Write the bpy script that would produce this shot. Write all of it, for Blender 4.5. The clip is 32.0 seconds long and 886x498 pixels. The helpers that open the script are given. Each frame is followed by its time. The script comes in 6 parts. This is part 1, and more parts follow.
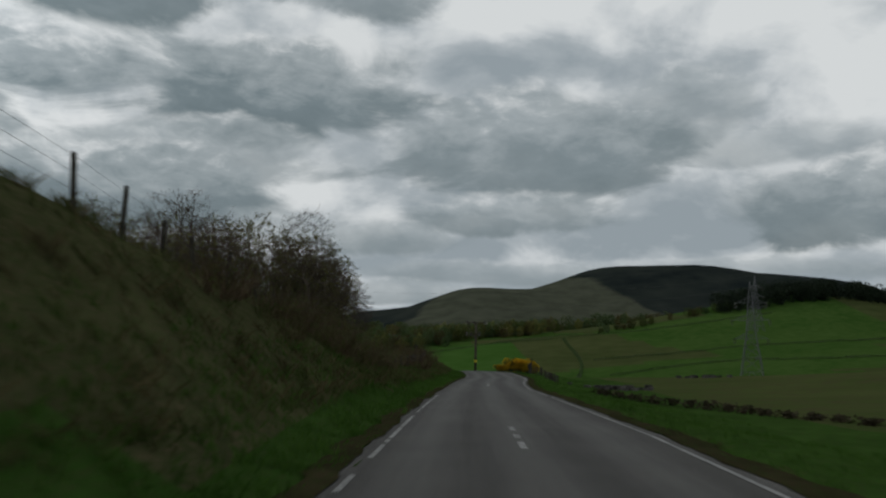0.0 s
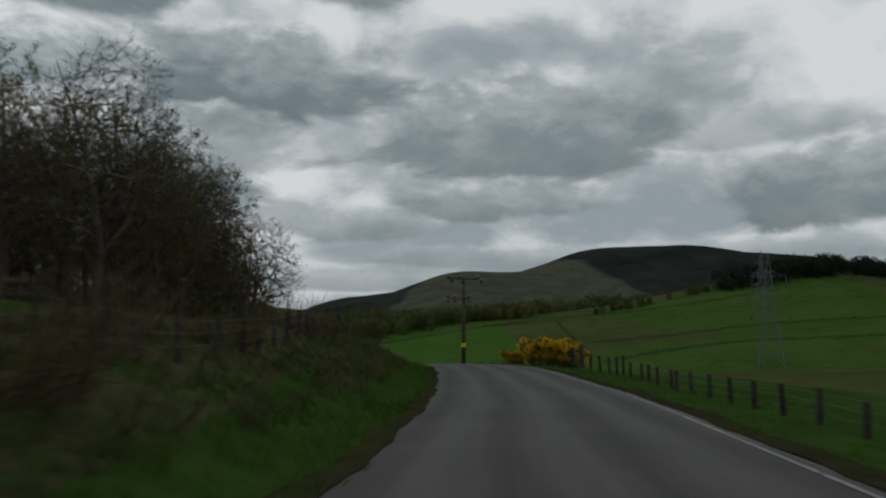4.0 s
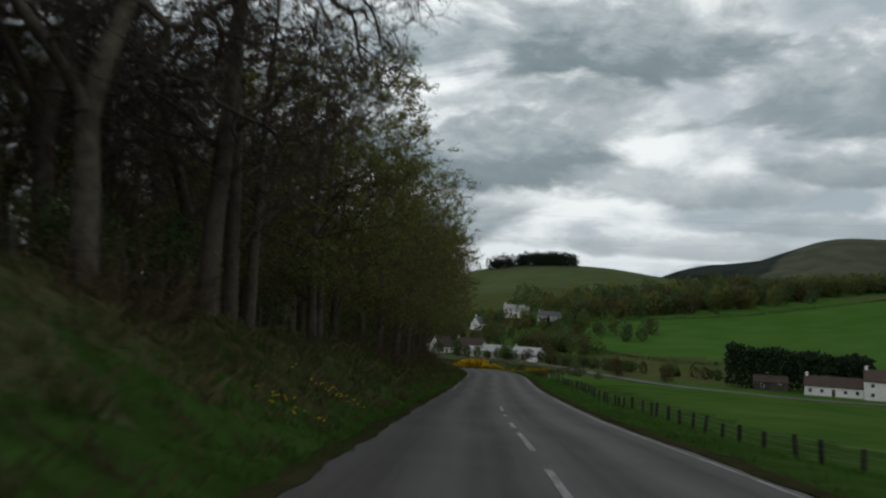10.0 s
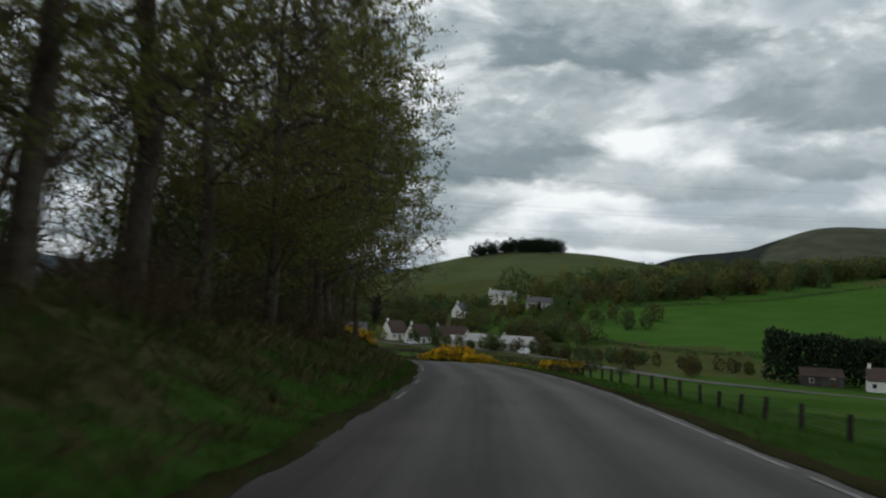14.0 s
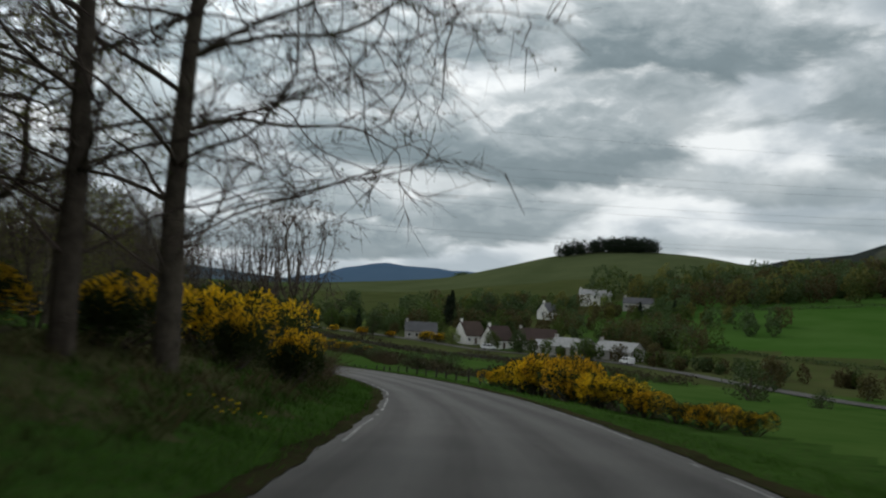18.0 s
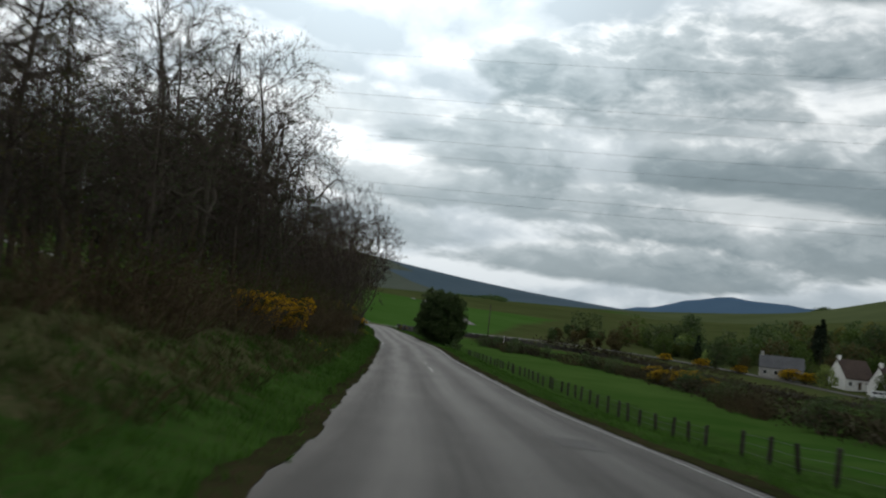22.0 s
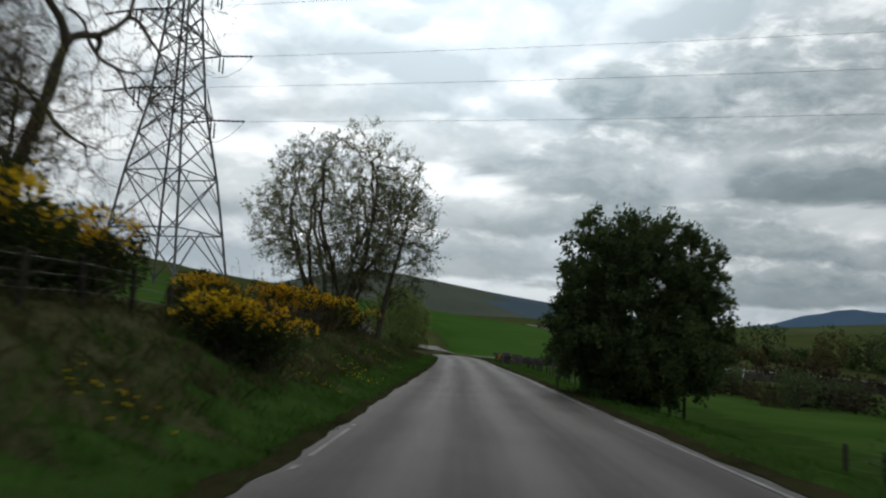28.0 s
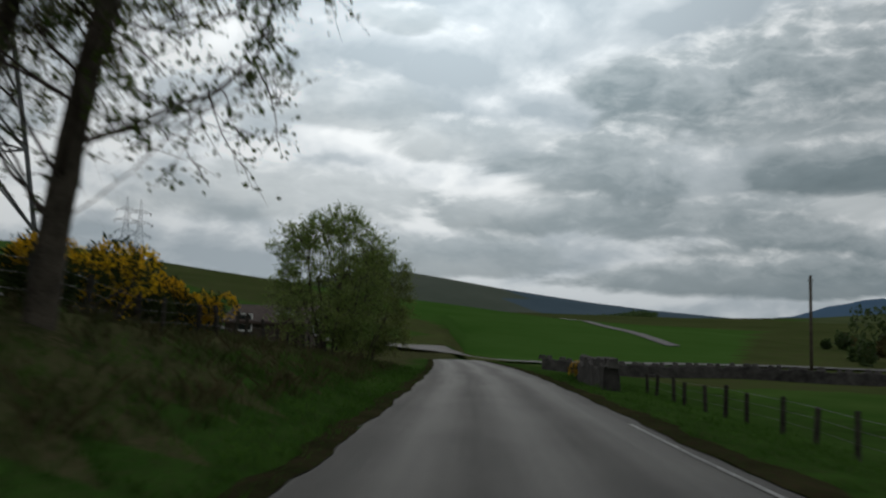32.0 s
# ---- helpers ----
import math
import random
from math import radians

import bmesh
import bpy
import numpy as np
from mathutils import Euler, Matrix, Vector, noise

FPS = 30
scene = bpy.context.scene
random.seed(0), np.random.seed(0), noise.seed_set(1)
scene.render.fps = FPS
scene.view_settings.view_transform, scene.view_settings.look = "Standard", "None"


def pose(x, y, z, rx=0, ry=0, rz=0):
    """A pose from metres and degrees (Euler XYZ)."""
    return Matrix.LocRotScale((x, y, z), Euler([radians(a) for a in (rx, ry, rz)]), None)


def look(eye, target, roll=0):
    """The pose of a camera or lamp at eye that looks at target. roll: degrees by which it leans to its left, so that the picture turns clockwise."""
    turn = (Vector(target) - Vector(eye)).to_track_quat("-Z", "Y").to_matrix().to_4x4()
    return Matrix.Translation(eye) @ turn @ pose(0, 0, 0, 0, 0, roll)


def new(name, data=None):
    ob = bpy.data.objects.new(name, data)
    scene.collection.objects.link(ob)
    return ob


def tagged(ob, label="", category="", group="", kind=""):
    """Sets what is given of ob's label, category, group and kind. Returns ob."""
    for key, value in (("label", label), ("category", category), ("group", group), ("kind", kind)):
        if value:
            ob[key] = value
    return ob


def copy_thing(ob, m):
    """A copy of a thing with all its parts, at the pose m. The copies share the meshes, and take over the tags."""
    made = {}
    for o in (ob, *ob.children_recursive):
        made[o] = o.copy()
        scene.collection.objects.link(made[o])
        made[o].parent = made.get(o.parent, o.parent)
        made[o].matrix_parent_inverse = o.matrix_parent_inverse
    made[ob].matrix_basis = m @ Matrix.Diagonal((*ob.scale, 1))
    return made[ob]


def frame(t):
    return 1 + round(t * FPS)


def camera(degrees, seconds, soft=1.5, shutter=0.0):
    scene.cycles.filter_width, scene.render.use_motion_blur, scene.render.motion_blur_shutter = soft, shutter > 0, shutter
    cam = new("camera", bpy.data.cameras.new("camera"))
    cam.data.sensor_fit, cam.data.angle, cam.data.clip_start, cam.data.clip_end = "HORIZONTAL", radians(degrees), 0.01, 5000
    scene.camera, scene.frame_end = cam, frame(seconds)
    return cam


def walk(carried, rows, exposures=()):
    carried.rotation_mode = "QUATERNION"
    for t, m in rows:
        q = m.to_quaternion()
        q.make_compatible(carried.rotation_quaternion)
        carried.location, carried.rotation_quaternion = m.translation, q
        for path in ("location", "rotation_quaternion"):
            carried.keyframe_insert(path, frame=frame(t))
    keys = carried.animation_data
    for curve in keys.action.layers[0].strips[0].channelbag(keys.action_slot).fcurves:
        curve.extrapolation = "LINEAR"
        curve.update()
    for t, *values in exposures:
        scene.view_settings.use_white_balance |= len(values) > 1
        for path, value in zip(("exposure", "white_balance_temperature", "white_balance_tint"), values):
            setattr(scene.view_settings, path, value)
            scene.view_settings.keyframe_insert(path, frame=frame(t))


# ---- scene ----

# ---- camera and its drive ----
cam = camera(54.0, 32.0, soft=2.2, shutter=0.5)
PATH = [
    (0.0, 0.00, 0.00, 1.25, 97.83, -1.15, -1.18),
    (0.5, 0.32, 6.74, 1.33, 97.83, -1.04, -0.86),
    (1.0, 0.64, 13.49, 1.41, 97.99, -1.47, -1.03),
    (1.5, 0.99, 20.24, 1.48, 97.60, -2.11, -1.21),
    (2.0, 1.36, 27.00, 1.56, 97.95, -1.60, -1.65),
    (2.5, 1.73, 33.77, 1.64, 97.75, -2.49, -1.53),
    (3.0, 2.10, 40.51, 1.67, 97.34, -1.51, -1.81),
    (3.5, 2.48, 47.23, 1.62, 96.88, 0.13, -1.86),
    (5.5, 5.04, 74.00, 1.68, 98.08, -2.19, -2.64),
    (6.0, 5.48, 80.66, 1.85, 98.78, -2.28, -2.46),
    (6.5, 5.80, 87.27, 2.06, 98.88, -3.07, -2.09),
    (7.0, 5.94, 93.86, 2.31, 99.18, -3.72, -0.12),
    (7.5, 5.77, 100.43, 2.49, 98.07, -4.40, 5.49),
    (8.0, 5.21, 106.96, 2.47, 96.92, -3.61, 10.07),
    (8.5, 4.14, 113.35, 2.39, 96.41, -4.36, 14.84),
    (9.0, 2.59, 119.61, 2.22, 94.94, -3.41, 17.93),
    (9.5, 0.70, 125.79, 1.95, 94.35, -4.19, 21.00),
    (10.0, -1.38, 131.99, 1.64, 94.15, -2.99, 21.14),
    (10.5, -3.53, 138.27, 1.28, 93.40, -1.57, 20.74),
    (11.0, -5.70, 144.67, 0.85, 93.07, -1.29, 20.40),
    (11.5, -7.89, 151.18, 0.40, 92.80, -1.60, 20.12),
    (12.0, -10.07, 157.78, -0.07, 92.89, -2.30, 19.95),
    (12.5, -12.24, 164.42, -0.49, 93.47, -3.17, 20.19),
    (13.0, -14.44, 171.08, -0.91, 93.26, -2.60, 20.29),
    (13.5, -16.63, 177.72, -1.35, 93.38, -2.81, 19.95),
    (15.5, -24.89, 204.36, -2.49, 95.19, -2.21, 21.47),
    (16.0, -27.28, 210.86, -2.71, 95.28, -2.55, 22.91),
    (16.5, -29.78, 217.29, -2.96, 94.81, -2.60, 23.37),
    (17.0, -32.38, 223.65, -3.27, 95.00, -3.54, 24.37),
    (17.5, -35.03, 229.94, -3.63, 94.11, -3.76, 25.11),
    (18.0, -37.74, 236.13, -4.02, 93.75, -3.49, 25.47),
    (18.5, -40.51, 242.28, -4.46, 93.31, -2.34, 25.83),
    (19.0, -43.36, 248.36, -4.92, 93.14, -2.18, 26.60),
    (19.5, -46.26, 254.37, -5.39, 93.08, -1.59, 27.45),
    (20.0, -49.21, 260.30, -5.83, 93.33, -3.20, 28.68),
    (20.5, -52.32, 266.10, -6.22, 93.57, -4.49, 31.71),
    (21.0, -55.85, 271.60, -6.57, 94.00, -5.97, 38.13),
    (21.5, -59.85, 276.74, -6.91, 94.18, -5.79, 43.02),
    (22.0, -64.26, 281.51, -7.25, 93.98, -6.17, 47.47),
    (22.5, -68.92, 286.05, -7.56, 94.50, -4.63, 48.97),
    (23.0, -73.72, 290.43, -7.83, 94.50, -4.39, 51.26),
    (23.5, -78.67, 294.67, -8.12, 94.09, -4.23, 53.35),
    (24.0, -83.73, 298.76, -8.38, 94.85, -2.47, 53.49),
    (24.5, -88.87, 302.81, -8.62, 95.04, -2.71, 53.80),
    (26.5, -109.09, 319.76, -9.14, 96.75, -2.14, 53.17),
    (27.0, -114.21, 323.97, -9.22, 96.24, -3.15, 53.42),
    (27.5, -119.37, 328.14, -9.36, 95.64, -2.88, 53.94),
    (28.0, -124.54, 332.20, -9.52, 95.63, -3.03, 54.03),
    (28.5, -129.69, 336.11, -9.74, 95.31, -3.29, 54.07),
    (29.0, -134.76, 339.99, -9.84, 95.42, -2.51, 54.44),
    (29.5, -139.79, 343.82, -9.98, 95.95, -1.72, 54.65),
    (30.0, -144.72, 347.55, -10.02, 96.15, -1.87, 54.83),
    (30.5, -149.59, 351.27, -10.05, 96.79, -1.45, 54.75),
    (31.0, -154.43, 354.95, -10.05, 96.87, -0.22, 54.84),
    (31.5, -159.29, 358.56, -10.08, 96.55, -0.11, 54.85),
    (32.0, -164.16, 362.17, -10.18, 95.59, -1.65, 55.27),
]
EXPOSURES = ((0.0, -0.38), (3.0, -0.36), (6.0, -0.58), (8.0, -0.52), (9.5, 0.0), (13.0, 0.14), (17.0, 0.08), (19.0, 0.08), (24.0, 0.0), (28.0, -0.12), (32.0, -0.5))
walk(cam, [(t, pose(x, y, z, rx, ry, rz)) for t, x, y, z, rx, ry, rz in PATH], EXPOSURES)


# ---- node helpers ----
def math_node(nt, op, a, b=None, c=None):
    n = nt.nodes.new("ShaderNodeMath")
    n.operation = op
    for i, v in enumerate((a, b, c)):
        if v is None:
            continue
        if isinstance(v, (int, float)):
            n.inputs[i].default_value = v
        else:
            nt.links.new(v, n.inputs[i])
    return n.outputs[0]


def noise_node(nt, vec, scale, detail=4.0, rough=0.55, distort=0.0):
    n = nt.nodes.new("ShaderNodeTexNoise")
    n.inputs["Scale"].default_value = scale
    n.inputs["Detail"].default_value = detail
    n.inputs["Roughness"].default_value = rough
    n.inputs["Distortion"].default_value = distort
    if vec is not None:
        nt.links.new(vec, n.inputs["Vector"])
    return n.outputs["Fac"]


def ramp_node(nt, fac, stops):
    n = nt.nodes.new("ShaderNodeValToRGB")
    el = n.color_ramp.elements
    while len(el) < len(stops):
        el.new(0.5)
    for e, (p, c) in zip(el, stops):
        e.position = p
        e.color = (*c, 1) if len(c) == 3 else c
    nt.links.new(fac, n.inputs["Fac"])
    return n.outputs["Color"]


def mix_node(nt, fac, a, b, mode="MIX"):
    n = nt.nodes.new("ShaderNodeMix")
    n.data_type, n.blend_type = "RGBA", mode
    for sock, v in ((n.inputs[0], fac), (n.inputs[6], a), (n.inputs[7], b)):
        if isinstance(v, (int, float)):
            sock.default_value = v
        elif isinstance(v, tuple):
            sock.default_value = (*v, 1)
        else:
            nt.links.new(v, sock)
    return n.outputs[2]


# ---- sky: broken grey cloud over a thin blue, and a soft sun behind it ----
SUN_EL, SUN_AZ = 33.0, 55.0      # degrees; azimuth to the left of +y
world = bpy.data.worlds.new("sky")
scene.world = world
world.use_nodes = True
wt = world.node_tree
wt.nodes.clear()
sky = wt.nodes.new("ShaderNodeTexSky")
sky.sky_type, sky.sun_disc = "NISHITA", False
sky.sun_elevation, sky.sun_rotation = radians(SUN_EL), radians(-SUN_AZ)
tc = wt.nodes.new("ShaderNodeTexCoord")
sep = wt.nodes.new("ShaderNodeSeparateXYZ")
wt.links.new(tc.outputs["Generated"], sep.inputs[0])
up = math_node(wt, "ADD", math_node(wt, "MAXIMUM", sep.outputs[2], 0.0), 0.42)
flat = wt.nodes.new("ShaderNodeCombineXYZ")
wt.links.new(math_node(wt, "DIVIDE", sep.outputs[0], up), flat.inputs[0])
wt.links.new(math_node(wt, "DIVIDE", sep.outputs[1], up), flat.inputs[1])


def cloud_depth(scale_to):
    """How thick the cloud lies, at the place looked at or a little higher up."""
    shift = wt.nodes.new("ShaderNodeVectorMath")
    shift.operation = "MULTIPLY_ADD"
    wt.links.new(flat.outputs[0], shift.inputs[0])
    shift.inputs[1].default_value = (scale_to, scale_to, 1.0)
    shift.inputs[2].default_value = CLOUD_SHIFT
    big = noise_node(wt, shift.outputs[0], 1.75, 3.0, 0.5, 0.25)
    fine = noise_node(wt, shift.outputs[0], 5.0, 6.0, 0.54, 0.25)
    return math_node(wt, "ADD", math_node(wt, "MULTIPLY", big, 0.68), math_node(wt, "MULTIPLY", fine, 0.32))


CLOUD_SHIFT = (3.1, 2.2, 0.35)
dens, above = cloud_depth(1.0), cloud_depth(0.945)
rim = math_node(wt, "MULTIPLY", math_node(wt, "SUBTRACT", dens, above), 2.6)
tone = math_node(wt, "SUBTRACT", dens, rim)
high = ramp_node(wt, tone, ((0.34, (0.66, 0.68, 0.695)), (0.43, (0.53, 0.555, 0.57)), (0.50, (0.4, 0.43, 0.45)), (0.57, (0.29, 0.33, 0.355)), (0.68, (0.22, 0.265, 0.295))))
low = ramp_node(wt, tone, ((0.39, (0.84, 0.875, 0.885)), (0.48, (0.69, 0.735, 0.76)), (0.56, (0.49, 0.545, 0.58)), (0.68, (0.36, 0.42, 0.46))))
azim = math_node(wt, "MULTIPLY", math_node(wt, "ARCTAN2", math_node(wt, "MULTIPLY", sep.outputs[0], -1.0), sep.outputs[1]), 57.2958)
elev = math_node(wt, "MULTIPLY", math_node(wt, "ARCSINE", sep.outputs[2]), 57.2958)
# above the view the unseen cloud turns darker, to dim the ground's light
rise = ramp_node(wt, math_node(wt, "DIVIDE", elev, 90.0), ((0.29, (0, 0, 0)), (0.42, (1, 1, 1))))
cloud = mix_node(wt, rise, low, high)
veil = ramp_node(wt, math_node(wt, "DIVIDE", elev, 10.0), ((0.1, (0.6, 0.6, 0.6)), (0.8, (0, 0, 0))))
cloud = mix_node(wt, veil, cloud, (0.45, 0.515, 0.565))
# billows: a noise drawn out sideways, finer towards the horizon
roll_map = wt.nodes.new("ShaderNodeCombineXYZ")
wt.links.new(azim, roll_map.inputs[0])
wt.links.new(math_node(wt, "MULTIPLY", elev, 2.1), roll_map.inputs[1])
puff = math_node(wt, "SUBTRACT", noise_node(wt, roll_map.outputs[0], 0.105, 7.0, 0.56, 0.5), 0.5)
wisp = math_node(wt, "SUBTRACT", noise_node(wt, roll_map.outputs[0], 0.42, 5.0, 0.6, 0.3), 0.5)


def heap(under, az, el, wide, tall, dark):
    """One grey cloud with a flat dark base and a pale billowing top, laid over the sky behind it."""
    u = math_node(wt, "DIVIDE", math_node(wt, "SUBTRACT", azim, az), wide * 1.1)
    v = math_node(wt, "DIVIDE", math_node(wt, "SUBTRACT", elev, el), tall * 1.12)
    drop = math_node(wt, "MULTIPLY", math_node(wt, "MINIMUM", v, 0.0), 0.45)
    w = math_node(wt, "ADD", v, drop)
    far_out = math_node(wt, "ADD", math_node(wt, "MULTIPLY", u, u), math_node(wt, "MULTIPLY", w, w))
    body = math_node(wt, "ADD", math_node(wt, "SUBTRACT", 1.0, far_out), math_node(wt, "MULTIPLY_ADD", wisp, 0.8, math_node(wt, "MULTIPLY", puff, 4.6)))
    cover = wt.nodes.new("ShaderNodeMapRange")
    cover.interpolation_type = "SMOOTHSTEP"
    wt.links.new(body, cover.inputs["Value"])
    cover.inputs["From Min"].default_value, cover.inputs["From Max"].default_value = -0.55, 0.4
    cover.inputs["To Max"].default_value = 0.35 + 0.6 * dark
    height = math_node(wt, "ADD", math_node(wt, "MULTIPLY", v, 0.34), math_node(wt, "MULTIPLY_ADD", wisp, 0.65, math_node(wt, "MULTIPLY", puff, -0.8)))
    k = 1.0 - dark
    shade = ramp_node(wt, math_node(wt, "ADD", height, 0.45), ((0.08, (0.155 + 0.2 * k, 0.205 + 0.2 * k, 0.226 + 0.2 * k)), (0.42, (0.21 + 0.2 * k, 0.265 + 0.2 * k, 0.29 + 0.2 * k)), (0.7, (0.4 + 0.1 * k, 0.455 + 0.1 * k, 0.48 + 0.1 * k)), (0.9, (0.84, 0.87, 0.88))))
    return mix_node(wt, cover.outputs[0], under, shade)


# azimuth to the left of +y, elevation, half width, half height in degrees, and depth
UPPER = ((20.9, 23.0, 6.0, 3.2, 1.0), (4.3, 24.0, 6.5, 2.0, 0.8), (-15.9, 16.6, 5.0, 2.4, 0.55), (-22, 14.0, 6.5, 1.5, 0.4), (24, 16.9, 9.5, 2.7, 1.0), (10.3, 17.2, 9.0, 3.4, 1.0), (-6.8, 13.9, 8.0, 3.4, 0.85),
         (15, 12.9, 8.0, 2.2, 0.65), (35, 14.8, 10.0, 3.8, 1.0), (62, 15, 5.0, 2.0, 0.35), (58.5, 20.2, 2.2, 1.0, 0.4))
LOWER = ((31, 9.0, 15.0, 5.5, 0.35), (-26, 10.2, 6.5, 2.7, 0.9), (-5.3, 9.9, 6.5, 1.4, 0.75), (20.5, 10.2, 9.0, 2.6, 1.0), (30, 10.5, 6.0, 1.8, 0.9), (40, 7.4, 9.0, 1.5, 0.75), (52, 12.5, 6.0, 1.6, 0.5), (45, 10.2, 6.0, 2.6, 0.85), (6.2, 8.4, 6.5, 1.5, 0.65), (49.5, 7.8, 6.0, 1.6, 0.65), (66, 8.0, 8.0, 2.0, 0.5),
         (-12, 6.2, 14.0, 0.9, 0.45), (6.2, 4.8, 9.0, 0.9, 0.55), (28, 5.6, 11.0, 2.0, 0.9), (35, 3.9, 10.0, 1.4, 0.85), (56, 5.0, 9.0, 1.4, 0.6))
for spot in UPPER + LOWER:
    cloud = heap(cloud, *spot)
glow = wt.nodes.new("ShaderNodeVectorMath")
glow.operation = "DOT_PRODUCT"
wt.links.new(tc.outputs["Generated"], glow.inputs[0])
glow.inputs[1].default_value = (-math.sin(radians(SUN_AZ)) * math.cos(radians(SUN_EL)), math.cos(radians(SUN_AZ)) * math.cos(radians(SUN_EL)), math.sin(radians(SUN_EL)))
shine = math_node(wt, "POWER", math_node(wt, "MAXIMUM", glow.outputs["Value"], 0.0), 18.0)
lit = wt.nodes.new("ShaderNodeVectorMath")
lit.operation = "SCALE"
wt.links.new(cloud, lit.inputs[0])
wt.links.new(math_node(wt, "MULTIPLY_ADD", shine, 2.0, 1.0), lit.inputs["Scale"])
cloud = lit.outputs[0]
thin = ramp_node(wt, dens, ((0.2, (0.4, 0.4, 0.4)), (0.29, (1, 1, 1))))
dim = wt.nodes.new("ShaderNodeMix")
dim.data_type, dim.blend_type = "RGBA", "MULTIPLY"
dim.inputs[0].default_value = 1.0
wt.links.new(sky.outputs[0], dim.inputs[6])
dim.inputs[7].default_value = (0.1, 0.1, 0.1, 1)
seen = mix_node(wt, thin, dim.outputs[2], cloud)
bg = wt.nodes.new("ShaderNodeBackground")
bg.inputs["Strength"].default_value = 1.0
wt.links.new(seen, bg.inputs["Color"])
wout = wt.nodes.new("ShaderNodeOutputWorld")
wt.links.new(bg.outputs[0], wout.inputs["Surface"])

sun = new("sun", bpy.data.lights.new("sun", "SUN"))
sun.data.energy, sun.data.angle, sun.data.color = 0.5, radians(20), (1.0, 0.96, 0.9)
sa, se = radians(SUN_AZ), radians(SUN_EL)
sun.matrix_basis = look((0, 0, 60), (math.sin(sa) * math.cos(se) * 10, -math.cos(sa) * math.cos(se) * 10, 60 - math.sin(se) * 10))


# ---- materials ----
def material(name, dark, light, scale=4.0, rough=0.85, bump=0.0, bump_scale=30.0, fine=None, metal=0.0, vary=0.0, spec=0.3, sheen=None, coarse=None, trans=0.0):
    """A surface of two colours mottled at two scales, with a fine relief."""
    m = bpy.data.materials.new(name)
    m.use_nodes = True
    nt = m.node_tree
    bsdf = nt.nodes["Principled BSDF"]
    co = nt.nodes.new("ShaderNodeTexCoord").outputs["Object"]
    a = noise_node(nt, co, scale, 5.0, 0.6)
    b = noise_node(nt, co, scale * (coarse or 0.13), 3.0, 0.55)
    f = math_node(nt, "ADD", math_node(nt, "MULTIPLY", a, 0.6), math_node(nt, "MULTIPLY", b, 0.4))
    col = ramp_node(nt, f, ((0.36, dark), (0.64, light)))
    if fine:
        col = mix_node(nt, ramp_node(nt, noise_node(nt, co, scale * 9, 3.0, 0.6), ((0.45, (0, 0, 0)), (0.7, (1, 1, 1)))), col, fine)
    if vary:
        info = nt.nodes.new("ShaderNodeObjectInfo")
        hsv = nt.nodes.new("ShaderNodeHueSaturation")
        nt.links.new(math_node(nt, "ADD", math_node(nt, "MULTIPLY", info.outputs["Random"], vary), 1 - vary / 2), hsv.inputs["Value"])
        nt.links.new(math_node(nt, "ADD", math_node(nt, "MULTIPLY", info.outputs["Random"], vary * 0.08), 0.5 - vary * 0.04), hsv.inputs["Hue"])
        nt.links.new(col, hsv.inputs["Color"])
        col = hsv.outputs[0]
    nt.links.new(col, bsdf.inputs["Base Color"])
    bsdf.inputs["Roughness"].default_value = rough
    bsdf.inputs["Metallic"].default_value = metal
    bsdf.inputs["Specular IOR Level"].default_value = spec
    if trans:
        tl, mx = nt.nodes.new("ShaderNodeBsdfTranslucent"), nt.nodes.new("ShaderNodeMixShader")
        mx.inputs[0].default_value = trans
        nt.links.new(col, tl.inputs["Color"])
        nt.links.new(bsdf.outputs[0], mx.inputs[1])
        nt.links.new(tl.outputs[0], mx.inputs[2])
        nt.links.new(mx.outputs[0], nt.nodes["Material Output"].inputs["Surface"])
    if bump:
        bn = nt.nodes.new("ShaderNodeBump")
        bn.inputs["Strength"].default_value = bump
        bn.inputs["Distance"].default_value = 0.05
        nt.links.new(noise_node(nt, co, bump_scale, 4.0, 0.6), bn.inputs["Height"])
        nt.links.new(bn.outputs[0], bsdf.inputs["Normal"])
    return m


M_VERGE = material("verge_grass", (0.018, 0.046, 0.008), (0.042, 0.092, 0.018), 1.2, 0.95, 0.9, 14, fine=(0.042, 0.054, 0.02), spec=0.0)
M_PASTURE = material("pasture_grass", (0.028, 0.066, 0.012), (0.056, 0.098, 0.024), 0.15, 0.95, 0.6, 3, spec=0.0)
M_ROUGH = material("rough_pasture", (0.036, 0.056, 0.016), (0.07, 0.084, 0.03), 0.06, 0.95, 0.6, 2, spec=0.0, fine=(0.06, 0.058, 0.028))
M_BRIGHT = material("spring_crop", (0.034, 0.084, 0.014), (0.054, 0.108, 0.025), 0.05, 0.95, 0.5, 3, spec=0.0)
M_MOOR = material("heather_moor", (0.013, 0.018, 0.018), (0.03, 0.036, 0.03), 0.012, 0.95, 0.4, 0.2, spec=0.0)
M_HILLGRASS = material("hill_grass", (0.05, 0.066, 0.028), (0.08, 0.098, 0.045), 0.02, 0.95, 0.5, 0.3, spec=0.0)
M_EARTH = material("bare_earth_bank", (0.018, 0.015, 0.009), (0.05, 0.039, 0.023), 1.5, 0.95, 1.0, 9, spec=0.0, fine=(0.026, 0.046, 0.012))
# farthest hills: blue air haze put into the base colour
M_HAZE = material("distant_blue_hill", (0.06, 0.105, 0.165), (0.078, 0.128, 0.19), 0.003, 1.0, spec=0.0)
M_TILTH = material("ploughed_tilth", (0.06, 0.05, 0.03), (0.085, 0.072, 0.04), 0.1, 0.95, 0.6, 4, spec=0.0)
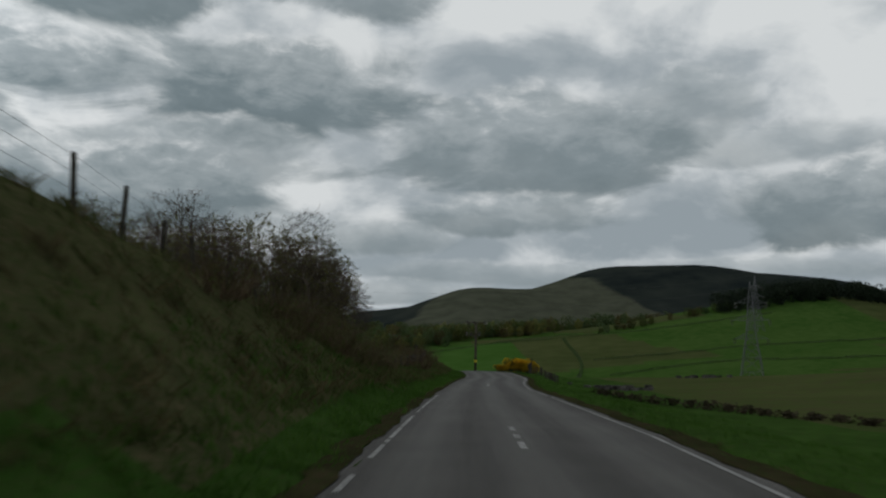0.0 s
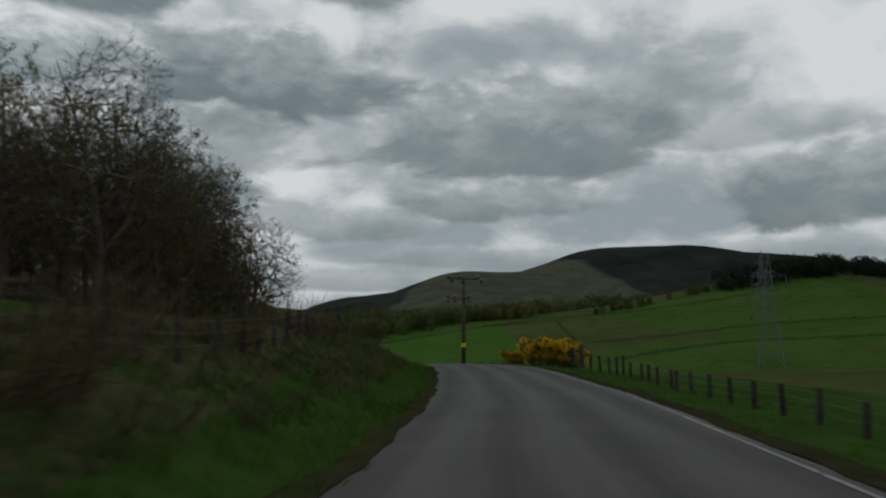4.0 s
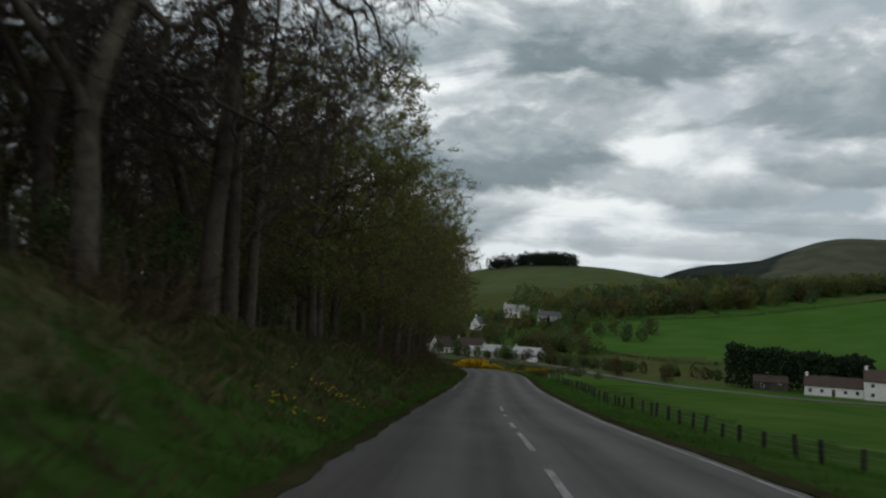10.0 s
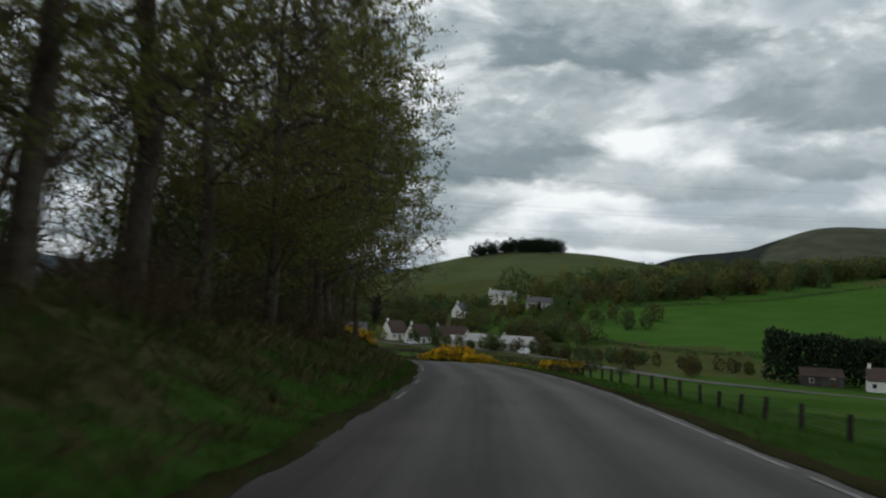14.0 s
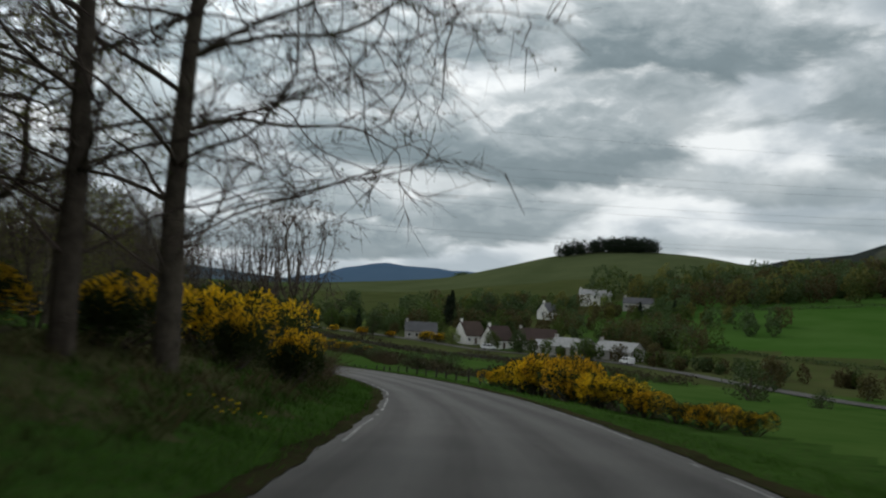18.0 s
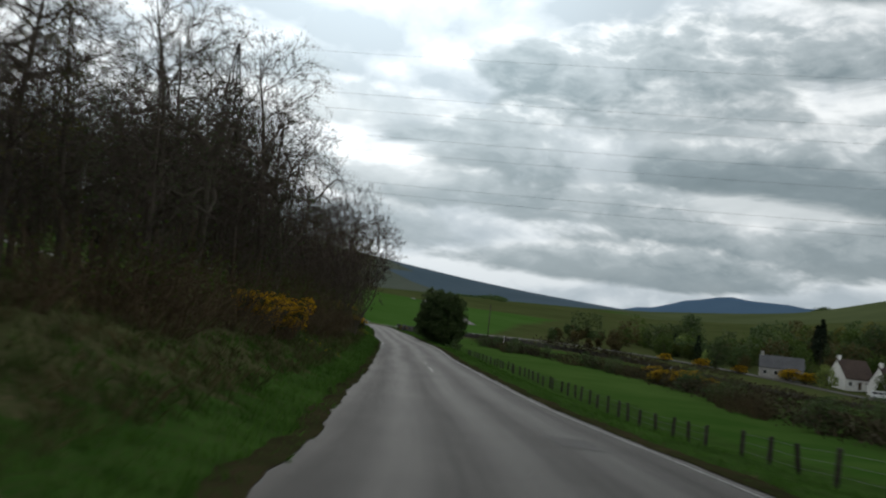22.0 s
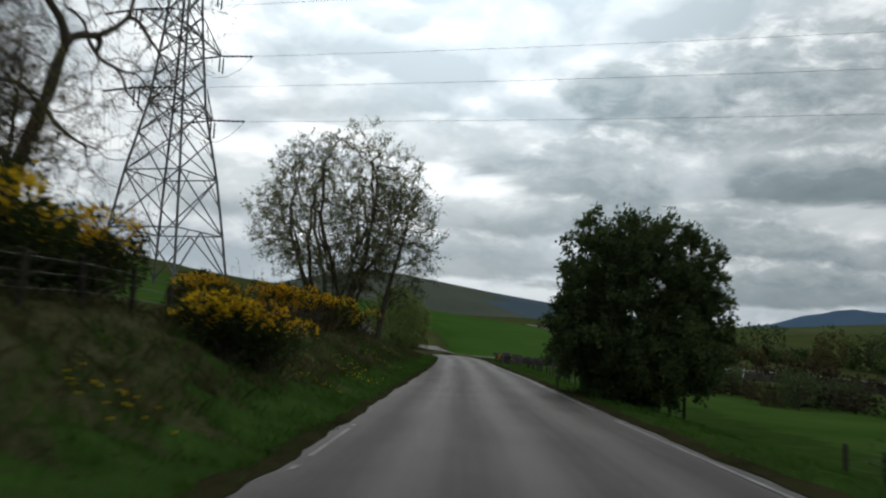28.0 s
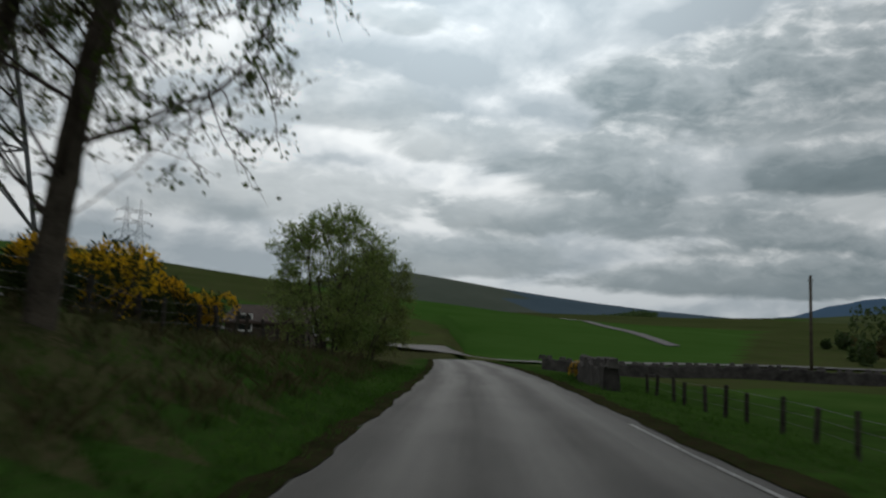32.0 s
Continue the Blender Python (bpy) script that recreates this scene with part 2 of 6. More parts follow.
M_BANK = material("rough_tawny_bank", (0.029, 0.038, 0.015), (0.067, 0.075, 0.032), 0.9, 0.95, 1.0, 8, spec=0.0, fine=(0.085, 0.07, 0.04))
# distance haze painted into these two hill colours, the second one bluer
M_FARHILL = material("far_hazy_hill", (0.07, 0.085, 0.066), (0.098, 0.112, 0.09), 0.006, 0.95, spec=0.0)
M_HAZEBLUE = material("far_blue_green_hill", (0.062, 0.092, 0.116), (0.08, 0.112, 0.138), 0.006, 0.95, spec=0.0)


def hill_cover():
    """Pale hill grass on the middle hills, dark heather on the others; the boundary is uneven."""
    m = bpy.data.materials.new("heather_and_hill_grass")
    m.use_nodes = True
    nt = m.node_tree
    bsdf = nt.nodes["Principled BSDF"]
    co = nt.nodes.new("ShaderNodeTexCoord").outputs["Object"]
    sx = nt.nodes.new("ShaderNodeSeparateXYZ")
    nt.links.new(co, sx.inputs[0])
    wob = math_node(nt, "MULTIPLY", math_node(nt, "SUBTRACT", noise_node(nt, co, 0.006, 4.0, 0.6), 0.5), 0.05)
    bear = math_node(nt, "ADD", math_node(nt, "DIVIDE", sx.outputs[0], sx.outputs[1]), wob)
    near = math_node(nt, "SUBTRACT", 2420.0, sx.outputs[1])
    right = math_node(nt, "SUBTRACT", bear, math_node(nt, "MULTIPLY_ADD", near, 0.00026, 0.165))
    left = math_node(nt, "SUBTRACT", math_node(nt, "MULTIPLY_ADD", near, -0.0001, 0.022), bear)
    out = math_node(nt, "MAXIMUM", right, left)
    mask = ramp_node(nt, math_node(nt, "MULTIPLY_ADD", out, 40.0, 0.5), ((0.3, (0, 0, 0)), (0.7, (1, 1, 1))))
    f = noise_node(nt, co, 0.02, 5.0, 0.6)
    grass = ramp_node(nt, f, ((0.36, (0.052, 0.058, 0.04)), (0.64, (0.078, 0.084, 0.06))))
    moor = ramp_node(nt, noise_node(nt, co, 0.009, 5.0, 0.6), ((0.36, (0.013, 0.018, 0.018)), (0.64, (0.03, 0.036, 0.031))))
    nt.links.new(mix_node(nt, mask, grass, moor), bsdf.inputs["Base Color"])
    bsdf.inputs["Roughness"].default_value = 0.95
    bsdf.inputs["Specular IOR Level"].default_value = 0.0
    return m


M_HILLS = hill_cover()

# ---- the road's line ----
LINE = [(0.80, -0.04, 0.00), (2.16, 26.96, 0.31), (3.92, 53.85, 0.39), (6.28, 80.61, 0.60), (6.00, 107.06, 1.02), (-0.63, 132.24, 0.39), (-9.31, 158.03, -1.32), (-17.93, 184.62, -2.88), (-26.53, 211.15, -3.96), (-37.01, 236.46, -5.27), (-48.50, 260.67, -7.08), (-63.69, 282.07, -8.50), (-83.23, 299.38, -9.63), (-103.52, 316.14, -10.26), (-124.05, 332.83, -10.77), (-144.24, 348.18, -11.27), (-163.68, 362.81, -11.43)]
LINE = [(-1.5, -45.0, -0.6)] + LINE + [(-197.5, 387.5, -11.9), (-232.0, 411.0, -12.6)]


def spline(points, step):
    """A smooth line through the points, sampled about every step metres."""
    pts = [np.array(p) for p in points]
    pts = [2 * pts[0] - pts[1]] + pts + [2 * pts[-1] - pts[-2]]
    out = []
    for a, b, c, d in zip(pts, pts[1:], pts[2:], pts[3:]):
        n = max(2, int(np.linalg.norm(c - b) / step))
        for i in range(n):
            u = i / n
            out.append(0.5 * ((2 * b) + (c - a) * u + (2 * a - 5 * b + 4 * c - d) * u * u + (3 * b - a - 3 * c + d) * u ** 3))
    out.append(pts[-2])
    return np.array(out)


CEN = spline(LINE, 1.0)
for _ in range(6):
    CEN[1:-1] = (CEN[:-2] + 2 * CEN[1:-1] + CEN[2:]) / 4
TAN = np.gradient(CEN[:, :2], axis=0)
TAN /= np.linalg.norm(TAN, axis=1)[:, None]
RIGHT = np.stack([TAN[:, 1], -TAN[:, 0]], 1)
RUN = np.concatenate([[0], np.cumsum(np.linalg.norm(np.diff(CEN[:, :2], axis=0), axis=1))]) - 45.0
EDGE_S = [-45, 0, 15, 40, 80, 120, 140, 175, 215, 250, 261, 270, 279, 300, 316, 352, 385, 403, 425, 436, 520]
EDGE_L = [-2.3, -2.3, -2.22, -2.1, -2.6, -2.75, -2.7, -2.6, -2.6, -2.7, -2.92, -2.7, -2.25, -2.5, -2.75, -2.7, -2.8, -2.9, -2.5, -2.4, -2.5]
EDGE_R = [2.3, 2.3, 2.55, 2.1, 3.0, 2.85, 2.9, 2.9, 2.75, 2.85, 3.0, 3.25, 3.5, 3.2, 2.75, 2.3, 2.75, 2.9, 2.3, 2.1, 2.4]


def edge(s, side):
    return np.interp(s, EDGE_S, EDGE_L if side < 0 else EDGE_R)



def along(s, d, h=0.0):
    """A place s metres along the road, d metres right of its middle, h over its level."""
    c = [np.interp(s, RUN, CEN[:, i]) for i in range(3)]
    r = [np.interp(s, RUN, RIGHT[:, i]) for i in range(2)]
    return Vector((c[0] + r[0] * d, c[1] + r[1] * d, c[2] + h))


def heading(s):
    t = [np.interp(s, RUN, TAN[:, i]) for i in range(2)]
    return math.atan2(-t[0], t[1])


def smooth(a, b, x):
    u = np.clip((x - a) / (b - a), 0, 1)
    return u * u * (3 - 2 * u)


def ripple(x, y, size, seed=0.0):
    """Cheap smooth waviness, about -1 to 1."""
    a, b = x / size + seed, y / size - seed * 0.7
    return (np.sin(a * 1.7 + 1.3 * np.sin(b * 1.1 + seed)) + np.sin(b * 1.9 + 1.1 * np.sin(a * 1.3)) + np.sin((a + b) * 0.9 + seed * 2)) / 3


BANK_S = [-45, 15, 35, 50, 80, 100, 130, 175, 215, 260, 300, 340, 400, 430, 470, 520]
BANK_H = [4.0, 3.9, 2.2, 1.1, 1.7, 1.5, 2.3, 1.9, 1.3, 1.2, 0.9, 1.5, 1.8, 1.6, 0.4, 0.0]
# hills: x, y, height, reach across, reach along, turn in degrees
HILLS = [(-330, 1166, 43, 192, 114, 0), (-124, 1191, 0, 167, 151, 0), (788, 2490, 185, 448, 403, 15), (463, 2466, 96, 245, 298, 0), (106, 2266, 101, 227, 308, 0),
         (-257, 2540, 82, 342, 238, 0), (400, 890, 50, 200, 130, 0), (1191, 2283, 108, 415, 371, 0), (-2494, 1704, 135, 452, 328, 60), (-2404, 2192, 81, 988, 399, 40),
         (-519, 429, 12, 182, 81, 20), (-623, 221, 28, 239, 103, 0), (-180, 150, 12, 110, 90, 0), (-880, 556, 36, 150, 110, 0), (270, 560, 12, 140, 170, 0)]


def land(x, y):
    """The wide land: the near slope down to the burn, the valley floor and the far slopes and hills."""
    u = 0.296 * (x + 27) + 0.955 * (y - 480)
    floor = -17.9 + 0.05 * np.clip(-x - 150, 0, 420)
    near = 15 * (np.clip(-u - 40, 0, 320) / 250) ** 1.9
    west = 1 - 0.85 * smooth(-150, -480, x)
    far = (0.132 * np.clip(u, 0, 330) + 0.05 * np.clip(u - 330, 0, 700) + 0.012 * np.clip(u - 1030, 0, 5000)) * west
    z = floor + near + far + 1.6 * ripple(x, y, 70.0) * smooth(30, 200, np.abs(u)) + 0.5 * ripple(x, y, 23.0, 2.0)
    for hx, hy, h, rx, ry, turn in HILLS:
        c, s = math.cos(radians(turn)), math.sin(radians(turn))
        a, b = ((x - hx) * c + (y - hy) * s) / rx, (-(x - hx) * s + (y - hy) * c) / ry
        z = z + h * np.exp(-(a * a + b * b) ** 0.85)
    return z


def nearest(x, y):
    """For places: how far along the road they lie, and how far right of its middle."""
    s, d = np.full(x.shape, 0.0), np.full(x.shape, 1e3)
    close = (x > -380) & (x < 190) & (y > -160) & (y < 560)
    px, py = x[close], y[close]
    ss, dd = np.empty(px.shape), np.empty(px.shape)
    for i in range(0, len(px), 8000):
        dx, dy = px[i:i + 8000, None] - CEN[None, :, 0], py[i:i + 8000, None] - CEN[None, :, 1]
        q = dx * dx + dy * dy
        k = q.argmin(1)
        j = np.arange(len(k))
        ss[i:i + 8000] = RUN[k]
        dd[i:i + 8000] = np.sqrt(q[j, k]) * np.where(dx[j, k] * RIGHT[k, 0] + dy[j, k] * RIGHT[k, 1] > 0, 1, -1)
    s[close], d[close] = ss, dd
    return s, d


def ground_height(x, y):
    x, y = np.asarray(x, float), np.asarray(y, float)
    shape = x.shape
    x, y = x.ravel(), y.ravel()
    s, d = nearest(x, y)
    wide = land(x, y)
    zr = np.interp(s, RUN, CEN[:, 2])
    e = np.where(d < 0, edge(s, -1) - d, d - edge(s, 1))
    bank = np.interp(s, BANK_S, BANK_H)
    left = zr - 0.05 + bank * smooth(0.3, np.interp(s, [20, 60], [6.6, 4.6]), e) + 0.10 * np.clip(e - 4, 0, 60) + 0.22 * ripple(x, y, 2.6) * smooth(0.8, 3, e) * np.clip(bank, 0.2, 1)
    drop = np.interp(s, [0, 60, 90, 110, 200, 260, 300, 330, 420, 470], [0.7, 0.5, 0.3, 0.6, 0.7, 0.8, 0.6, 1.2, 1.1, 0.5])
    right = zr - 0.05 - drop * smooth(0.9, 6.0, e) + 0.10 * ripple(x, y, 2.3) * smooth(0.8, 3, e)
    side = np.where(d < 0, left, right)
    k = np.where(d < 0, smooth(30, 130, e), smooth(7, 95, e))
    z = side * (1 - k) + wide * k
    z = np.where(e < 0.25, zr - 0.12, z)
    z = np.where(np.abs(d) > 900, wide, z)
    return z.reshape(shape)


def ground_at(x, y):
    return float(seat(np.array([x]), np.array([y]))[0])


def graded(lo, hi, step, end_lo, end_hi, grow=1.075):
    mid = list(np.arange(lo, hi + step / 2, step))
    a, g = lo, step
    while a > end_lo:
        g *= grow
        a -= g
        mid.insert(0, a)
    a, g = mid[-1], step
    while a < end_hi:
        g *= grow
        a += g
        mid.append(a)
    return np.array(mid)


def mesh_from(name, verts, faces, mats, index=None, smooth_faces=True):
    """A mesh from arrays of corners and of faces with the same number of corners each."""
    verts, faces = np.asarray(verts, np.float32), np.asarray(faces, np.int32)
    me = bpy.data.meshes.new(name)
    n, k = faces.shape
    me.vertices.add(len(verts))
    me.vertices.foreach_set("co", verts.ravel())
    me.loops.add(n * k)
    me.loops.foreach_set("vertex_index", faces.ravel())
    me.polygons.add(n)
    me.polygons.foreach_set("loop_start", np.arange(0, n * k, k, dtype=np.int32))
    if index is not None:
        me.polygons.foreach_set("material_index", np.asarray(index, np.int32))
    me.polygons.foreach_set("use_smooth", np.full(n, smooth_faces))
    for m in (mats if isinstance(mats, (list, tuple)) else [mats]):
        me.materials.append(m)
    me.update(calc_edges=True)
    me.validate()
    return me


def grid_faces(nx, ny):
    i, j = np.meshgrid(np.arange(nx - 1), np.arange(ny - 1), indexing="ij")
    a = (i * ny + j).ravel()
    return np.stack([a, a + ny, a + ny + 1, a + 1], 1)


gx, gy = graded(-262, 34, 1.3, -4300, 4300), graded(-30, 424, 1.3, -900, 4600)
X, Y = np.meshgrid(gx, gy, indexing="ij")
ZG = ground_height(X, Y)


def seat(x, y):
    """The height of the built ground sheet."""
    x, y = np.asarray(x, float), np.asarray(y, float)
    i = np.clip(np.searchsorted(gx, x) - 1, 0, len(gx) - 2)
    j = np.clip(np.searchsorted(gy, y) - 1, 0, len(gy) - 2)
    u, v = np.clip((x - gx[i]) / (gx[i + 1] - gx[i]), 0, 1), np.clip((y - gy[j]) / (gy[j + 1] - gy[j]), 0, 1)
    return (ZG[i, j] * (1 - u) + ZG[i + 1, j] * u) * (1 - v) + (ZG[i, j + 1] * (1 - u) + ZG[i + 1, j + 1] * u) * v


faces = grid_faces(len(gx), len(gy))
cx, cy = (X[:-1, :-1] + X[1:, 1:]).ravel() / 2, (Y[:-1, :-1] + Y[1:, 1:]).ravel() / 2
cs, cd = nearest(cx, cy)
ce = np.where(cd < 0, edge(cs, -1) - cd, cd - edge(cs, 1))
cu = 0.296 * (cx + 27) + 0.955 * (cy - 480)
patch = np.floor((cx + 0.3 * cy) / 130) * 3 + np.floor((cy - 0.25 * cx) / 110) * 5
slot = np.where((patch % 4) == 0, 2, np.where((patch % 4) == 2, 1, np.where((patch % 7) == 3, 2, 1)))
slot = np.where((cu > 40) & (cu < 300) & (cx > -110) & (cx < 75), 3, slot)          # the bright crop across the burn
slot = np.where((cx < -150) & (cx > -1100) & (cy > 425) & (cy < 900), 2, slot)             # rough plain beyond the junction
slot = np.where((cx < -236 - 0.68 * (cy - 458)) & (cx < -226) & (cy > 425 - 0.3 * (cx + 240)) & (cy < 600) & (cx > -560), 3, slot)
slot = np.where(np.hypot(cx + 330, cy - 1166) < 330 + 30 * ripple(cx, cy, 60.0), 5, slot)
slot = np.where((cy > 1720) & (cx > -900), 5, slot)
slot = np.where((cy > 1650) & (cx > -900), 11, slot)
# the western hills take the two haze-tinted colours
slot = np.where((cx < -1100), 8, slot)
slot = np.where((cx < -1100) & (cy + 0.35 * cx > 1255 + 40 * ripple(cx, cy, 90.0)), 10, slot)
slot = np.where((cd > 0) & (cd < 115) & (cs > 250) & (cs < 470), 1, slot)             # one pasture below the bend
slot = np.where((ce < 9) & (cd > 0), 0, slot)
slot = np.where((ce < 14) & (cd < 0), 0, slot)
slot = np.where((ce < 11) & (cd < 0) & (ce > 1.7 + 0.8 * ripple(cx, cy, 3.0)), 9, slot)
slot = np.where((cd < 0) & (ce < 60) & (cs > 95) & (cs < 245) & (ce > 3.2 + 1.5 * ripple(cx, cy, 5.0)), 6, slot)
ground = tagged(new("ground", mesh_from("ground", np.stack([X.ravel(), Y.ravel(), ZG.ravel()], 1), faces, [M_VERGE, M_PASTURE, M_ROUGH, M_BRIGHT, M_MOOR, M_HILLGRASS, M_EARTH, M_TILTH, M_FARHILL, M_BANK, M_HAZEBLUE, M_HILLS], slot)),
                "rolling green pasture, grass verges and dark moorland hills", "ground", kind="structure")

# ---- the road ----
def ribbon(s0, s1, d0, d1, h, step=1.0, across=2, wobble=0.0, seed=0.0):
    """A strip along the road between two offsets: corners, faces and their run and offset."""
    ss = np.linspace(s0, s1, max(2, int((s1 - s0) / step) + 1))
    vs, uv = [], []
    for s in ss:
        lo, hi = (edge(s, -1) + d0, edge(s, 1) + d1) if across > 3 else (d0(s), d1(s))
        for k in range(across):
            d = lo + (hi - lo) * k / (across - 1)
            if wobble and k in (0, across - 1):
                d += wobble * (math.sin(s * 1.7 + seed) * 0.5 + math.sin(s * 0.63 + seed * 2 + k) * 0.7 + math.sin(s * 4.1 + k) * 0.3)
            p = along(s, d, h + 0.04 * (1 - (d / 2.6) ** 2))
            vs.append(p)
            uv.append((d, s))
    return vs, grid_faces(len(ss), across)[:, ::-1], uv


def asphalt():
    m = bpy.data.materials.new("worn_asphalt")
    m.use_nodes = True
    nt = m.node_tree
    bsdf = nt.nodes["Principled BSDF"]
    co = nt.nodes.new("ShaderNodeTexCoord").outputs["Object"]
    uv = nt.nodes.new("ShaderNodeUVMap").outputs[0]
    sx = nt.nodes.new("ShaderNodeSeparateXYZ")
    nt.links.new(uv, sx.inputs[0])
    wob = math_node(nt, "MULTIPLY", math_node(nt, "SUBTRACT", noise_node(nt, co, 0.12, 2.0), 0.5), 0.7)
    lat = math_node(nt, "ADD", sx.outputs[0], wob)
    # two polished wheel tracks a side
    track = math_node(nt, "MULTIPLY", math_node(nt, "ADD", math_node(nt, "COSINE", math_node(nt, "MULTIPLY", lat, 4.6)), 1.0), 0.5)
    streak = nt.nodes.new("ShaderNodeMapping")
    streak.inputs["Scale"].default_value = (5.0, 0.09, 1.0)
    nt.links.new(uv, streak.inputs["Vector"])
    st = noise_node(nt, streak.outputs[0], 1.0, 4.0, 0.6)
    blot = noise_node(nt, co, 0.35, 5.0, 0.6)
    grit = noise_node(nt, co, 55.0, 3.0, 0.7)
    f = math_node(nt, "ADD", math_node(nt, "ADD", math_node(nt, "MULTIPLY", track, 0.14), math_node(nt, "MULTIPLY", st, 0.4)), math_node(nt, "ADD", math_node(nt, "MULTIPLY", blot, 0.4), math_node(nt, "MULTIPLY", grit, 0.2)))
    col = ramp_node(nt, f, ((0.32, (0.028, 0.0265, 0.024)), (0.5, (0.047, 0.0445, 0.0405)), (0.72, (0.078, 0.074, 0.067))))
    nt.links.new(col, bsdf.inputs["Base Color"])
    nt.links.new(math_node(nt, "ADD", math_node(nt, "MULTIPLY", track, -0.1), 0.72), bsdf.inputs["Roughness"])
    bsdf.inputs["Specular IOR Level"].default_value = 0.15
    bn = nt.nodes.new("ShaderNodeBump")
    bn.inputs["Strength"].default_value, bn.inputs["Distance"].default_value = 0.5, 0.012
    nt.links.new(noise_node(nt, co, 90.0, 3.0, 0.7), bn.inputs["Height"])
    nt.links.new(bn.outputs[0], bsdf.inputs["Normal"])
    return m


M_ASPHALT = asphalt()


def strip_object(name, vs, fs, uv, mat):
    me = mesh_from(name, vs, fs, mat)
    layer = me.uv_layers.new(name="UVMap")
    flat = np.array(uv, np.float32)[np.asarray(fs).ravel()]
    layer.data.foreach_set("uv", flat.ravel())
    return new(name, me)


vs, fs, uv = ribbon(-45, RUN[-1], 0.0, 0.0, 0.0, 0.8, 9, 0.05)
road = tagged(strip_object("road", vs, fs, uv, M_ASPHALT), "narrow worn grey asphalt country road", "road", kind="structure")

# ---- building blocks ----
def part(name, me, parent=None, label=""):
    """One mesh object, under a thing or a part where one is given."""
    ob = new(name, me)
    if parent is not None:
        ob.parent = parent
    return tagged(ob, label) if label else ob


class Build:
    """Gathers boxes, tubes and loose faces into one mesh."""

    def __init__(self):
        self.v, self.f, self.n = [], [], 0

    def add(self, verts, faces):
        self.v.extend(tuple(p) for p in verts)
        self.f.extend(tuple(i + self.n for i in f) for f in faces)
        self.n += len(verts)
        return self

    def box(self, x0, y0, z0, x1, y1, z1, m=None):
        pts = [Vector((x, y, z)) for x in (x0, x1) for y in (y0, y1) for z in (z0, z1)]
        if m is not None:
            pts = [m @ p for p in pts]
        return self.add(pts, [(0, 1, 3, 2), (4, 6, 7, 5), (0, 4, 5, 1), (2, 3, 7, 6), (0, 2, 6, 4), (1, 5, 7, 3)])

    def beam(self, a, b, w, h=None):
        a, b = Vector(a), Vector(b)
        q = (b - a).to_track_quat("Y", "Z").to_matrix().to_4x4()
        m = Matrix.Translation(a) @ q
        h = h or w
        return self.box(-w / 2, 0, -h / 2, w / 2, (b - a).length, h / 2, m)

    def tube(self, pts, radii, sides=8, cap=True):
        pts = [Vector(p) for p in pts]
        ring = []
        for i, p in enumerate(pts):
            d = (pts[min(i + 1, len(pts) - 1)] - pts[max(i - 1, 0)])
            q = d.to_track_quat("Z", "Y").to_matrix() if d.length > 1e-9 else Matrix.Identity(3)
            for k in range(sides):
                a = 2 * math.pi * k / sides
                ring.append(p + q @ Vector((math.cos(a) * radii[i], math.sin(a) * radii[i], 0)))
        fs = []
        for i in range(len(pts) - 1):
            for k in range(sides):
                a, b = i * sides + k, i * sides + (k + 1) % sides
                fs.append((a, b, b + sides, a + sides))
        if cap:
            fs.append(tuple(range(sides))[::-1])
            fs.append(tuple((len(pts) - 1) * sides + k for k in range(sides)))
        return self.add(ring, fs)

    def mesh(self, name, mat, smooth_faces=False):
        me = bpy.data.meshes.new(name)
        me.from_pydata([tuple(p) for p in self.v], [], self.f)
        for m in (mat if isinstance(mat, (list, tuple)) else [mat]):
            me.materials.append(m)
        if smooth_faces:
            me.polygons.foreach_set("use_smooth", [True] * len(me.polygons))
        me.update()
        return me


M_BARK = material("grey_brown_bark", (0.046, 0.038, 0.03), (0.125, 0.105, 0.082), 3.0, 0.95, 1.0, 18, vary=0.3, spec=0.1)
M_TWIG = material("dark_twigs", (0.052, 0.04, 0.034), (0.105, 0.082, 0.068), 2.0, 0.95, vary=0.3, spec=0.1)
M_LEAF = material("young_green_leaves", (0.035, 0.06, 0.01), (0.085, 0.115, 0.022), 0.9, 0.7, vary=0.35, spec=0.25, trans=0.42)
M_BRONZE = material("bronze_buds_and_leaves", (0.052, 0.045, 0.016), (0.105, 0.092, 0.034), 0.9, 0.75, vary=0.35, spec=0.2, trans=0.42)
M_DEEP = material("dense_dark_leaves", (0.035, 0.062, 0.02), (0.08, 0.12, 0.037), 1.2, 0.65, vary=0.3, spec=0.25, trans=0.4)
M_SPRING = material("fresh_spring_leaves", (0.13, 0.19, 0.045), (0.24, 0.3, 0.085), 1.0, 0.7, vary=0.3, spec=0.25, trans=0.42)
M_CONIFER = material("dark_conifer_needles", (0.008, 0.016, 0.009), (0.02, 0.032, 0.014), 0.8, 0.8, vary=0.3, spec=0.15)
M_GORSE = material("gorse_spines", (0.018, 0.03, 0.008), (0.045, 0.06, 0.016), 3.0, 0.85, vary=0.3, spec=0.2, trans=0.3)
M_YELLOW = material("gorse_flowers", (0.58, 0.32, 0.008), (0.88, 0.57, 0.02), 4.0, 0.7, vary=0.25, spec=0.2, trans=0.42)
M_DEADSTEM = material("dead_brown_stems", (0.045, 0.03, 0.018), (0.115, 0.085, 0.05), 2.0, 0.95, vary=0.3, spec=0.1)
M_THICKET = material("dark_brown_thicket", (0.026, 0.023, 0.014), (0.066, 0.056, 0.032), 0.6, 0.95, spec=0.1)
M_STRAW = material("pale_dead_grass", (0.05, 0.046, 0.02), (0.12, 0.1, 0.048), 1.0, 0.95, spec=0.1)
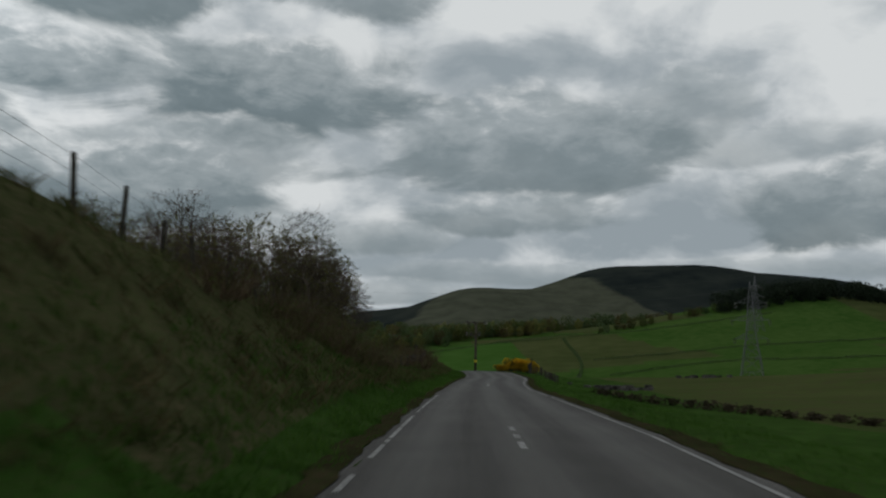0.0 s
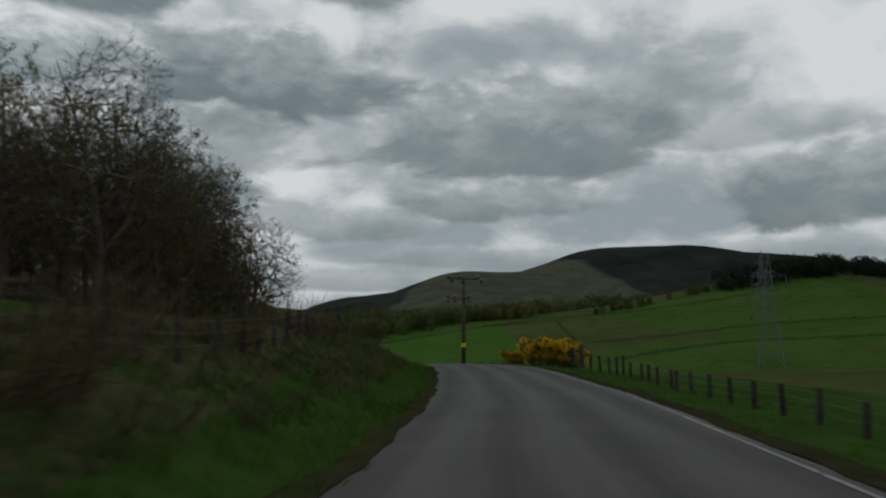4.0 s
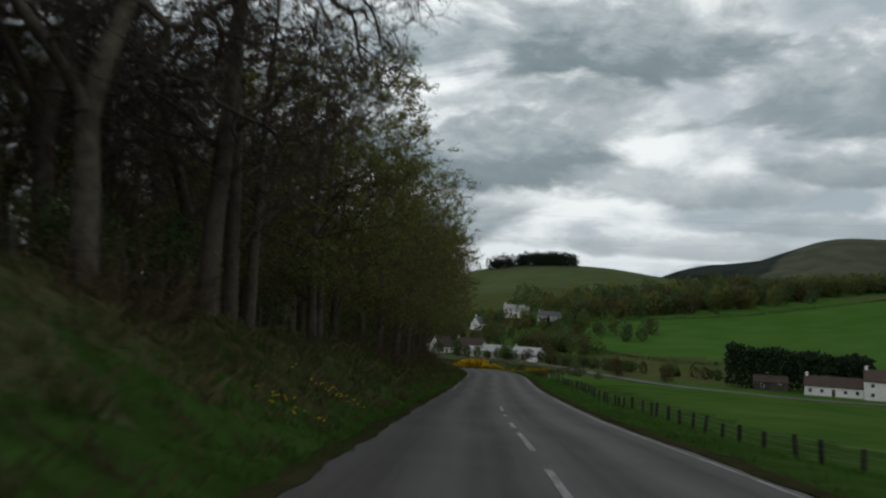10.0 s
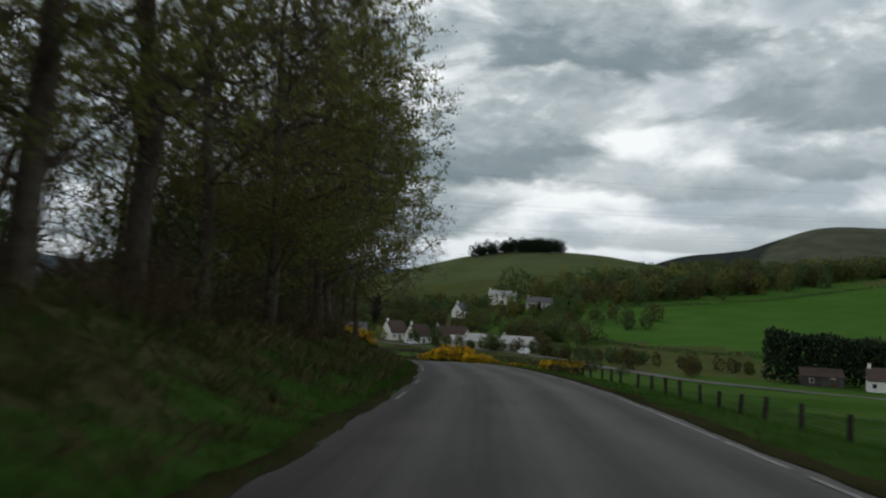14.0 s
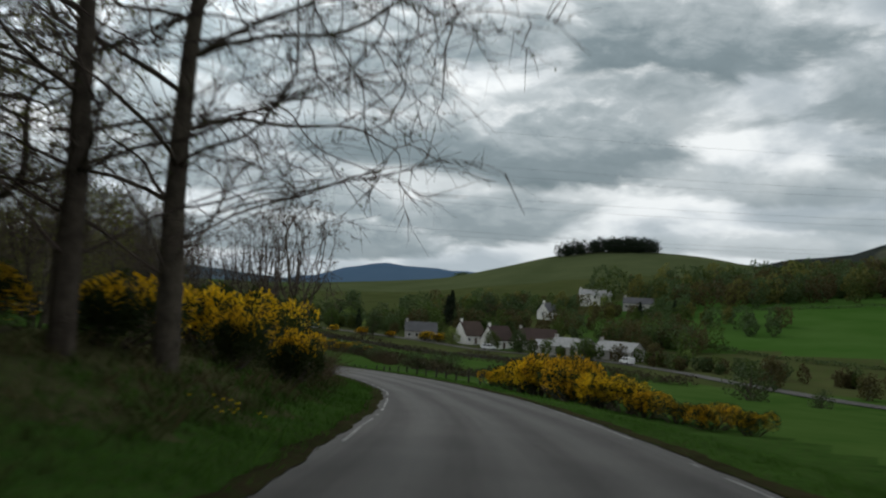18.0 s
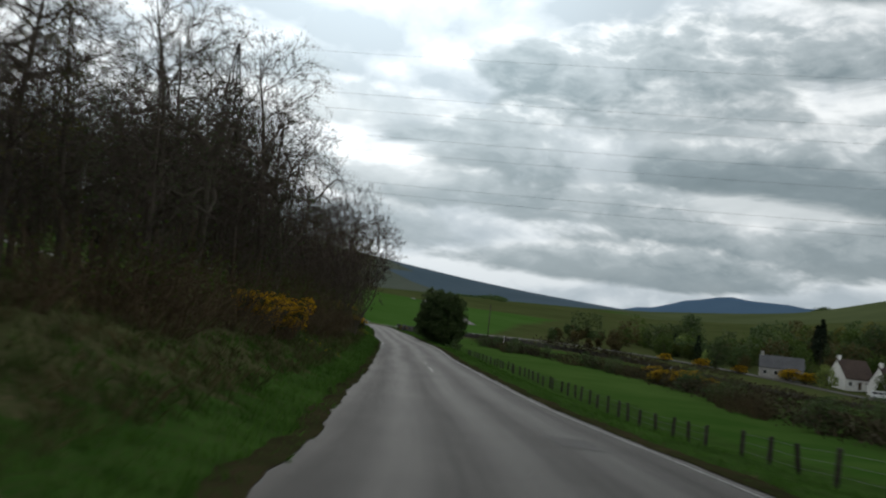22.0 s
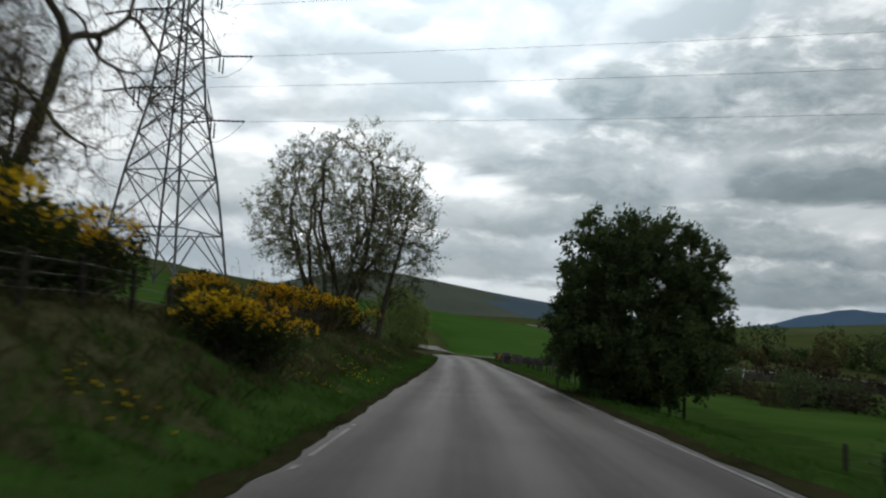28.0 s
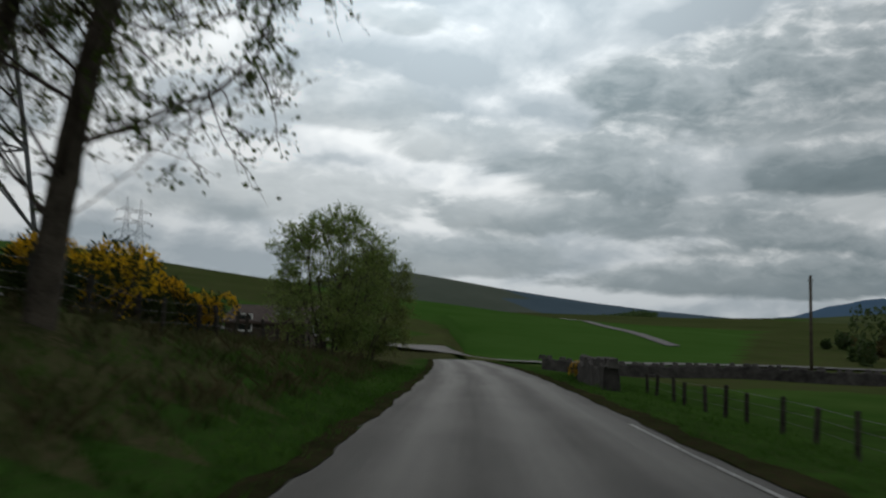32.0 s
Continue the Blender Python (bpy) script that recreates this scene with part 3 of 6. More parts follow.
M_BLADE = material("verge_grass_blades", (0.03, 0.072, 0.01), (0.07, 0.145, 0.026), 0.6, 0.8, spec=0.05, trans=0.42)
M_WOOD = material("weathered_fence_timber", (0.022, 0.02, 0.017), (0.07, 0.062, 0.05), 6.0, 0.95, 0.6, 40, vary=0.4, spec=0.1)
M_WIRE = material("galvanised_wire", (0.05, 0.05, 0.052), (0.09, 0.09, 0.09), 20.0, 0.6, metal=0.2)
M_STEEL = material("galvanised_lattice_steel", (0.085, 0.09, 0.095), (0.16, 0.165, 0.17), 3.0, 0.6, metal=0.35, spec=0.3)
M_POLE = material("creosoted_pole_timber", (0.04, 0.03, 0.022), (0.095, 0.075, 0.055), 2.0, 0.9, 0.5, 30)
M_GLASSY = material("dark_glazed_insulator", (0.03, 0.025, 0.022), (0.06, 0.05, 0.045), 8.0, 0.25, spec=0.5)
M_YTAG = material("yellow_warning_plate", (0.5, 0.38, 0.02), (0.62, 0.48, 0.03), 5.0, 0.6)
M_HARL = material("white_harled_wall", (0.62, 0.61, 0.58), (0.82, 0.81, 0.78), 1.5, 0.9, 0.5, 25, spec=0.2)
M_GREYHARL = material("grey_harled_wall", (0.3, 0.29, 0.27), (0.42, 0.41, 0.38), 1.5, 0.9, 0.5, 25, spec=0.2)
M_SLATE = material("grey_slate_roof", (0.06, 0.062, 0.068), (0.12, 0.12, 0.128), 2.5, 0.7, 0.6, 12, vary=0.3)
M_TILE = material("brown_tiled_roof", (0.04, 0.027, 0.023), (0.075, 0.05, 0.041), 2.5, 0.85, 0.6, 12, vary=0.3)
M_PALEROOF = material("pale_grey_sheet_roof", (0.2, 0.21, 0.21), (0.32, 0.32, 0.315), 1.2, 0.7, 0.3, 8, vary=0.2)
M_GLASS = material("dark_window_glass", (0.015, 0.018, 0.02), (0.03, 0.034, 0.038), 2.0, 0.08, spec=0.6)
M_FRAME = material("white_painted_frame", (0.6, 0.6, 0.58), (0.75, 0.75, 0.73), 6.0, 0.6)
M_STONE = material("dark_fieldstone", (0.03, 0.028, 0.026), (0.1, 0.093, 0.084), 2.2, 0.92, 0.8, 14, vary=0.5, spec=0.15)
M_PAINT = material("worn_white_road_paint", (0.16, 0.16, 0.155), (0.4, 0.4, 0.385), 7.0, 0.8, fine=(0.07, 0.07, 0.07), spec=0.2)
M_SIGNBACK = material("dull_grey_sign_back", (0.05, 0.052, 0.054), (0.09, 0.092, 0.094), 4.0, 0.6, metal=0.2)
M_WHITECAR = material("white_vehicle_paint", (0.68, 0.69, 0.7), (0.76, 0.77, 0.78), 1.0, 0.3, spec=0.5)
M_TYRE = material("black_tyre_rubber", (0.012, 0.012, 0.012), (0.03, 0.03, 0.03), 8.0, 0.9)


# ---- trees ----
def limb_points(rng, start, aim, length, bends, lift, wander):
    pts, d = [np.array(start)], np.array(aim) / np.linalg.norm(aim)
    for _ in range(bends):
        d = d + rng.normal(0, wander, 3) + np.array([0, 0, lift])
        d /= np.linalg.norm(d)
        pts.append(pts[-1] + d * length / bends)
    return np.array(pts)


def tubes(branches, sides):
    """Many tapered tubes at once: corners and quads."""
    vs, fs, n = [], [], 0
    ang = np.arange(sides) * 2 * np.pi / sides
    for pts, r0, r1 in branches:
        k = len(pts)
        t = np.gradient(pts, axis=0)
        t /= np.linalg.norm(t, axis=1)[:, None] + 1e-9
        ref = np.where(np.abs(t[:, 2:3]) > 0.9, np.array([[1.0, 0, 0]]), np.array([[0, 0, 1.0]]))
        a = np.cross(t, ref)
        a /= np.linalg.norm(a, axis=1)[:, None] + 1e-9
        b = np.cross(t, a)
        rad = np.linspace(r0, r1, k)[:, None, None]
        ring = pts[:, None, :] + rad * (a[:, None, :] * np.cos(ang)[None, :, None] + b[:, None, :] * np.sin(ang)[None, :, None])
        vs.append(ring.reshape(-1, 3))
        i, j = np.meshgrid(np.arange(k - 1), np.arange(sides), indexing="ij")
        p, q = (i * sides + j).ravel(), (i * sides + (j + 1) % sides).ravel()
        fs.append(np.stack([p, q, q + sides, p + sides], 1) + n)
        n += k * sides
    return np.concatenate(vs), np.concatenate(fs)


def leaf_quads(rng, places, size, up=0.3, out=None, slim=0.36):
    """Small pointed leaves, turned every way, at the given places."""
    n = len(places)
    a = rng.normal(0, 1, (n, 3)) + np.array([0, 0, up])
    if out is not None:
        a = a * 0.45 + out
    a /= np.linalg.norm(a, axis=1)[:, None]
    b = np.cross(a, rng.normal(0, 1, (n, 3)))
    b /= np.linalg.norm(b, axis=1)[:, None] + 1e-9
    s = size * rng.uniform(0.6, 1.4, (n, 1))
    v = np.stack([places, places + a * s * 0.5 + b * s * slim, places + a * s, places + a * s * 0.5 - b * s * slim], 1)
    return v.reshape(-1, 3), np.arange(4 * n).reshape(n, 4)


def tree(name, seed, height, radius, low=0.3, fork=0.28, stems=1, leader=0, tips=420, trunk_r=0.25, droop=0.0, whips=7, whip=0.8, fill=0.3, lump=0.16, leaf_mat=None, leaves=0, leaf=0.07, slim=0.36, label="", twig_mat=None):
    """A tree whose limbs divide again and again until their twigs fill a rounded, uneven crown."""
    rng = np.random.default_rng(seed)
    d = rng.normal(0, 1, (tips, 3))
    d /= np.linalg.norm(d, axis=1)[:, None]
    wave = 1 + lump * (np.sin(d[:, 0] * 5 + seed) * np.sin(d[:, 1] * 4 + 2 * seed) + np.sin(d[:, 2] * 6 + seed) * 0.6)
    q = np.cbrt(rng.uniform(fill, 1, tips)) * wave
    ends = np.stack([d[:, 0] * q * radius, d[:, 1] * q * radius, height * (low + 1) / 2 + d[:, 2] * q * height * (1 - low) / 2], 1)
    ends[:, 2] = np.clip(ends[:, 2], 0.35, height * 1.03)
    fine = trunk_r / math.sqrt(tips)
    thick, thin, last, todo = [], [], [], []
    size = lambda n: max(0.007, fine * n ** 0.5)
    every = np.arange(tips)
    if leader:
        line = limb_points(rng, (0, 0, 0), (rng.normal(0, 0.04), rng.normal(0, 0.04), 1), height * 0.93, 9, 0.02, 0.05)
        line[0, 2] = -0.5
        thick.append((line, trunk_r, trunk_r * 0.1))
        az = np.arange(leader) * 2.4 + rng.uniform(-0.4, 0.4, leader)
        zz = height * (low + (0.97 - low) * (np.arange(leader) + 0.5) / leader)
        gap = np.abs((np.arctan2(ends[:, 1], ends[:, 0])[:, None] - az[None] + np.pi) % (2 * np.pi) - np.pi)
        far = gap * np.maximum(0.6, np.hypot(ends[:, 0], ends[:, 1]))[:, None] + 1.2 * np.abs(ends[:, 2:3] - zz[None])
        own = far.argmin(1)
        for i in range(leader):
            idx = every[own == i]
            if len(idx):
                f = min(0.96, max(0.12, (zz[i] - 0.1 * height) / (height * 0.93))) * 9
                p = line[int(f)] + (line[min(int(f) + 1, 9)] - line[int(f)]) * (f % 1)
                todo.append((p, np.array([math.cos(az[i]), math.sin(az[i]), 0.5]), idx))
    elif stems > 1:
        own = ((np.arctan2(ends[:, 1], ends[:, 0]) / (2 * np.pi) + rng.uniform(0, 1)) * stems + rng.uniform(-0.35, 0.35, tips)).astype(int) % stems
        for i in range(stems):
            idx = every[own == i]
            if len(idx):
                c = ends[idx].mean(0)
                todo.append((np.array([c[0] * 0.07, c[1] * 0.07, -0.4]), np.array([c[0] * 0.25 / radius, c[1] * 0.25 / radius, 1.0]), idx))
    else:
        line = limb_points(rng, (0, 0, 0), (rng.normal(0, 0.05), rng.normal(0, 0.05), 1), height * fork, 4, 0.02, 0.05)
        line[0, 2] = -0.5
        thick.append((line, trunk_r, trunk_r * 0.8))
        todo.append((line[-1], line[-1] - line[-2], every))
    bend = np.array([0.0, 0.33, 0.67, 1.0])[:, None]
    while todo:
        p, way, idx = todo.pop()
        way = way / (np.linalg.norm(way) + 1e-9)
        out = ends[idx] - p
        out /= np.linalg.norm(out, axis=1)[:, None] + 1e-9
        if len(idx) > 1 and not (stems > 1 and p[2] < 0):
            a = out[(out @ out[rng.integers(0, len(idx))]).argmin()]
            b = out[(out @ a).argmin()]
            side = out @ a > out @ b
            groups = [g for g in (idx[side], idx[~side]) if len(g)]
        else:
            groups = [idx]
        for g in groups:
            n = len(g)
            c = ends[g].mean(0)
            reach = 1.0 if n == 1 else (rng.uniform(0.3, 0.48) if n > 3 else 0.55)
            ln = np.linalg.norm(c - p) * reach
            node = p + (c - p) * reach + (rng.normal(0, 0.07, 3) * ln if n > 1 else 0)
            mid = p + (way * 0.55 + (c - p) / (np.linalg.norm(c - p) + 1e-9) * 0.45) * ln * 0.5 + rng.normal(0, 0.05, 3) * ln
            if n == 1:
                node = node - np.array([0, 0, droop * ln])
            pts = (1 - bend) ** 2 * p + 2 * bend * (1 - bend) * mid + bend ** 2 * node
            r = size(n)
            (thick if r > 0.045 else thin).append((pts, r, r * 0.72 if n > 1 else 0.006))
            if n == 1:
                last.append(pts[1:])
            else:
                todo.append((node, node - mid, g))
    thing = new(name)
    v, f = tubes(thick, 7)
    part("trunk", mesh_from("trunk", v, f, M_BARK), thing)
    v1, f1 = tubes(thin, 3)
    ends3 = np.array(last)
    n = len(ends3) * whips
    pick = np.repeat(np.arange(len(ends3)), whips)
    t = rng.uniform(0, 1, (n, 1)) ** 0.7
    base = ends3[pick, 0] * (1 - t) + ends3[pick, 2] * t
    d = ends3[pick, 2] - ends3[pick, 0]
    d = d / (np.linalg.norm(d, axis=1)[:, None] + 1e-9) + rng.normal(0, 0.6, (n, 3)) + np.array([0, 0, 0.15 - droop])
    d /= np.linalg.norm(d, axis=1)[:, None]
    w = np.cross(d, rng.normal(0, 1, (n, 3)))
    w /= np.linalg.norm(w, axis=1)[:, None] + 1e-9
    ln = whip * rng.uniform(0.35, 1.0, (n, 1))
    v3 = np.stack([base - w * 0.009, base + w * 0.009, base + d * ln + w * 0.004, base + d * ln - w * 0.004], 1).reshape(-1, 3)
    vv = np.concatenate([v1, v3])
    ff = np.concatenate([f1, np.arange(4 * n).reshape(n, 4) + len(v1)])
    crown = part("crown", mesh_from("crown", vv, ff, twig_mat or M_TWIG), thing)
    if leaves:
        pick = rng.integers(0, n, leaves)
        pl = base[pick] + d[pick] * ln[pick] * rng.uniform(0.2, 1.05, (leaves, 1)) + rng.normal(0, leaf * 0.6, (leaves, 3))
        v, f = leaf_quads(rng, pl, leaf, slim=slim)
        tagged(part("leafage", mesh_from("leafage", v, f, leaf_mat), crown), kind="stuff")
    return tagged(thing, label, "tree")


def leafy(name, seed, height, radius, mat, lumps=16, leaves=2600, leaf=0.28, label="", trunk=True, category="tree", squash=1.0, base=0.12, inner=0.0):
    """A tree or bush in full leaf: a short trunk with limbs, and a crown of leaves gathered in clumps."""
    rng = np.random.default_rng(seed)
    thing = new(name)
    centres, big = [], []
    for i in range(lumps):
        a, q = i * 2.4 + rng.uniform(-0.4, 0.4), (i + 0.5) / lumps
        z = height * (base + (0.86 - base) * q)
        rr = radius * 0.68 * math.sin(math.pi * min(0.97, 0.22 + 0.74 * q)) ** 0.75 * rng.uniform(0.6, 1.1)
        centres.append((math.cos(a) * rr, math.sin(a) * rr * squash, z, radius * rng.uniform(0.28, 0.46)))
        big.append((np.array([(0, 0, z * 0.35), (math.cos(a) * rr * 0.5, math.sin(a) * rr * 0.5 * squash, z * 0.72), (math.cos(a) * rr, math.sin(a) * rr * squash, z)]), 0.02 * height, 0.02))
    big.append((np.array([(0, 0, -0.4), (0.05, 0, height * 0.3), (0, 0.05, height * 0.75)]), 0.03 * height, 0.02))
    v, f = tubes(big, 5)
    part("trunk", mesh_from("trunk", v, f, M_BARK), thing)
    c = np.array(centres)
    k = rng.integers(0, lumps, leaves)
    d = rng.normal(0, 1, (leaves, 3))
    d /= np.linalg.norm(d, axis=1)[:, None]
    rr = c[k, 3:4] * np.cbrt(rng.uniform(0.25, 1.15, (leaves, 1)))
    pts = c[k, :3] + d * rr * np.array([1, squash, 0.85])
    pts[:, 2] = np.maximum(pts[:, 2], 0.05 * height)
    v, f = leaf_quads(rng, pts, leaf)
    part("crown", mesh_from("crown", v, f, mat), thing)
    return tagged(thing, label, category)


def gorse(name, seed, label, bloom=0.72, skirt=0.3):
    """A gorse bush about 2 m across: woody stems, spiny shoots and spikes of yellow flower."""
    rng = np.random.default_rng(seed)
    thing = new(name)
    lumps = [(rng.normal(0, 0.42), rng.normal(0, 0.42), rng.uniform(0.45, 0.95), rng.uniform(0.3, 0.5)) for _ in range(13)]
    stems = [(limb_points(rng, (x * 0.25, y * 0.25, -0.15), (x, y, z), math.sqrt(x * x + y * y + z * z), 3, 0.0, 0.08), 0.035, 0.012) for x, y, z, r in lumps for _ in range(2)]
    v, f = tubes(stems, 5)
    tagged(part("stem_tangle", mesh_from("stem_tangle", v, f, M_BARK), thing), kind="stuff")
    c = np.array(lumps)
    n = 7000
    k = rng.integers(0, len(c), n)
    d = rng.normal(0, 1, (n, 3))
    d[:, 2] = d[:, 2] * 0.8 + 0.25
    d /= np.linalg.norm(d, axis=1)[:, None]
    bump = 1 + 0.22 * np.sin(d[:, :1] * 9 + k[:, None]) * np.sin(d[:, 1:2] * 8 + 2 * k[:, None]) * np.sin(d[:, 2:] * 9)
    p = c[k, :3] + d * c[k, 3:4] * bump * np.cbrt(rng.uniform(0.4, 1.0, (n, 1)))
    p[:, 2] = np.maximum(p[:, 2], 0.02)
    shell = np.linalg.norm(p - c[k, :3], axis=1) / c[k, 3]
    tuft = np.sin(p[:, 0] * 11 + seed) + np.sin(p[:, 1] * 12 + 1) + np.sin(p[:, 2] * 13)
    bright = (p[:, 2] > skirt + rng.normal(0, 0.1, n)) & (rng.uniform(0, 1, n) < bloom) & (shell > 0.78) & (tuft > -0.9)
    v, f = leaf_quads(rng, p[~bright], 0.11, out=d[~bright] + np.array([0, 0, 0.3]), slim=0.16)
    foliage = tagged(part("foliage", mesh_from("foliage", v, f, M_GORSE, smooth_faces=False), thing), kind="stuff")
    v, f = leaf_quads(rng, p[bright], 0.072, out=d[bright] + np.array([0, 0, 0.4]), slim=0.28)
    tagged(part("bloom", mesh_from("bloom", v, f, M_YELLOW, smooth_faces=False), foliage, "deep yellow gorse flowers"), kind="stuff")
    return tagged(thing, label, "gorse bush")


def scrub(name, seed, label, mat, height=1.3, reach=1.1, count=90, leaves=260, leaf_mat=None):
    """A tangle of thin arching stems."""
    rng = np.random.default_rng(seed)
    thing = new(name)
    br = []
    tips = []
    for i in range(count):
        a = rng.uniform(0, 2 * np.pi)
        r = reach * 0.5 * math.sqrt(rng.uniform(0, 1))
        pts = limb_points(rng, (math.cos(a) * r, math.sin(a) * r, -0.1), (math.cos(a) * 0.5, math.sin(a) * 0.5, 1), height * rng.uniform(0.5, 1.15), 4, -0.1, 0.2)
        br.append((pts, 0.012, 0.004))
        tips.extend(pts[1:])
    v, f = tubes(br, 3)
    stems = tagged(part("stem_tangle", mesh_from("stem_tangle", v, f, mat), thing), kind="stuff")
    if leaves:
        pl = np.array(tips)[rng.integers(0, len(tips), leaves)] + rng.normal(0, 0.09, (leaves, 3))
        v, f = leaf_quads(rng, pl, 0.06)
        tagged(part("leafage", mesh_from("leafage", v, f, leaf_mat or M_LEAF), stems), kind="stuff")
    return tagged(thing, label, "shrub")


PLACED = set()


def plant(proto, x, y, turn=0.0, size=1.0, tall=None, sink=0.0, z=None):
    """A copy of a plant, standing on the ground."""
    zz = ground_at(x, y) if z is None else z
    m = Matrix.Translation((x, y, zz - sink)) @ Matrix.Rotation(turn, 4, "Z") @ Matrix.Diagonal((size, size, tall or size, 1))
    if proto.name in PLACED:
        k = proto.matrix_basis.to_scale()
        return copy_thing(proto, m @ Matrix.Diagonal((1 / k[0], 1 / k[1], 1 / k[2], 1)))
    PLACED.add(proto.name)
    proto.matrix_basis = m
    return proto


def beside(proto, s, d, turn=None, size=1.0, tall=None, sink=0.0):
    p = along(s, d)
    return plant(proto, p.x, p.y, RNG.uniform(0, 6.28) if turn is None else turn, size, tall, sink)


RNG = np.random.default_rng(11)

# ---- the plants: patterns ----
M_ASHLEAF = material("pale_grey_green_leaves", (0.12, 0.14, 0.06), (0.22, 0.24, 0.11), 0.9, 0.8, vary=0.2, spec=0.1, trans=0.5)
M_OLIVE = material("bronze_olive_leaves", (0.095, 0.1, 0.026), (0.185, 0.185, 0.052), 0.7, 0.8, vary=0.35, spec=0.1, trans=0.42)
bare_a = tree("broadleaf_tree", 1, 16.0, 4.9, low=0.22, leader=17, tips=560, trunk_r=0.27, leaf_mat=M_BRONZE, leaves=2600, leaf=0.075, label="tall bare broadleaf tree with bronze opening buds")
bare_b = tree("broadleaf_tree", 2, 15.0, 6.0, low=0.2, fork=0.24, tips=620, trunk_r=0.31, leaf_mat=M_BRONZE, leaves=2200, leaf=0.075, label="spreading bare broadleaf tree, dark forked trunk", lump=0.12)
bare_c = tree("broadleaf_tree", 3, 17.0, 4.2, low=0.3, leader=17, tips=480, trunk_r=0.24, leaf_mat=M_LEAF, leaves=3000, leaf=0.08, label="tall slim broadleaf tree coming into olive leaf")
green_a = tree("broadleaf_tree", 4, 14.0, 5.6, low=0.1, leader=17, tips=540, trunk_r=0.25, leaf_mat=M_OLIVE, leaves=20000, leaf=0.11, label="roadside broadleaf tree in small olive-green leaf", whips=6)
crowny = tree("broadleaf_tree", 41, 14.5, 6.4, low=0.16, fork=0.2, tips=560, trunk_r=0.3, leaf_mat=M_OLIVE, leaves=9000, leaf=0.1, label="broad round-crowned tree in pale opening leaf", lump=0.1)
back_tree = tree("broadleaf_tree", 42, 15.0, 4.8, low=0.12, leader=11, tips=170, trunk_r=0.25, leaf_mat=M_BRONZE, leaves=1600, leaf=0.11, label="bare broadleaf tree deep inside the wood", whips=9, whip=1.2)
limby = tree("broadleaf_tree", 5, 15.0, 7.6, low=0.14, leader=17, tips=560, trunk_r=0.27, droop=0.22, leaf_mat=M_LEAF, leaves=1200, leaf=0.07, label="twin-trunked bare tree with long limbs over the road", whips=8, whip=1.0, fill=0.2)
fine_a = tree("slender_tree", 6, 8.2, 2.5, stems=4, low=0.3, tips=260, trunk_r=0.13, leaf_mat=M_BRONZE, leaves=900, leaf=0.05, label="slender many-stemmed bare tree in bud behind gorse", whip=0.45, whips=6)
fine_b = tree("slender_tree", 7, 11.5, 4.4, stems=7, low=0.16, tips=500, trunk_r=0.24, leaf_mat=M_BRONZE, leaves=2200, leaf=0.06, label="many-stemmed bare tree spreading from its base", whip=0.7)
pole_tree = tree("slender_tree", 61, 8.6, 2.2, stems=3, low=0.32, tips=200, trunk_r=0.15, leaf_mat=M_BRONZE, leaves=500, leaf=0.05, label="slender bare grey tree behind gorse", whip=0.45, whips=6)
ash = tree("ash_tree", 62, 12.5, 4.4, low=0.14, leader=18, tips=420, trunk_r=0.24, droop=0.12, leaf_mat=M_LEAF, leaves=9000, leaf=0.11, label="dark-trunked roadside tree in small leaf", whips=6)
larch = tree("larch_tree", 8, 15.0, 3.7, low=0.1, leader=28, tips=420, trunk_r=0.22, droop=0.25, leaf_mat=M_DEEP, leaves=3500, leaf=0.08, label="dark larch with level drooping branches", whips=8)
clump = tree("ash_clump", 9, 13.2, 6.2, stems=6, low=0.2, tips=760, trunk_r=0.36, leaf_mat=M_ASHLEAF, leaves=26000, leaf=0.1, label="clump of slim trunks with a rounded grey-green crown", whips=6, lump=0.1)
haw = tree("hawthorn_tree", 10, 6.9, 3.6, low=-0.02, fork=0.1, tips=760, trunk_r=0.17, leaf_mat=M_DEEP, leaves=70000, leaf=0.125, label="dense dark green roadside tree in full leaf", whips=5, whip=0.55, fill=0.25, lump=0.13)
willow = tree("willow_bush", 11, 6.9, 2.5, stems=9, low=0.02, tips=420, trunk_r=0.14, leaf_mat=M_SPRING, leaves=34000, leaf=0.1, slim=0.25, label="tall roadside willow bush in fresh light green leaf", whip=0.9, whips=6, lump=0.1)
far_a = leafy("leafy_tree", 12, 9.5, 4.6, M_LEAF, lumps=18, leaves=1500, leaf=0.62, label="rounded tree in olive-green spring leaf")
far_b = leafy("leafy_tree", 13, 11.0, 4.6, M_DEEP, lumps=18, leaves=1500, leaf=0.62, label="tall dark green tree in the valley wood")
far_c = leafy("leafy_tree", 14, 8.0, 4.2, M_BRONZE, lumps=16, leaves=1300, leaf=0.55, label="brownish tree just coming into leaf")
far_d = leafy("leafy_tree", 15, 8.5, 4.0, M_SPRING, lumps=16, leaves=1400, leaf=0.55, label="fresh light green tree")
shrub_g = leafy("field_bush", 16, 2.6, 1.6, M_DEEP, lumps=12, leaves=1100, leaf=0.16, label="low rounded dark green bush", category="bush")


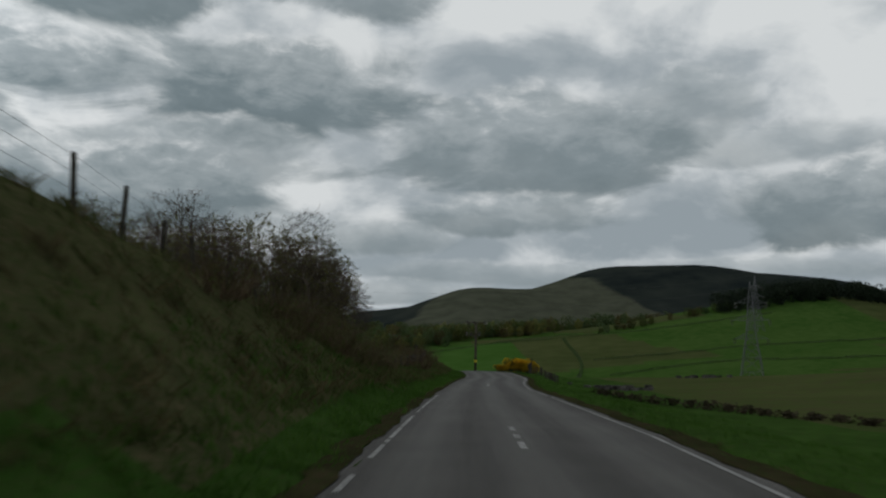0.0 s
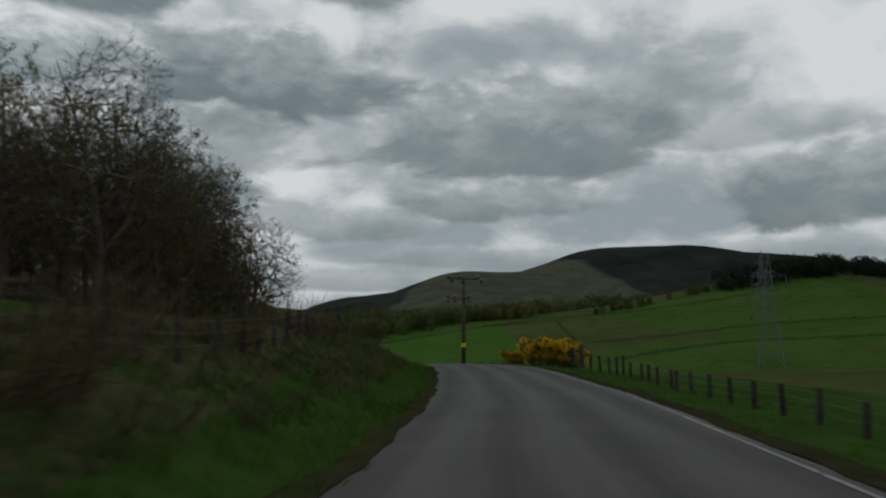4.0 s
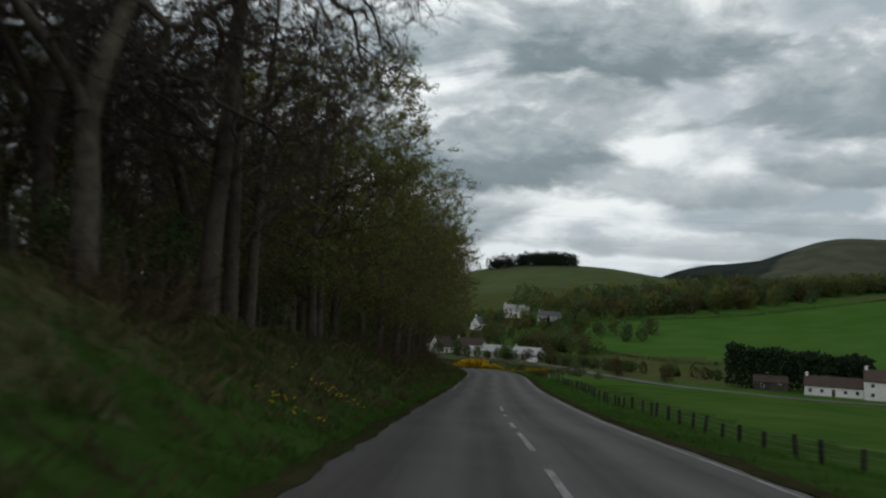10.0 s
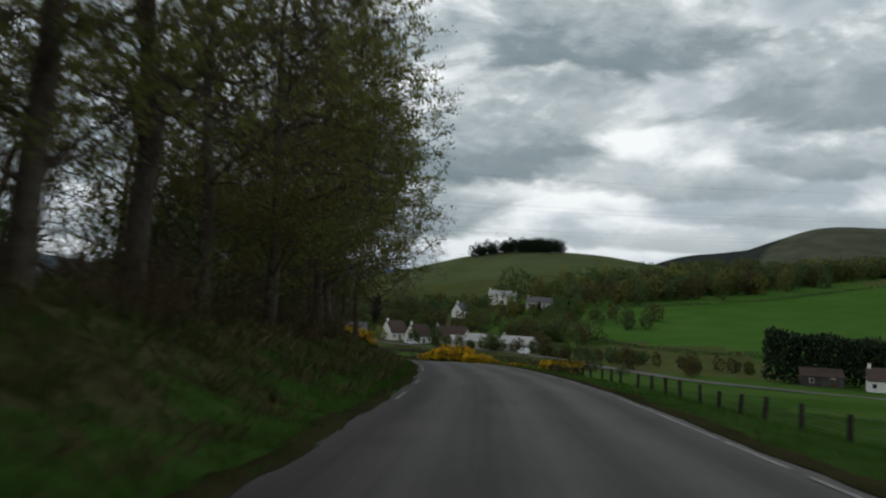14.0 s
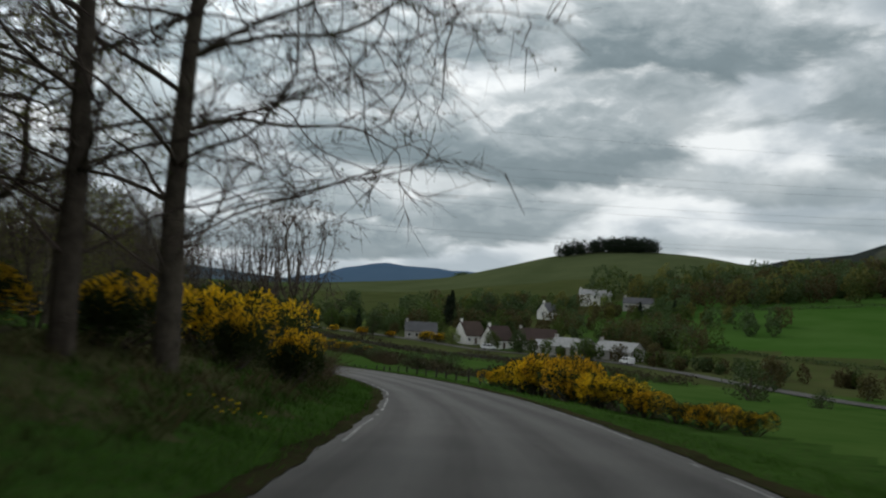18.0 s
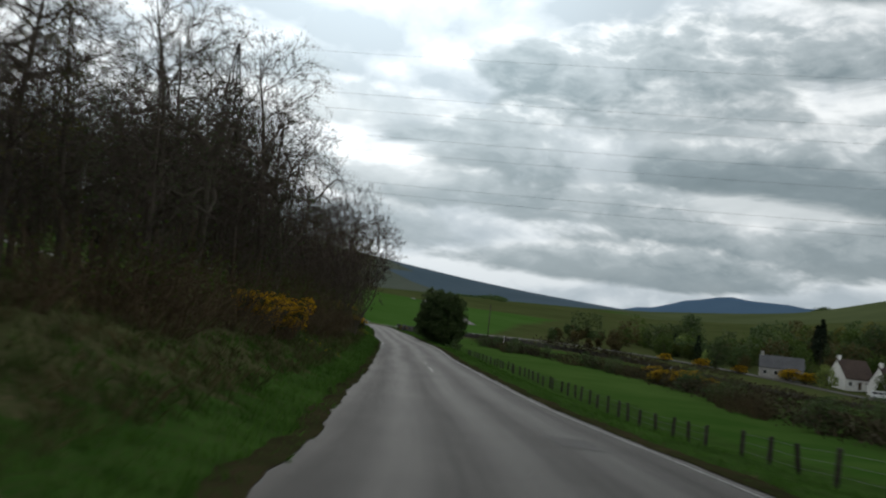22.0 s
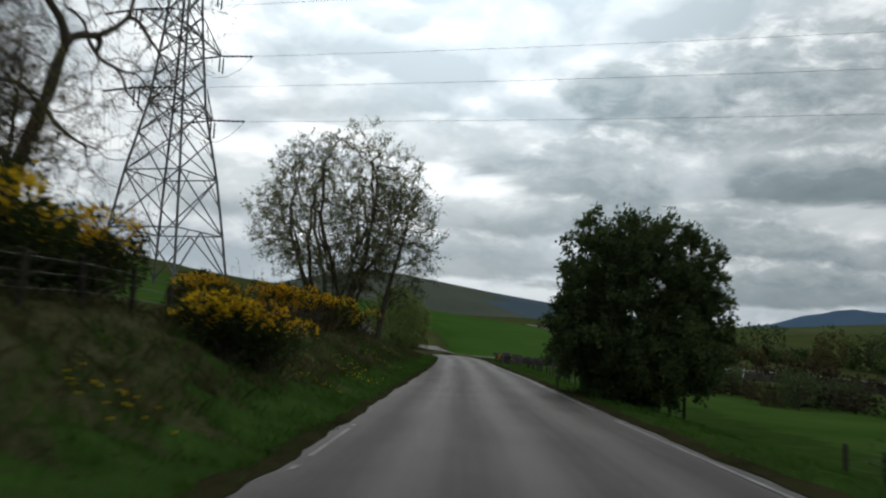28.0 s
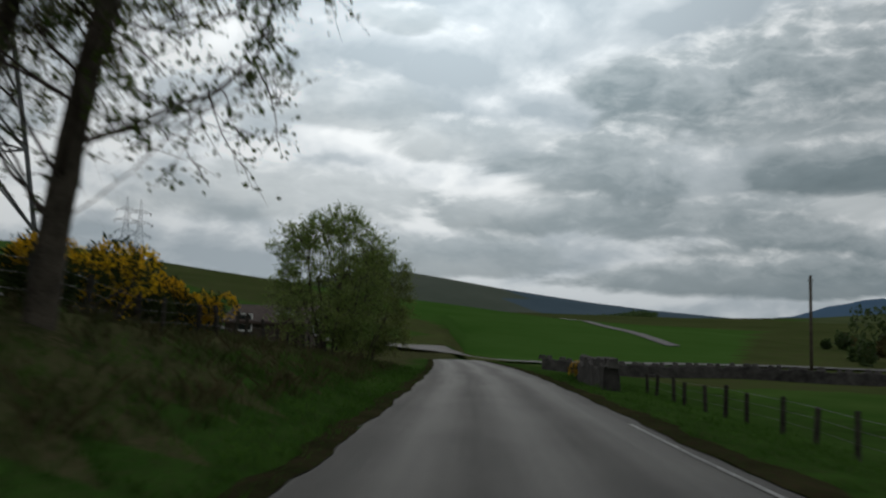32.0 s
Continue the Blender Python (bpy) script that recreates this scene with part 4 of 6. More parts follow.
def conifer(name, seed, height, radius, label):
    rng = np.random.default_rng(seed)
    thing = new(name)
    v, f = tubes([(np.array([(0, 0, -0.4), (0, 0, height * 0.6), (0, 0, height)]), 0.016 * height, 0.02)], 6)
    part("trunk", mesh_from("trunk", v, f, M_BARK), thing)
    n = 1500
    q = rng.uniform(0, 1, n) ** 0.75
    a = rng.uniform(0, 6.283, n)
    r = radius * (1 - q) ** 0.8 * np.sqrt(rng.uniform(0.2, 1, n))
    z = height * (0.1 + 0.9 * q) - r * 0.3
    v, f = leaf_quads(rng, np.stack([np.cos(a) * r, np.sin(a) * r, z], 1), 0.7, up=-0.2)
    part("crown", mesh_from("crown", v, f, M_CONIFER), thing)
    return tagged(thing, label, "conifer")


fir = conifer("fir_tree", 17, 15.0, 3.4, "dark conifer in a close plantation")
gorse_a = gorse("gorse_bush", 21, "gorse bush in thick yellow flower by the road", 0.86)
gorse_b = gorse("gorse_bush", 22, "gorse bush half in yellow flower on the bank", 0.62)
gorse_d = gorse("gorse_bush", 24, "dark gorse bush with a few yellow sprays below the road", 0.34)
gorse_c = gorse("gorse_bush", 23, "straggling gorse bush with orange-yellow flowers", 0.74)
gorse_e = gorse("gorse_bush", 25, "leggy gorse bush, yellow only at its top", 0.8, 0.82)
bramble = scrub("bramble_scrub", 31, "brown tangle of bramble and dead stems on the bank", M_DEADSTEM, 1.5, 1.6, 120, 240, M_BRONZE)
broom = scrub("scrub_bush", 32, "straggly green-brown shrub on the bank", M_DEADSTEM, 1.9, 1.5, 120, 900, M_LEAF)

# ---- the wood on the left of the road ----
for proto in (bare_a, bare_b, bare_c, green_a, crowny, back_tree):
    tagged(proto, group="roadside wood")
WOOD = (bare_a, bare_b, bare_c)
s = 157.0
while s < 246:
    proto = green_a if 165 < s < 232 and RNG.uniform() < 0.65 else WOOD[int(RNG.integers(0, 3))]
    beside(proto, s, edge(s, -1) - RNG.uniform(4.2, 5.8), size=RNG.uniform(0.86, 1.06) * (0.94 if s < 172 else 1.0), sink=0.1)
    s += RNG.uniform(4.0, 6.0)
for k in range(58):
    s = RNG.uniform(106, 246)
    d = RNG.uniform(np.interp(s, [106, 150, 170], [17, 10, 8]), 36)
    beside((bare_a, bare_b, bare_c, green_a)[int(RNG.integers(0, 4))], s, edge(s, -1) - d, size=RNG.uniform(0.8, 1.1), sink=0.1)
for k in range(44):
    s = RNG.uniform(112, 250)
    beside(back_tree, s, edge(s, -1) - RNG.uniform(28, 48), size=RNG.uniform(0.8, 1.15))
for k in range(80):
    s = RNG.uniform(118, 262)
    if k % 3 == 1:
        beside((back_tree, green_a, bare_b, back_tree)[k // 3 % 4], s, edge(s, -1) - RNG.uniform(13, 30), size=RNG.uniform(0.75, 1.15))
for k in range(46):
    s = RNG.uniform(327, 362)
    beside((bare_b, back_tree, larch, back_tree)[k % 4], s, edge(s, -1) - RNG.uniform(8.5, 30), size=RNG.uniform(0.55, 0.75))
for s, d, k in ((258, -14, 0.75), (262, -18, 0.8), (266, -21, 0.8), (255, -12, 0.7), (268, -26, 0.8)):
    beside(back_tree, s, d, size=k)
for s, d, k in ((124, -16, 0.75), (128, -15, 0.8), (126, -20, 0.9), (121, -17, 0.72), (118, -21, 0.8), (131, -17, 0.9), (150, -14, 1.0), (155, -12, 1.0), (160, -13, 1.0), (165, -12, 1.0), (152, -19, 1.05), (146, -16, 0.95)):
    beside((bare_a, bare_b)[int(s) % 2], s, d, size=k, sink=0.1)
for s, d, k in ((240, -8.5, 1.0), (244, -7.6, 0.95), (247, -10, 1.0), (246, -14, 0.95), (250.5, -15, 0.9), (254, -17, 0.85)):
    beside(bare_a if s % 2 else green_a, s, d, size=k)
for k in range(46):
    s = RNG.uniform(118, 250)
    beside(shrub_g if k % 2 else broom, s, edge(s, -1) - RNG.uniform(6.5, 16), size=RNG.uniform(0.8, 1.4))
for s, d, k in ((101, 20, 0.98), (106, 26, 1.08), (97, 31, 1.02), (110, 18.5, 0.95), (113, 24, 1.0), (103, 38, 1.0), (94, 41, 0.95), (117, 19, 0.9), (120, 23, 1.0), (109, 33, 1.05), (99, 25, 0.95), (106, 21, 0.9), (92, 35, 1.0), (98, 45, 1.1)):
    beside((crowny, bare_b, crowny, back_tree)[int(s) % 4], s, -d, size=k * 0.82, sink=0.1)
beside(bare_b, 122, -13.5, size=0.5)
beside(bare_b, 150.5, -8.8, size=0.98)
beside(bare_b, 155.5, -7.8, size=1.0)
# the twin trunks past the wood, then slim bare trees behind the gorse
beside(limby, 260.5, -6.4, turn=2.2)
beside(limby, 258.6, -7.6, turn=5.2, size=0.95)
beside(bare_c, 252, -8.5, size=0.85)
beside(bare_a, 249.5, -12, size=0.85)
for s, d, k in ((289.5, -5.8, 1.12), (284.0, -9.5, 0.65), (280.0, -11.0, 0.65), (276.0, -10.5, 0.6), (294.5, -6.8, 1.0), (297.5, -5.8, 1.1), (301.0, -7.6, 1.05), (271.0, -13.0, 0.65)):
    beside(fine_a if s == 289.5 else pole_tree, s, d, size=k)
for s, d, k, proto in ((309, -9.0, 0.6, fine_b), (315, -12, 0.52, bare_c), (322, -9.0, 0.58, larch), (326, -13, 0.7, larch), (328, -9, 0.65, bare_b), (331, -12, 0.6, larch), (335, -9, 0.58, larch),
                       (341, -8.0, 0.66, bare_b), (345, -12, 0.68, larch), (349, -9, 0.62, bare_a), (334, -18, 0.7, larch), (343, -19, 0.75, larch), (338.5, -8.6, 0.9, larch), (346.5, -9.6, 0.85, larch), (330, -11, 0.85, larch), (352, -10.5, 0.75, larch), (340, -13, 0.9, larch), (349, -14, 0.9, larch), (324, -14, 0.8, larch), (352, -15, 0.75, bare_b),
                       (360.0, -6.4, 0.55, fine_b), (368, -8.0, 0.7, fine_b)):
    beside(proto, s, d, size=k)
beside(fine_b, 364.5, -4.9, size=0.68, tall=0.98)
plant(bare_b, -152.0, 336.6, 3.0, 0.88)
for s, d, k in ((376.0, -6.3, 1.05), (378.6, -8.2, 0.95), (373.0, -8.0, 0.95), (381.0, -10.5, 0.9)):
    beside(fine_b, s, d, size=k)
beside(limby, 378.5, -8.4, turn=0.8, size=0.8)
for k in range(18):
    s = RNG.uniform(340, 368)
    beside((back_tree, larch, bare_b)[k % 3], s, edge(s, -1) - RNG.uniform(9, 24), size=RNG.uniform(0.55, 0.74))
plant(bare_a, -165.0, 338.0, 4.0, 0.7)
for s, d, k in ((266, -13, 0.75), (271, -16, 0.8), (262, -14, 0.72), (275, -20, 0.8), (304, -19, 0.68), (308, -15, 0.66), (312, -18, 0.72), (317, -17, 0.72), (321, -20, 0.8), (326, -17, 0.78), (388, -13, 0.5), (392, -11.6, 0.46), (396, -14.5, 0.5), (399, -18, 0.52), (385, -15, 0.55)):
    beside(crowny, s, d, size=k)
# brown thicket behind the many-stemmed trees
for s, d, k, proto in ((386, -9.8, 0.5, back_tree), (388, -12, 0.56, bare_b), (390, -10.6, 0.5, back_tree), (393, -11.8, 0.46, back_tree), (396, -13.4, 0.5, back_tree), (398, -16, 0.55, bare_b), (392, -15, 0.58, back_tree), (395, -18, 0.58, back_tree), (385, -12.5, 0.55, back_tree)):
    beside(proto, s, d, size=k)
plant(clump, -177.2, 361.6, 0.6, 1.05, 1.08)
plant(clump, -179.2, 362.2, 2.6, 0.95)
plant(ash, -176.6, 364.3, 1.0, 0.95)
plant(willow, -197.5, 379.4, 0.4, 1.0, 0.9)
plant(willow, -200.5, 383.0, 1.4, 0.8)
plant(haw, -145.6, 355.9, 0.8, 0.9, 1.0, sink=0.1)
plant(haw, -146.3, 356.9, 2.7, 0.82, 0.86, sink=0.2)
plant(shrub_g, -130.0, 344.2, 0.5, 0.48)
plant(shrub_g, -145.5, 356.2, 1.5, 0.9)

# ---- gorse ----
for s, d, k, proto in ((111.3, 4.4, 0.72, gorse_a), (111.9, 5.0, 0.68, gorse_a), (108.4, 5.9, 1.35, gorse_a), (107.3, 6.8, 1.2, gorse_c), (109.3, 5.4, 1.05, gorse_a), (108.6, 7.2, 1.3, gorse_a),
                       # right of the bend
                       (295.2, 6.0, 0.85, gorse_a), (294.0, 6.6, 1.2, gorse_a), (292.4, 7.0, 1.7, gorse_c), (290.6, 7.2, 1.95, gorse_a), (288.6, 7.5, 2.0, gorse_a), (286.6, 7.9, 1.85, gorse_c), (284.8, 8.2, 1.6, gorse_a), (283.2, 8.6, 1.3, gorse_b), (281.6, 9.0, 1.15, gorse_c), (291.4, 8.8, 1.6, gorse_a), (287.8, 9.2, 1.6, gorse_a), (279.6, 9.6, 0.9, gorse_d), (277.4, 10.0, 1.0, gorse_b), (275.0, 10.4, 0.8, gorse_d),
                       (258.6, 9.8, 1.1, gorse_b), (256.6, 10.2, 1.15, gorse_d), (254.0, 9.8, 1.1, gorse_d), (261.0, 10.0, 1.0, gorse_b), (251.6, 9.4, 0.9, gorse_d),
                       # left of the bend, up the bank
                       (265.0, -6.2, 1.0, gorse_b), (268.5, -5.2, 1.1, gorse_a), (270.0, -7.6, 1.5, gorse_a), (274.5, -7.4, 1.5, gorse_a), (286.5, -5.2, 1.1, gorse_c), (288.5, -5.6, 1.3, gorse_a), (284.5, -7.2, 1.9, gorse_c), (287.6, -7.0, 1.8, gorse_a), (281.5, -8.0, 1.8, gorse_a), (262.0, -8.2, 1.2, gorse_c), (258.0, -9.0, 1.1, gorse_b), (252.0, -10.0, 1.1, gorse_c), (246.0, -11.0, 1.0, gorse_b),
                       (330.4, -5.9, 0.95, gorse_c), (332.0, -6.4, 1.0, gorse_a), (328.6, -6.9, 0.9, gorse_a),
                       # the last bank
                       (372, -8.2, 1.0, gorse_c), (376, -8.0, 1.1, gorse_b), (380, -7.6, 1.2, gorse_a), (384, -9.0, 1.3, gorse_c), (388, -9.5, 1.4, gorse_b), (391, -9.8, 1.5, gorse_a), (394, -9.8, 1.5, gorse_c), (397, -10.0, 1.3, gorse_a), (392.4, -5.3, 1.0, gorse_a), (393.5, -5.0, 0.95, gorse_c), (394.4, -5.2, 0.8, gorse_a),
                       (403, -8.6, 0.9, gorse_b), (408, -10.5, 0.8, gorse_c), (414, -8.8, 1.0, gorse_a), (416.5, -8.3, 1.05, gorse_a), (419, -7.8, 1.1, gorse_a), (421.5, -7.4, 1.0, gorse_c), (424, -7.2, 0.9, gorse_a), (432, -10.4, 1.2, gorse_a), (437, -11.0, 1.2, gorse_a), (442, -11.2, 1.5, gorse_c), (446, -11.4, 1.6, gorse_a), (450, -11.6, 1.65, gorse_a), (453.5, -11.8, 1.6, gorse_c), (457, -12.0, 1.5, gorse_a), (460.5, -12.0, 1.4, gorse_a), (464, -12.2, 1.3, gorse_c),
                       (462.5, 4.4, 0.7, gorse_c)):
    proto = gorse_e if d < 0 and (240 < s < 292 and int(s) % 3 or s > 368 and int(s * 2) % 3) else proto
    k = k * (1.32 if 400 < s < 428 else 1.0)
    d = d + (0.8 if 270 < s < 299 and d > 0 else 0.0)
    beside(proto, s, d, size=k * (0.9 if 270 < s < 299 and d > 0 else 1.0) * RNG.uniform(0.92, 1.08), tall=k * RNG.uniform(0.9, 1.1) * (0.84 if 270 < s < 299 and d > 0 else 1.0))
for x, y, k in ((-111, 353, 1.2), (-107, 350.5, 1.3), (-103, 347.5, 1.1), (-121, 366, 1.2), (-68, 316, 1.0)):
    plant(gorse_c, x, y, k * 7, k)
for x, y, k in ((-172, 505, 2.6), (-168, 507, 2.4), (-182, 498, 1.8), (-190, 492, 2.0), (-198, 487, 1.8)):
    plant(gorse_c, x, y, k, k)

# ---- brambles and shrubs on the left bank ----
for k in range(70):
    s = RNG.uniform(-8, 445)
    if 246 < s < 292 or 372 < s < 396 or s > 428:
        continue
    k = 0.6 if s < 60 else 1.0
    beside(bramble if RNG.uniform() < 0.7 else broom, s, edge(s, -1) - RNG.uniform(2.6, 5.6), size=k * RNG.uniform(0.7, 1.2))
for s, d, k in ((24, 3.6, 0.5), (27, 4.0, 0.6), (30, 3.4, 0.7), (33, 3.7, 0.7), (36, 3.3, 0.7), (39, 3.2, 0.7), (42, 3.5, 0.6), (45, 3.4, 0.6)):
    beside(broom, s, edge(s, -1) - d, size=k * 1.2, tall=k)
for s, d, k in ((316, -6.0, 1.3), (320, -6.4, 1.3), (324, -5.6, 1.2), (328, -5.2, 1.1), (333, -5.6, 1.3), (337, -5.2, 1.2), (341, -5.6, 1.3), (345, -5.2, 1.2), (350, -5.6, 1.3), (356, -5.2, 1.2), (362, -5.4, 1.2), (367, -5.0, 1.1), (371, -5.6, 1.2)):
    beside(bramble, s, d - 0.9, size=k * 0.9)
    beside(broom, s + 1.5, d - 2.6, size=k * 1.2)

for s, d, k in ((272, -5.2, 0.9), (274.5, -5.0, 0.8), (277, -5.2, 0.9), (279.5, -5.0, 0.9), (282, -4.9, 0.8), (284.5, -4.8, 0.8), (276, -6.4, 1.0), (280.5, -6.4, 1.0)):
    beside(bramble if int(s * 2) % 3 else broom, s, d, size=k)
for k in range(11):
    beside(broom if k % 3 else bramble, 20 + 2.6 * k, -RNG.uniform(6.0, 7.4), size=RNG.uniform(0.65, 0.9))

# ---- trees of the valley and the far slopes ----
FAR = (far_a, far_b, far_c, far_d)
for proto in FAR:
    tagged(proto, group="valley trees")
plant(far_c, -54.5, 440.5, 0.3, 0.86)
plant(far_c, -35.5, 424.0, 1.3, 0.66)
plant(far_b, -228.4, 548.1, 1.0, 1.25)
plant(shrub_g, -49.5, 350.3, 0.0, 2.1)
plant(shrub_g, -41.0, 338.0, 2.0, 1.0)
plant(far_b, -174.0, 566.0, 0.4, 1.35)
plant(far_b, -166.0, 573.0, 2.4, 1.2)
plant(far_a, -183.0, 571.0, 1.1, 1.2)
plant(fir, -188.0, 560.0, 1.0, 0.95)
plant(fir, -191.0, 563.0, 2.0, 0.8)
plant(shrub_g, 31.0, 409.5, 1.0, 1.5)
plant(shrub_g, 36.0, 410.0, 2.0, 1.2)
plant(far_b, -64.0, 470.0, 1.0, 0.35)
# scrub at the foot of the field
BELT = spline([np.array(p, float) for p in ((-170, 388), (-156, 381), (-130, 371), (-105, 348), (-79, 322), (-62, 311), (-50, 300))], 1.0)
for k in range(74):
    x, y = BELT[int(RNG.integers(0, len(BELT) - 12))] + RNG.normal(0, 1.3, 2)
    plant((shrub_g, bramble, broom)[k % 3], x, y, k * 1.3, RNG.uniform(0.6, 1.0), RNG.uniform(0.5, 0.85) * (1.6 if k % 3 else 1.0))
for x, y, k in ((-203, 512, 0.5), (-216, 520, 0.45), (-147, 535, 0.4), (-120, 600, 0.6), (-108, 612, 0.55)):
    plant(fir, x, y, k * 9, k)
# garden trees among the village houses
for k, (x, y) in enumerate(((-112, 494), (-98, 512), (-126, 520), (-137, 503), (-148, 507), (-150, 528), (-163, 508), (-176, 512), (-174, 528), (-190, 516), (-196, 506), (-188, 497), (-212, 508), (-220, 494), (-214, 520), (-160, 540), (-134, 534), (-92, 498), (-84, 506), (-150, 590), (-168, 612), (-140, 622), (-150, 655), (-172, 655), (-120, 640))):
    plant((far_a, far_c, far_d, far_b)[k % 4], x, y, k * 1.9, RNG.uniform(0.4, 0.8))


def wood_mass(name, line, width, count, low, high, mats, label, per=110, leaf=0.9, seed=1):
    """A far wood: crowns of many leaf clumps in a band, joined."""
    rng = np.random.default_rng(seed)
    per = int(per * 1.7)
    c = spline([np.array(p, float) for p in line], 4.0)
    for j, mat in enumerate(mats):
        n = count // len(mats)
        i = rng.integers(0, len(c), n)
        x, y = c[i, 0] + rng.uniform(-width, width, n), c[i, 1] + rng.uniform(-width, width, n)
        h = rng.uniform(low, high, n)
        r = h * rng.uniform(0.3, 0.46, n)
        z = seat(x, y)
        d = rng.normal(0, 1, (n, per, 3))
        d /= np.linalg.norm(d, axis=2)[:, :, None]
        q = np.cbrt(rng.uniform(0.55, 1.1, (n, per, 1)))
        lump = 1 + 0.3 * np.sin(d[:, :, :1] * 5 + j) * np.sin(d[:, :, 2:] * 6)
        p = np.stack([x, y, z + h * 0.5], 1)[:, None, :] + d * q * lump * np.stack([r, r, h * 0.5], 1)[:, None, :]
        v, f = leaf_quads(rng, p.reshape(-1, 3), leaf * 1.12, slim=0.42)
        tagged(new(name, mesh_from(name, v, f, mat)), label, "wood", kind="stuff")


MIX = (M_LEAF, M_DEEP, M_BRONZE, M_DEEP, M_OLIVE)
EDGE_WOOD = (M_DEEP, M_BRONZE, M_LEAF)
wood_mass("village_trees", [(-240, 520), (-205, 545), (-170, 560), (-120, 545), (-85, 520)], 16, 110, 5, 10, (M_LEAF, M_DEEP, M_BRONZE), "mixed trees behind the village houses", 264, 0.56, 1)
wood_mass("village_trees", [(-215, 610), (-165, 625), (-110, 600), (-75, 580)], 28, 70, 5, 9, MIX, "dark trees round the upper village", 264, 0.64, 2)
wood_mass("village_trees", [(-196, 522), (-206, 514)], 8, 16, 3, 7, (M_DEEP, M_LEAF), "dark garden trees by the valley road", 288, 0.48, 3)
wood_mass("far_wood", [(-130, 662), (-85, 698), (-40, 735), (0, 780), (50, 832), (110, 880)], 22, 220, 8, 15, MIX, "belt of mixed spring woodland above the crop", 240, 0.88, 4)
wood_mass("far_wood", [(-150, 700), (-60, 790), (30, 880), (160, 960), (300, 1040)], 34, 240, 9, 16, MIX, "mixed woodland on the far slope", 216, 1.04, 5)
wood_mass("far_wood", [(-60, 1150), (40, 1200), (160, 1250), (300, 1300)], 30, 130, 9, 15, (M_DEEP, M_LEAF), "dark trees along the skyline", 192, 1.20, 6)
wood_mass("far_plantation", [(300, 845), (380, 868), (470, 880), (600, 900)], 26, 200, 13, 19, (M_CONIFER, M_CONIFER), "dark conifer plantation on the hillside", 216, 1.20, 7)
wood_mass("far_plantation", [(150, 1500), (320, 1560), (560, 1600), (900, 1650)], 60, 220, 10, 16, (M_CONIFER, M_DEEP), "dark wood below the moor", 144, 1.92, 8)
wood_mass("hill_copse", [(-325, 1145), (-281, 1150), (-238, 1152)], 10, 90, 9, 16, (M_CONIFER, M_CONIFER), "dark copse on the round green hill", 264, 0.88, 9)
wood_mass("burn_scrub", [(-130, 505), (-95, 490), (-60, 478), (-20, 462)], 7, 60, 2.5, 5, (M_BRONZE, M_LEAF, M_DEEP), "low scrub along the burn", 240, 0.40, 10)
wood_mass("plain_scrub", [(-222, 486), (-242, 512), (-256, 540)], 12, 44, 1.4, 3.4, (M_BRONZE, M_DEEP), "brown scrub on the plain beyond the road", 216, 0.48, 11)

wood_mass("far_wood", [(-60, 900), (60, 980), (170, 1010), (260, 1000)], 26, 150, 6, 12, EDGE_WOOD, "dark straggling woodland below the hill", 200, 0.9, 12)
wood_mass("far_wood", [(160, 800), (230, 830), (300, 838)], 9, 34, 5, 10, EDGE_WOOD, "line of trees at the head of the pasture", 200, 0.7, 13)
wood_mass("far_wood", [(-40, 1380), (120, 1420), (300, 1440), (470, 1420)], 36, 170, 8, 14, (M_DEEP, M_CONIFER), "belt of dark trees at the foot of the hills", 150, 1.3, 14)

# ---- fences ----
def fence_post(seed):
    rng = np.random.default_rng(seed)
    b = Build()
    h, w = 0.86 + rng.uniform(-0.08, 0.08), 0.064
    tilt = rng.normal(0, 0.035, 2)
    pts = [(tilt[0] * z, tilt[1] * z, z) for z in (-0.4, 0.3, 0.6, h - 0.03, h)]
    b.tube(pts, [w, w, w * 0.97, w * 0.95, w * 0.7], 6)
    return b.mesh("post", M_WOOD)


POSTS = [fence_post(40 + k) for k in range(6)]


def fence(s0, s1, offset, step=2.0, label="", wires=(0.3, 0.55, 0.78), tall=1.0):
    """A post and wire fence at an offset from the road's middle that may change along it."""
    thing = new("fence")
    feet = []
    s, k = s0, 0
    while s <= s1:
        p = along(s, offset(s) + RNG.normal(0, 0.06))
        p.z = ground_at(p.x, p.y)
        ob = part("post", POSTS[int(RNG.integers(0, 6))], thing)
        ob.matrix_basis = Matrix.Translation(p) @ Matrix.Rotation(RNG.uniform(0, 6.28), 4, "Z") @ Matrix.Rotation(RNG.normal(0, 0.05 * tall), 4, "X") @ Matrix.Diagonal((1, 1, tall, 1))
        feet.append(p)
        s += step * RNG.uniform(0.9, 1.1)
    for h in wires:
        b = Build()
        b.tube([p + Vector((0.06, 0, h * tall)) for p in feet], [0.004] * len(feet), 4, False)
        part("wire", b.mesh("wire", M_WIRE), thing)
    return tagged(thing, label, "fence", "roadside fences")


right_off = lambda s: np.interp(s, [-45, 0, 50, 80, 95, 110, 125, 150, 200, 240, 260, 290, 330, 350, 380, 420, 470], [9.5, 9.5, 4.8, 4.8, 5.9, 6.2, 6.6, 7.0, 6.6, 6.4, 7.5, 7.0, 8.4, 8.8, 8.4, 7.0, 6.0])
left_off = lambda s: np.interp(s, [-45, 0, 20, 40, 60, 100, 150, 250, 300, 360, 400, 470], [-8.0, -8.0, -8.3, -7.6, -5.5, -7.2, -8.6, -9.5, -8.5, -8.0, -7.2, -8.2])
fence(66, 91, right_off, 1.9, "low weathered post and wire fence along the field edge", tall=0.72)
fence(92.5, 102.5, right_off, 1.9, "weathered post and wire fence beside the field gate")
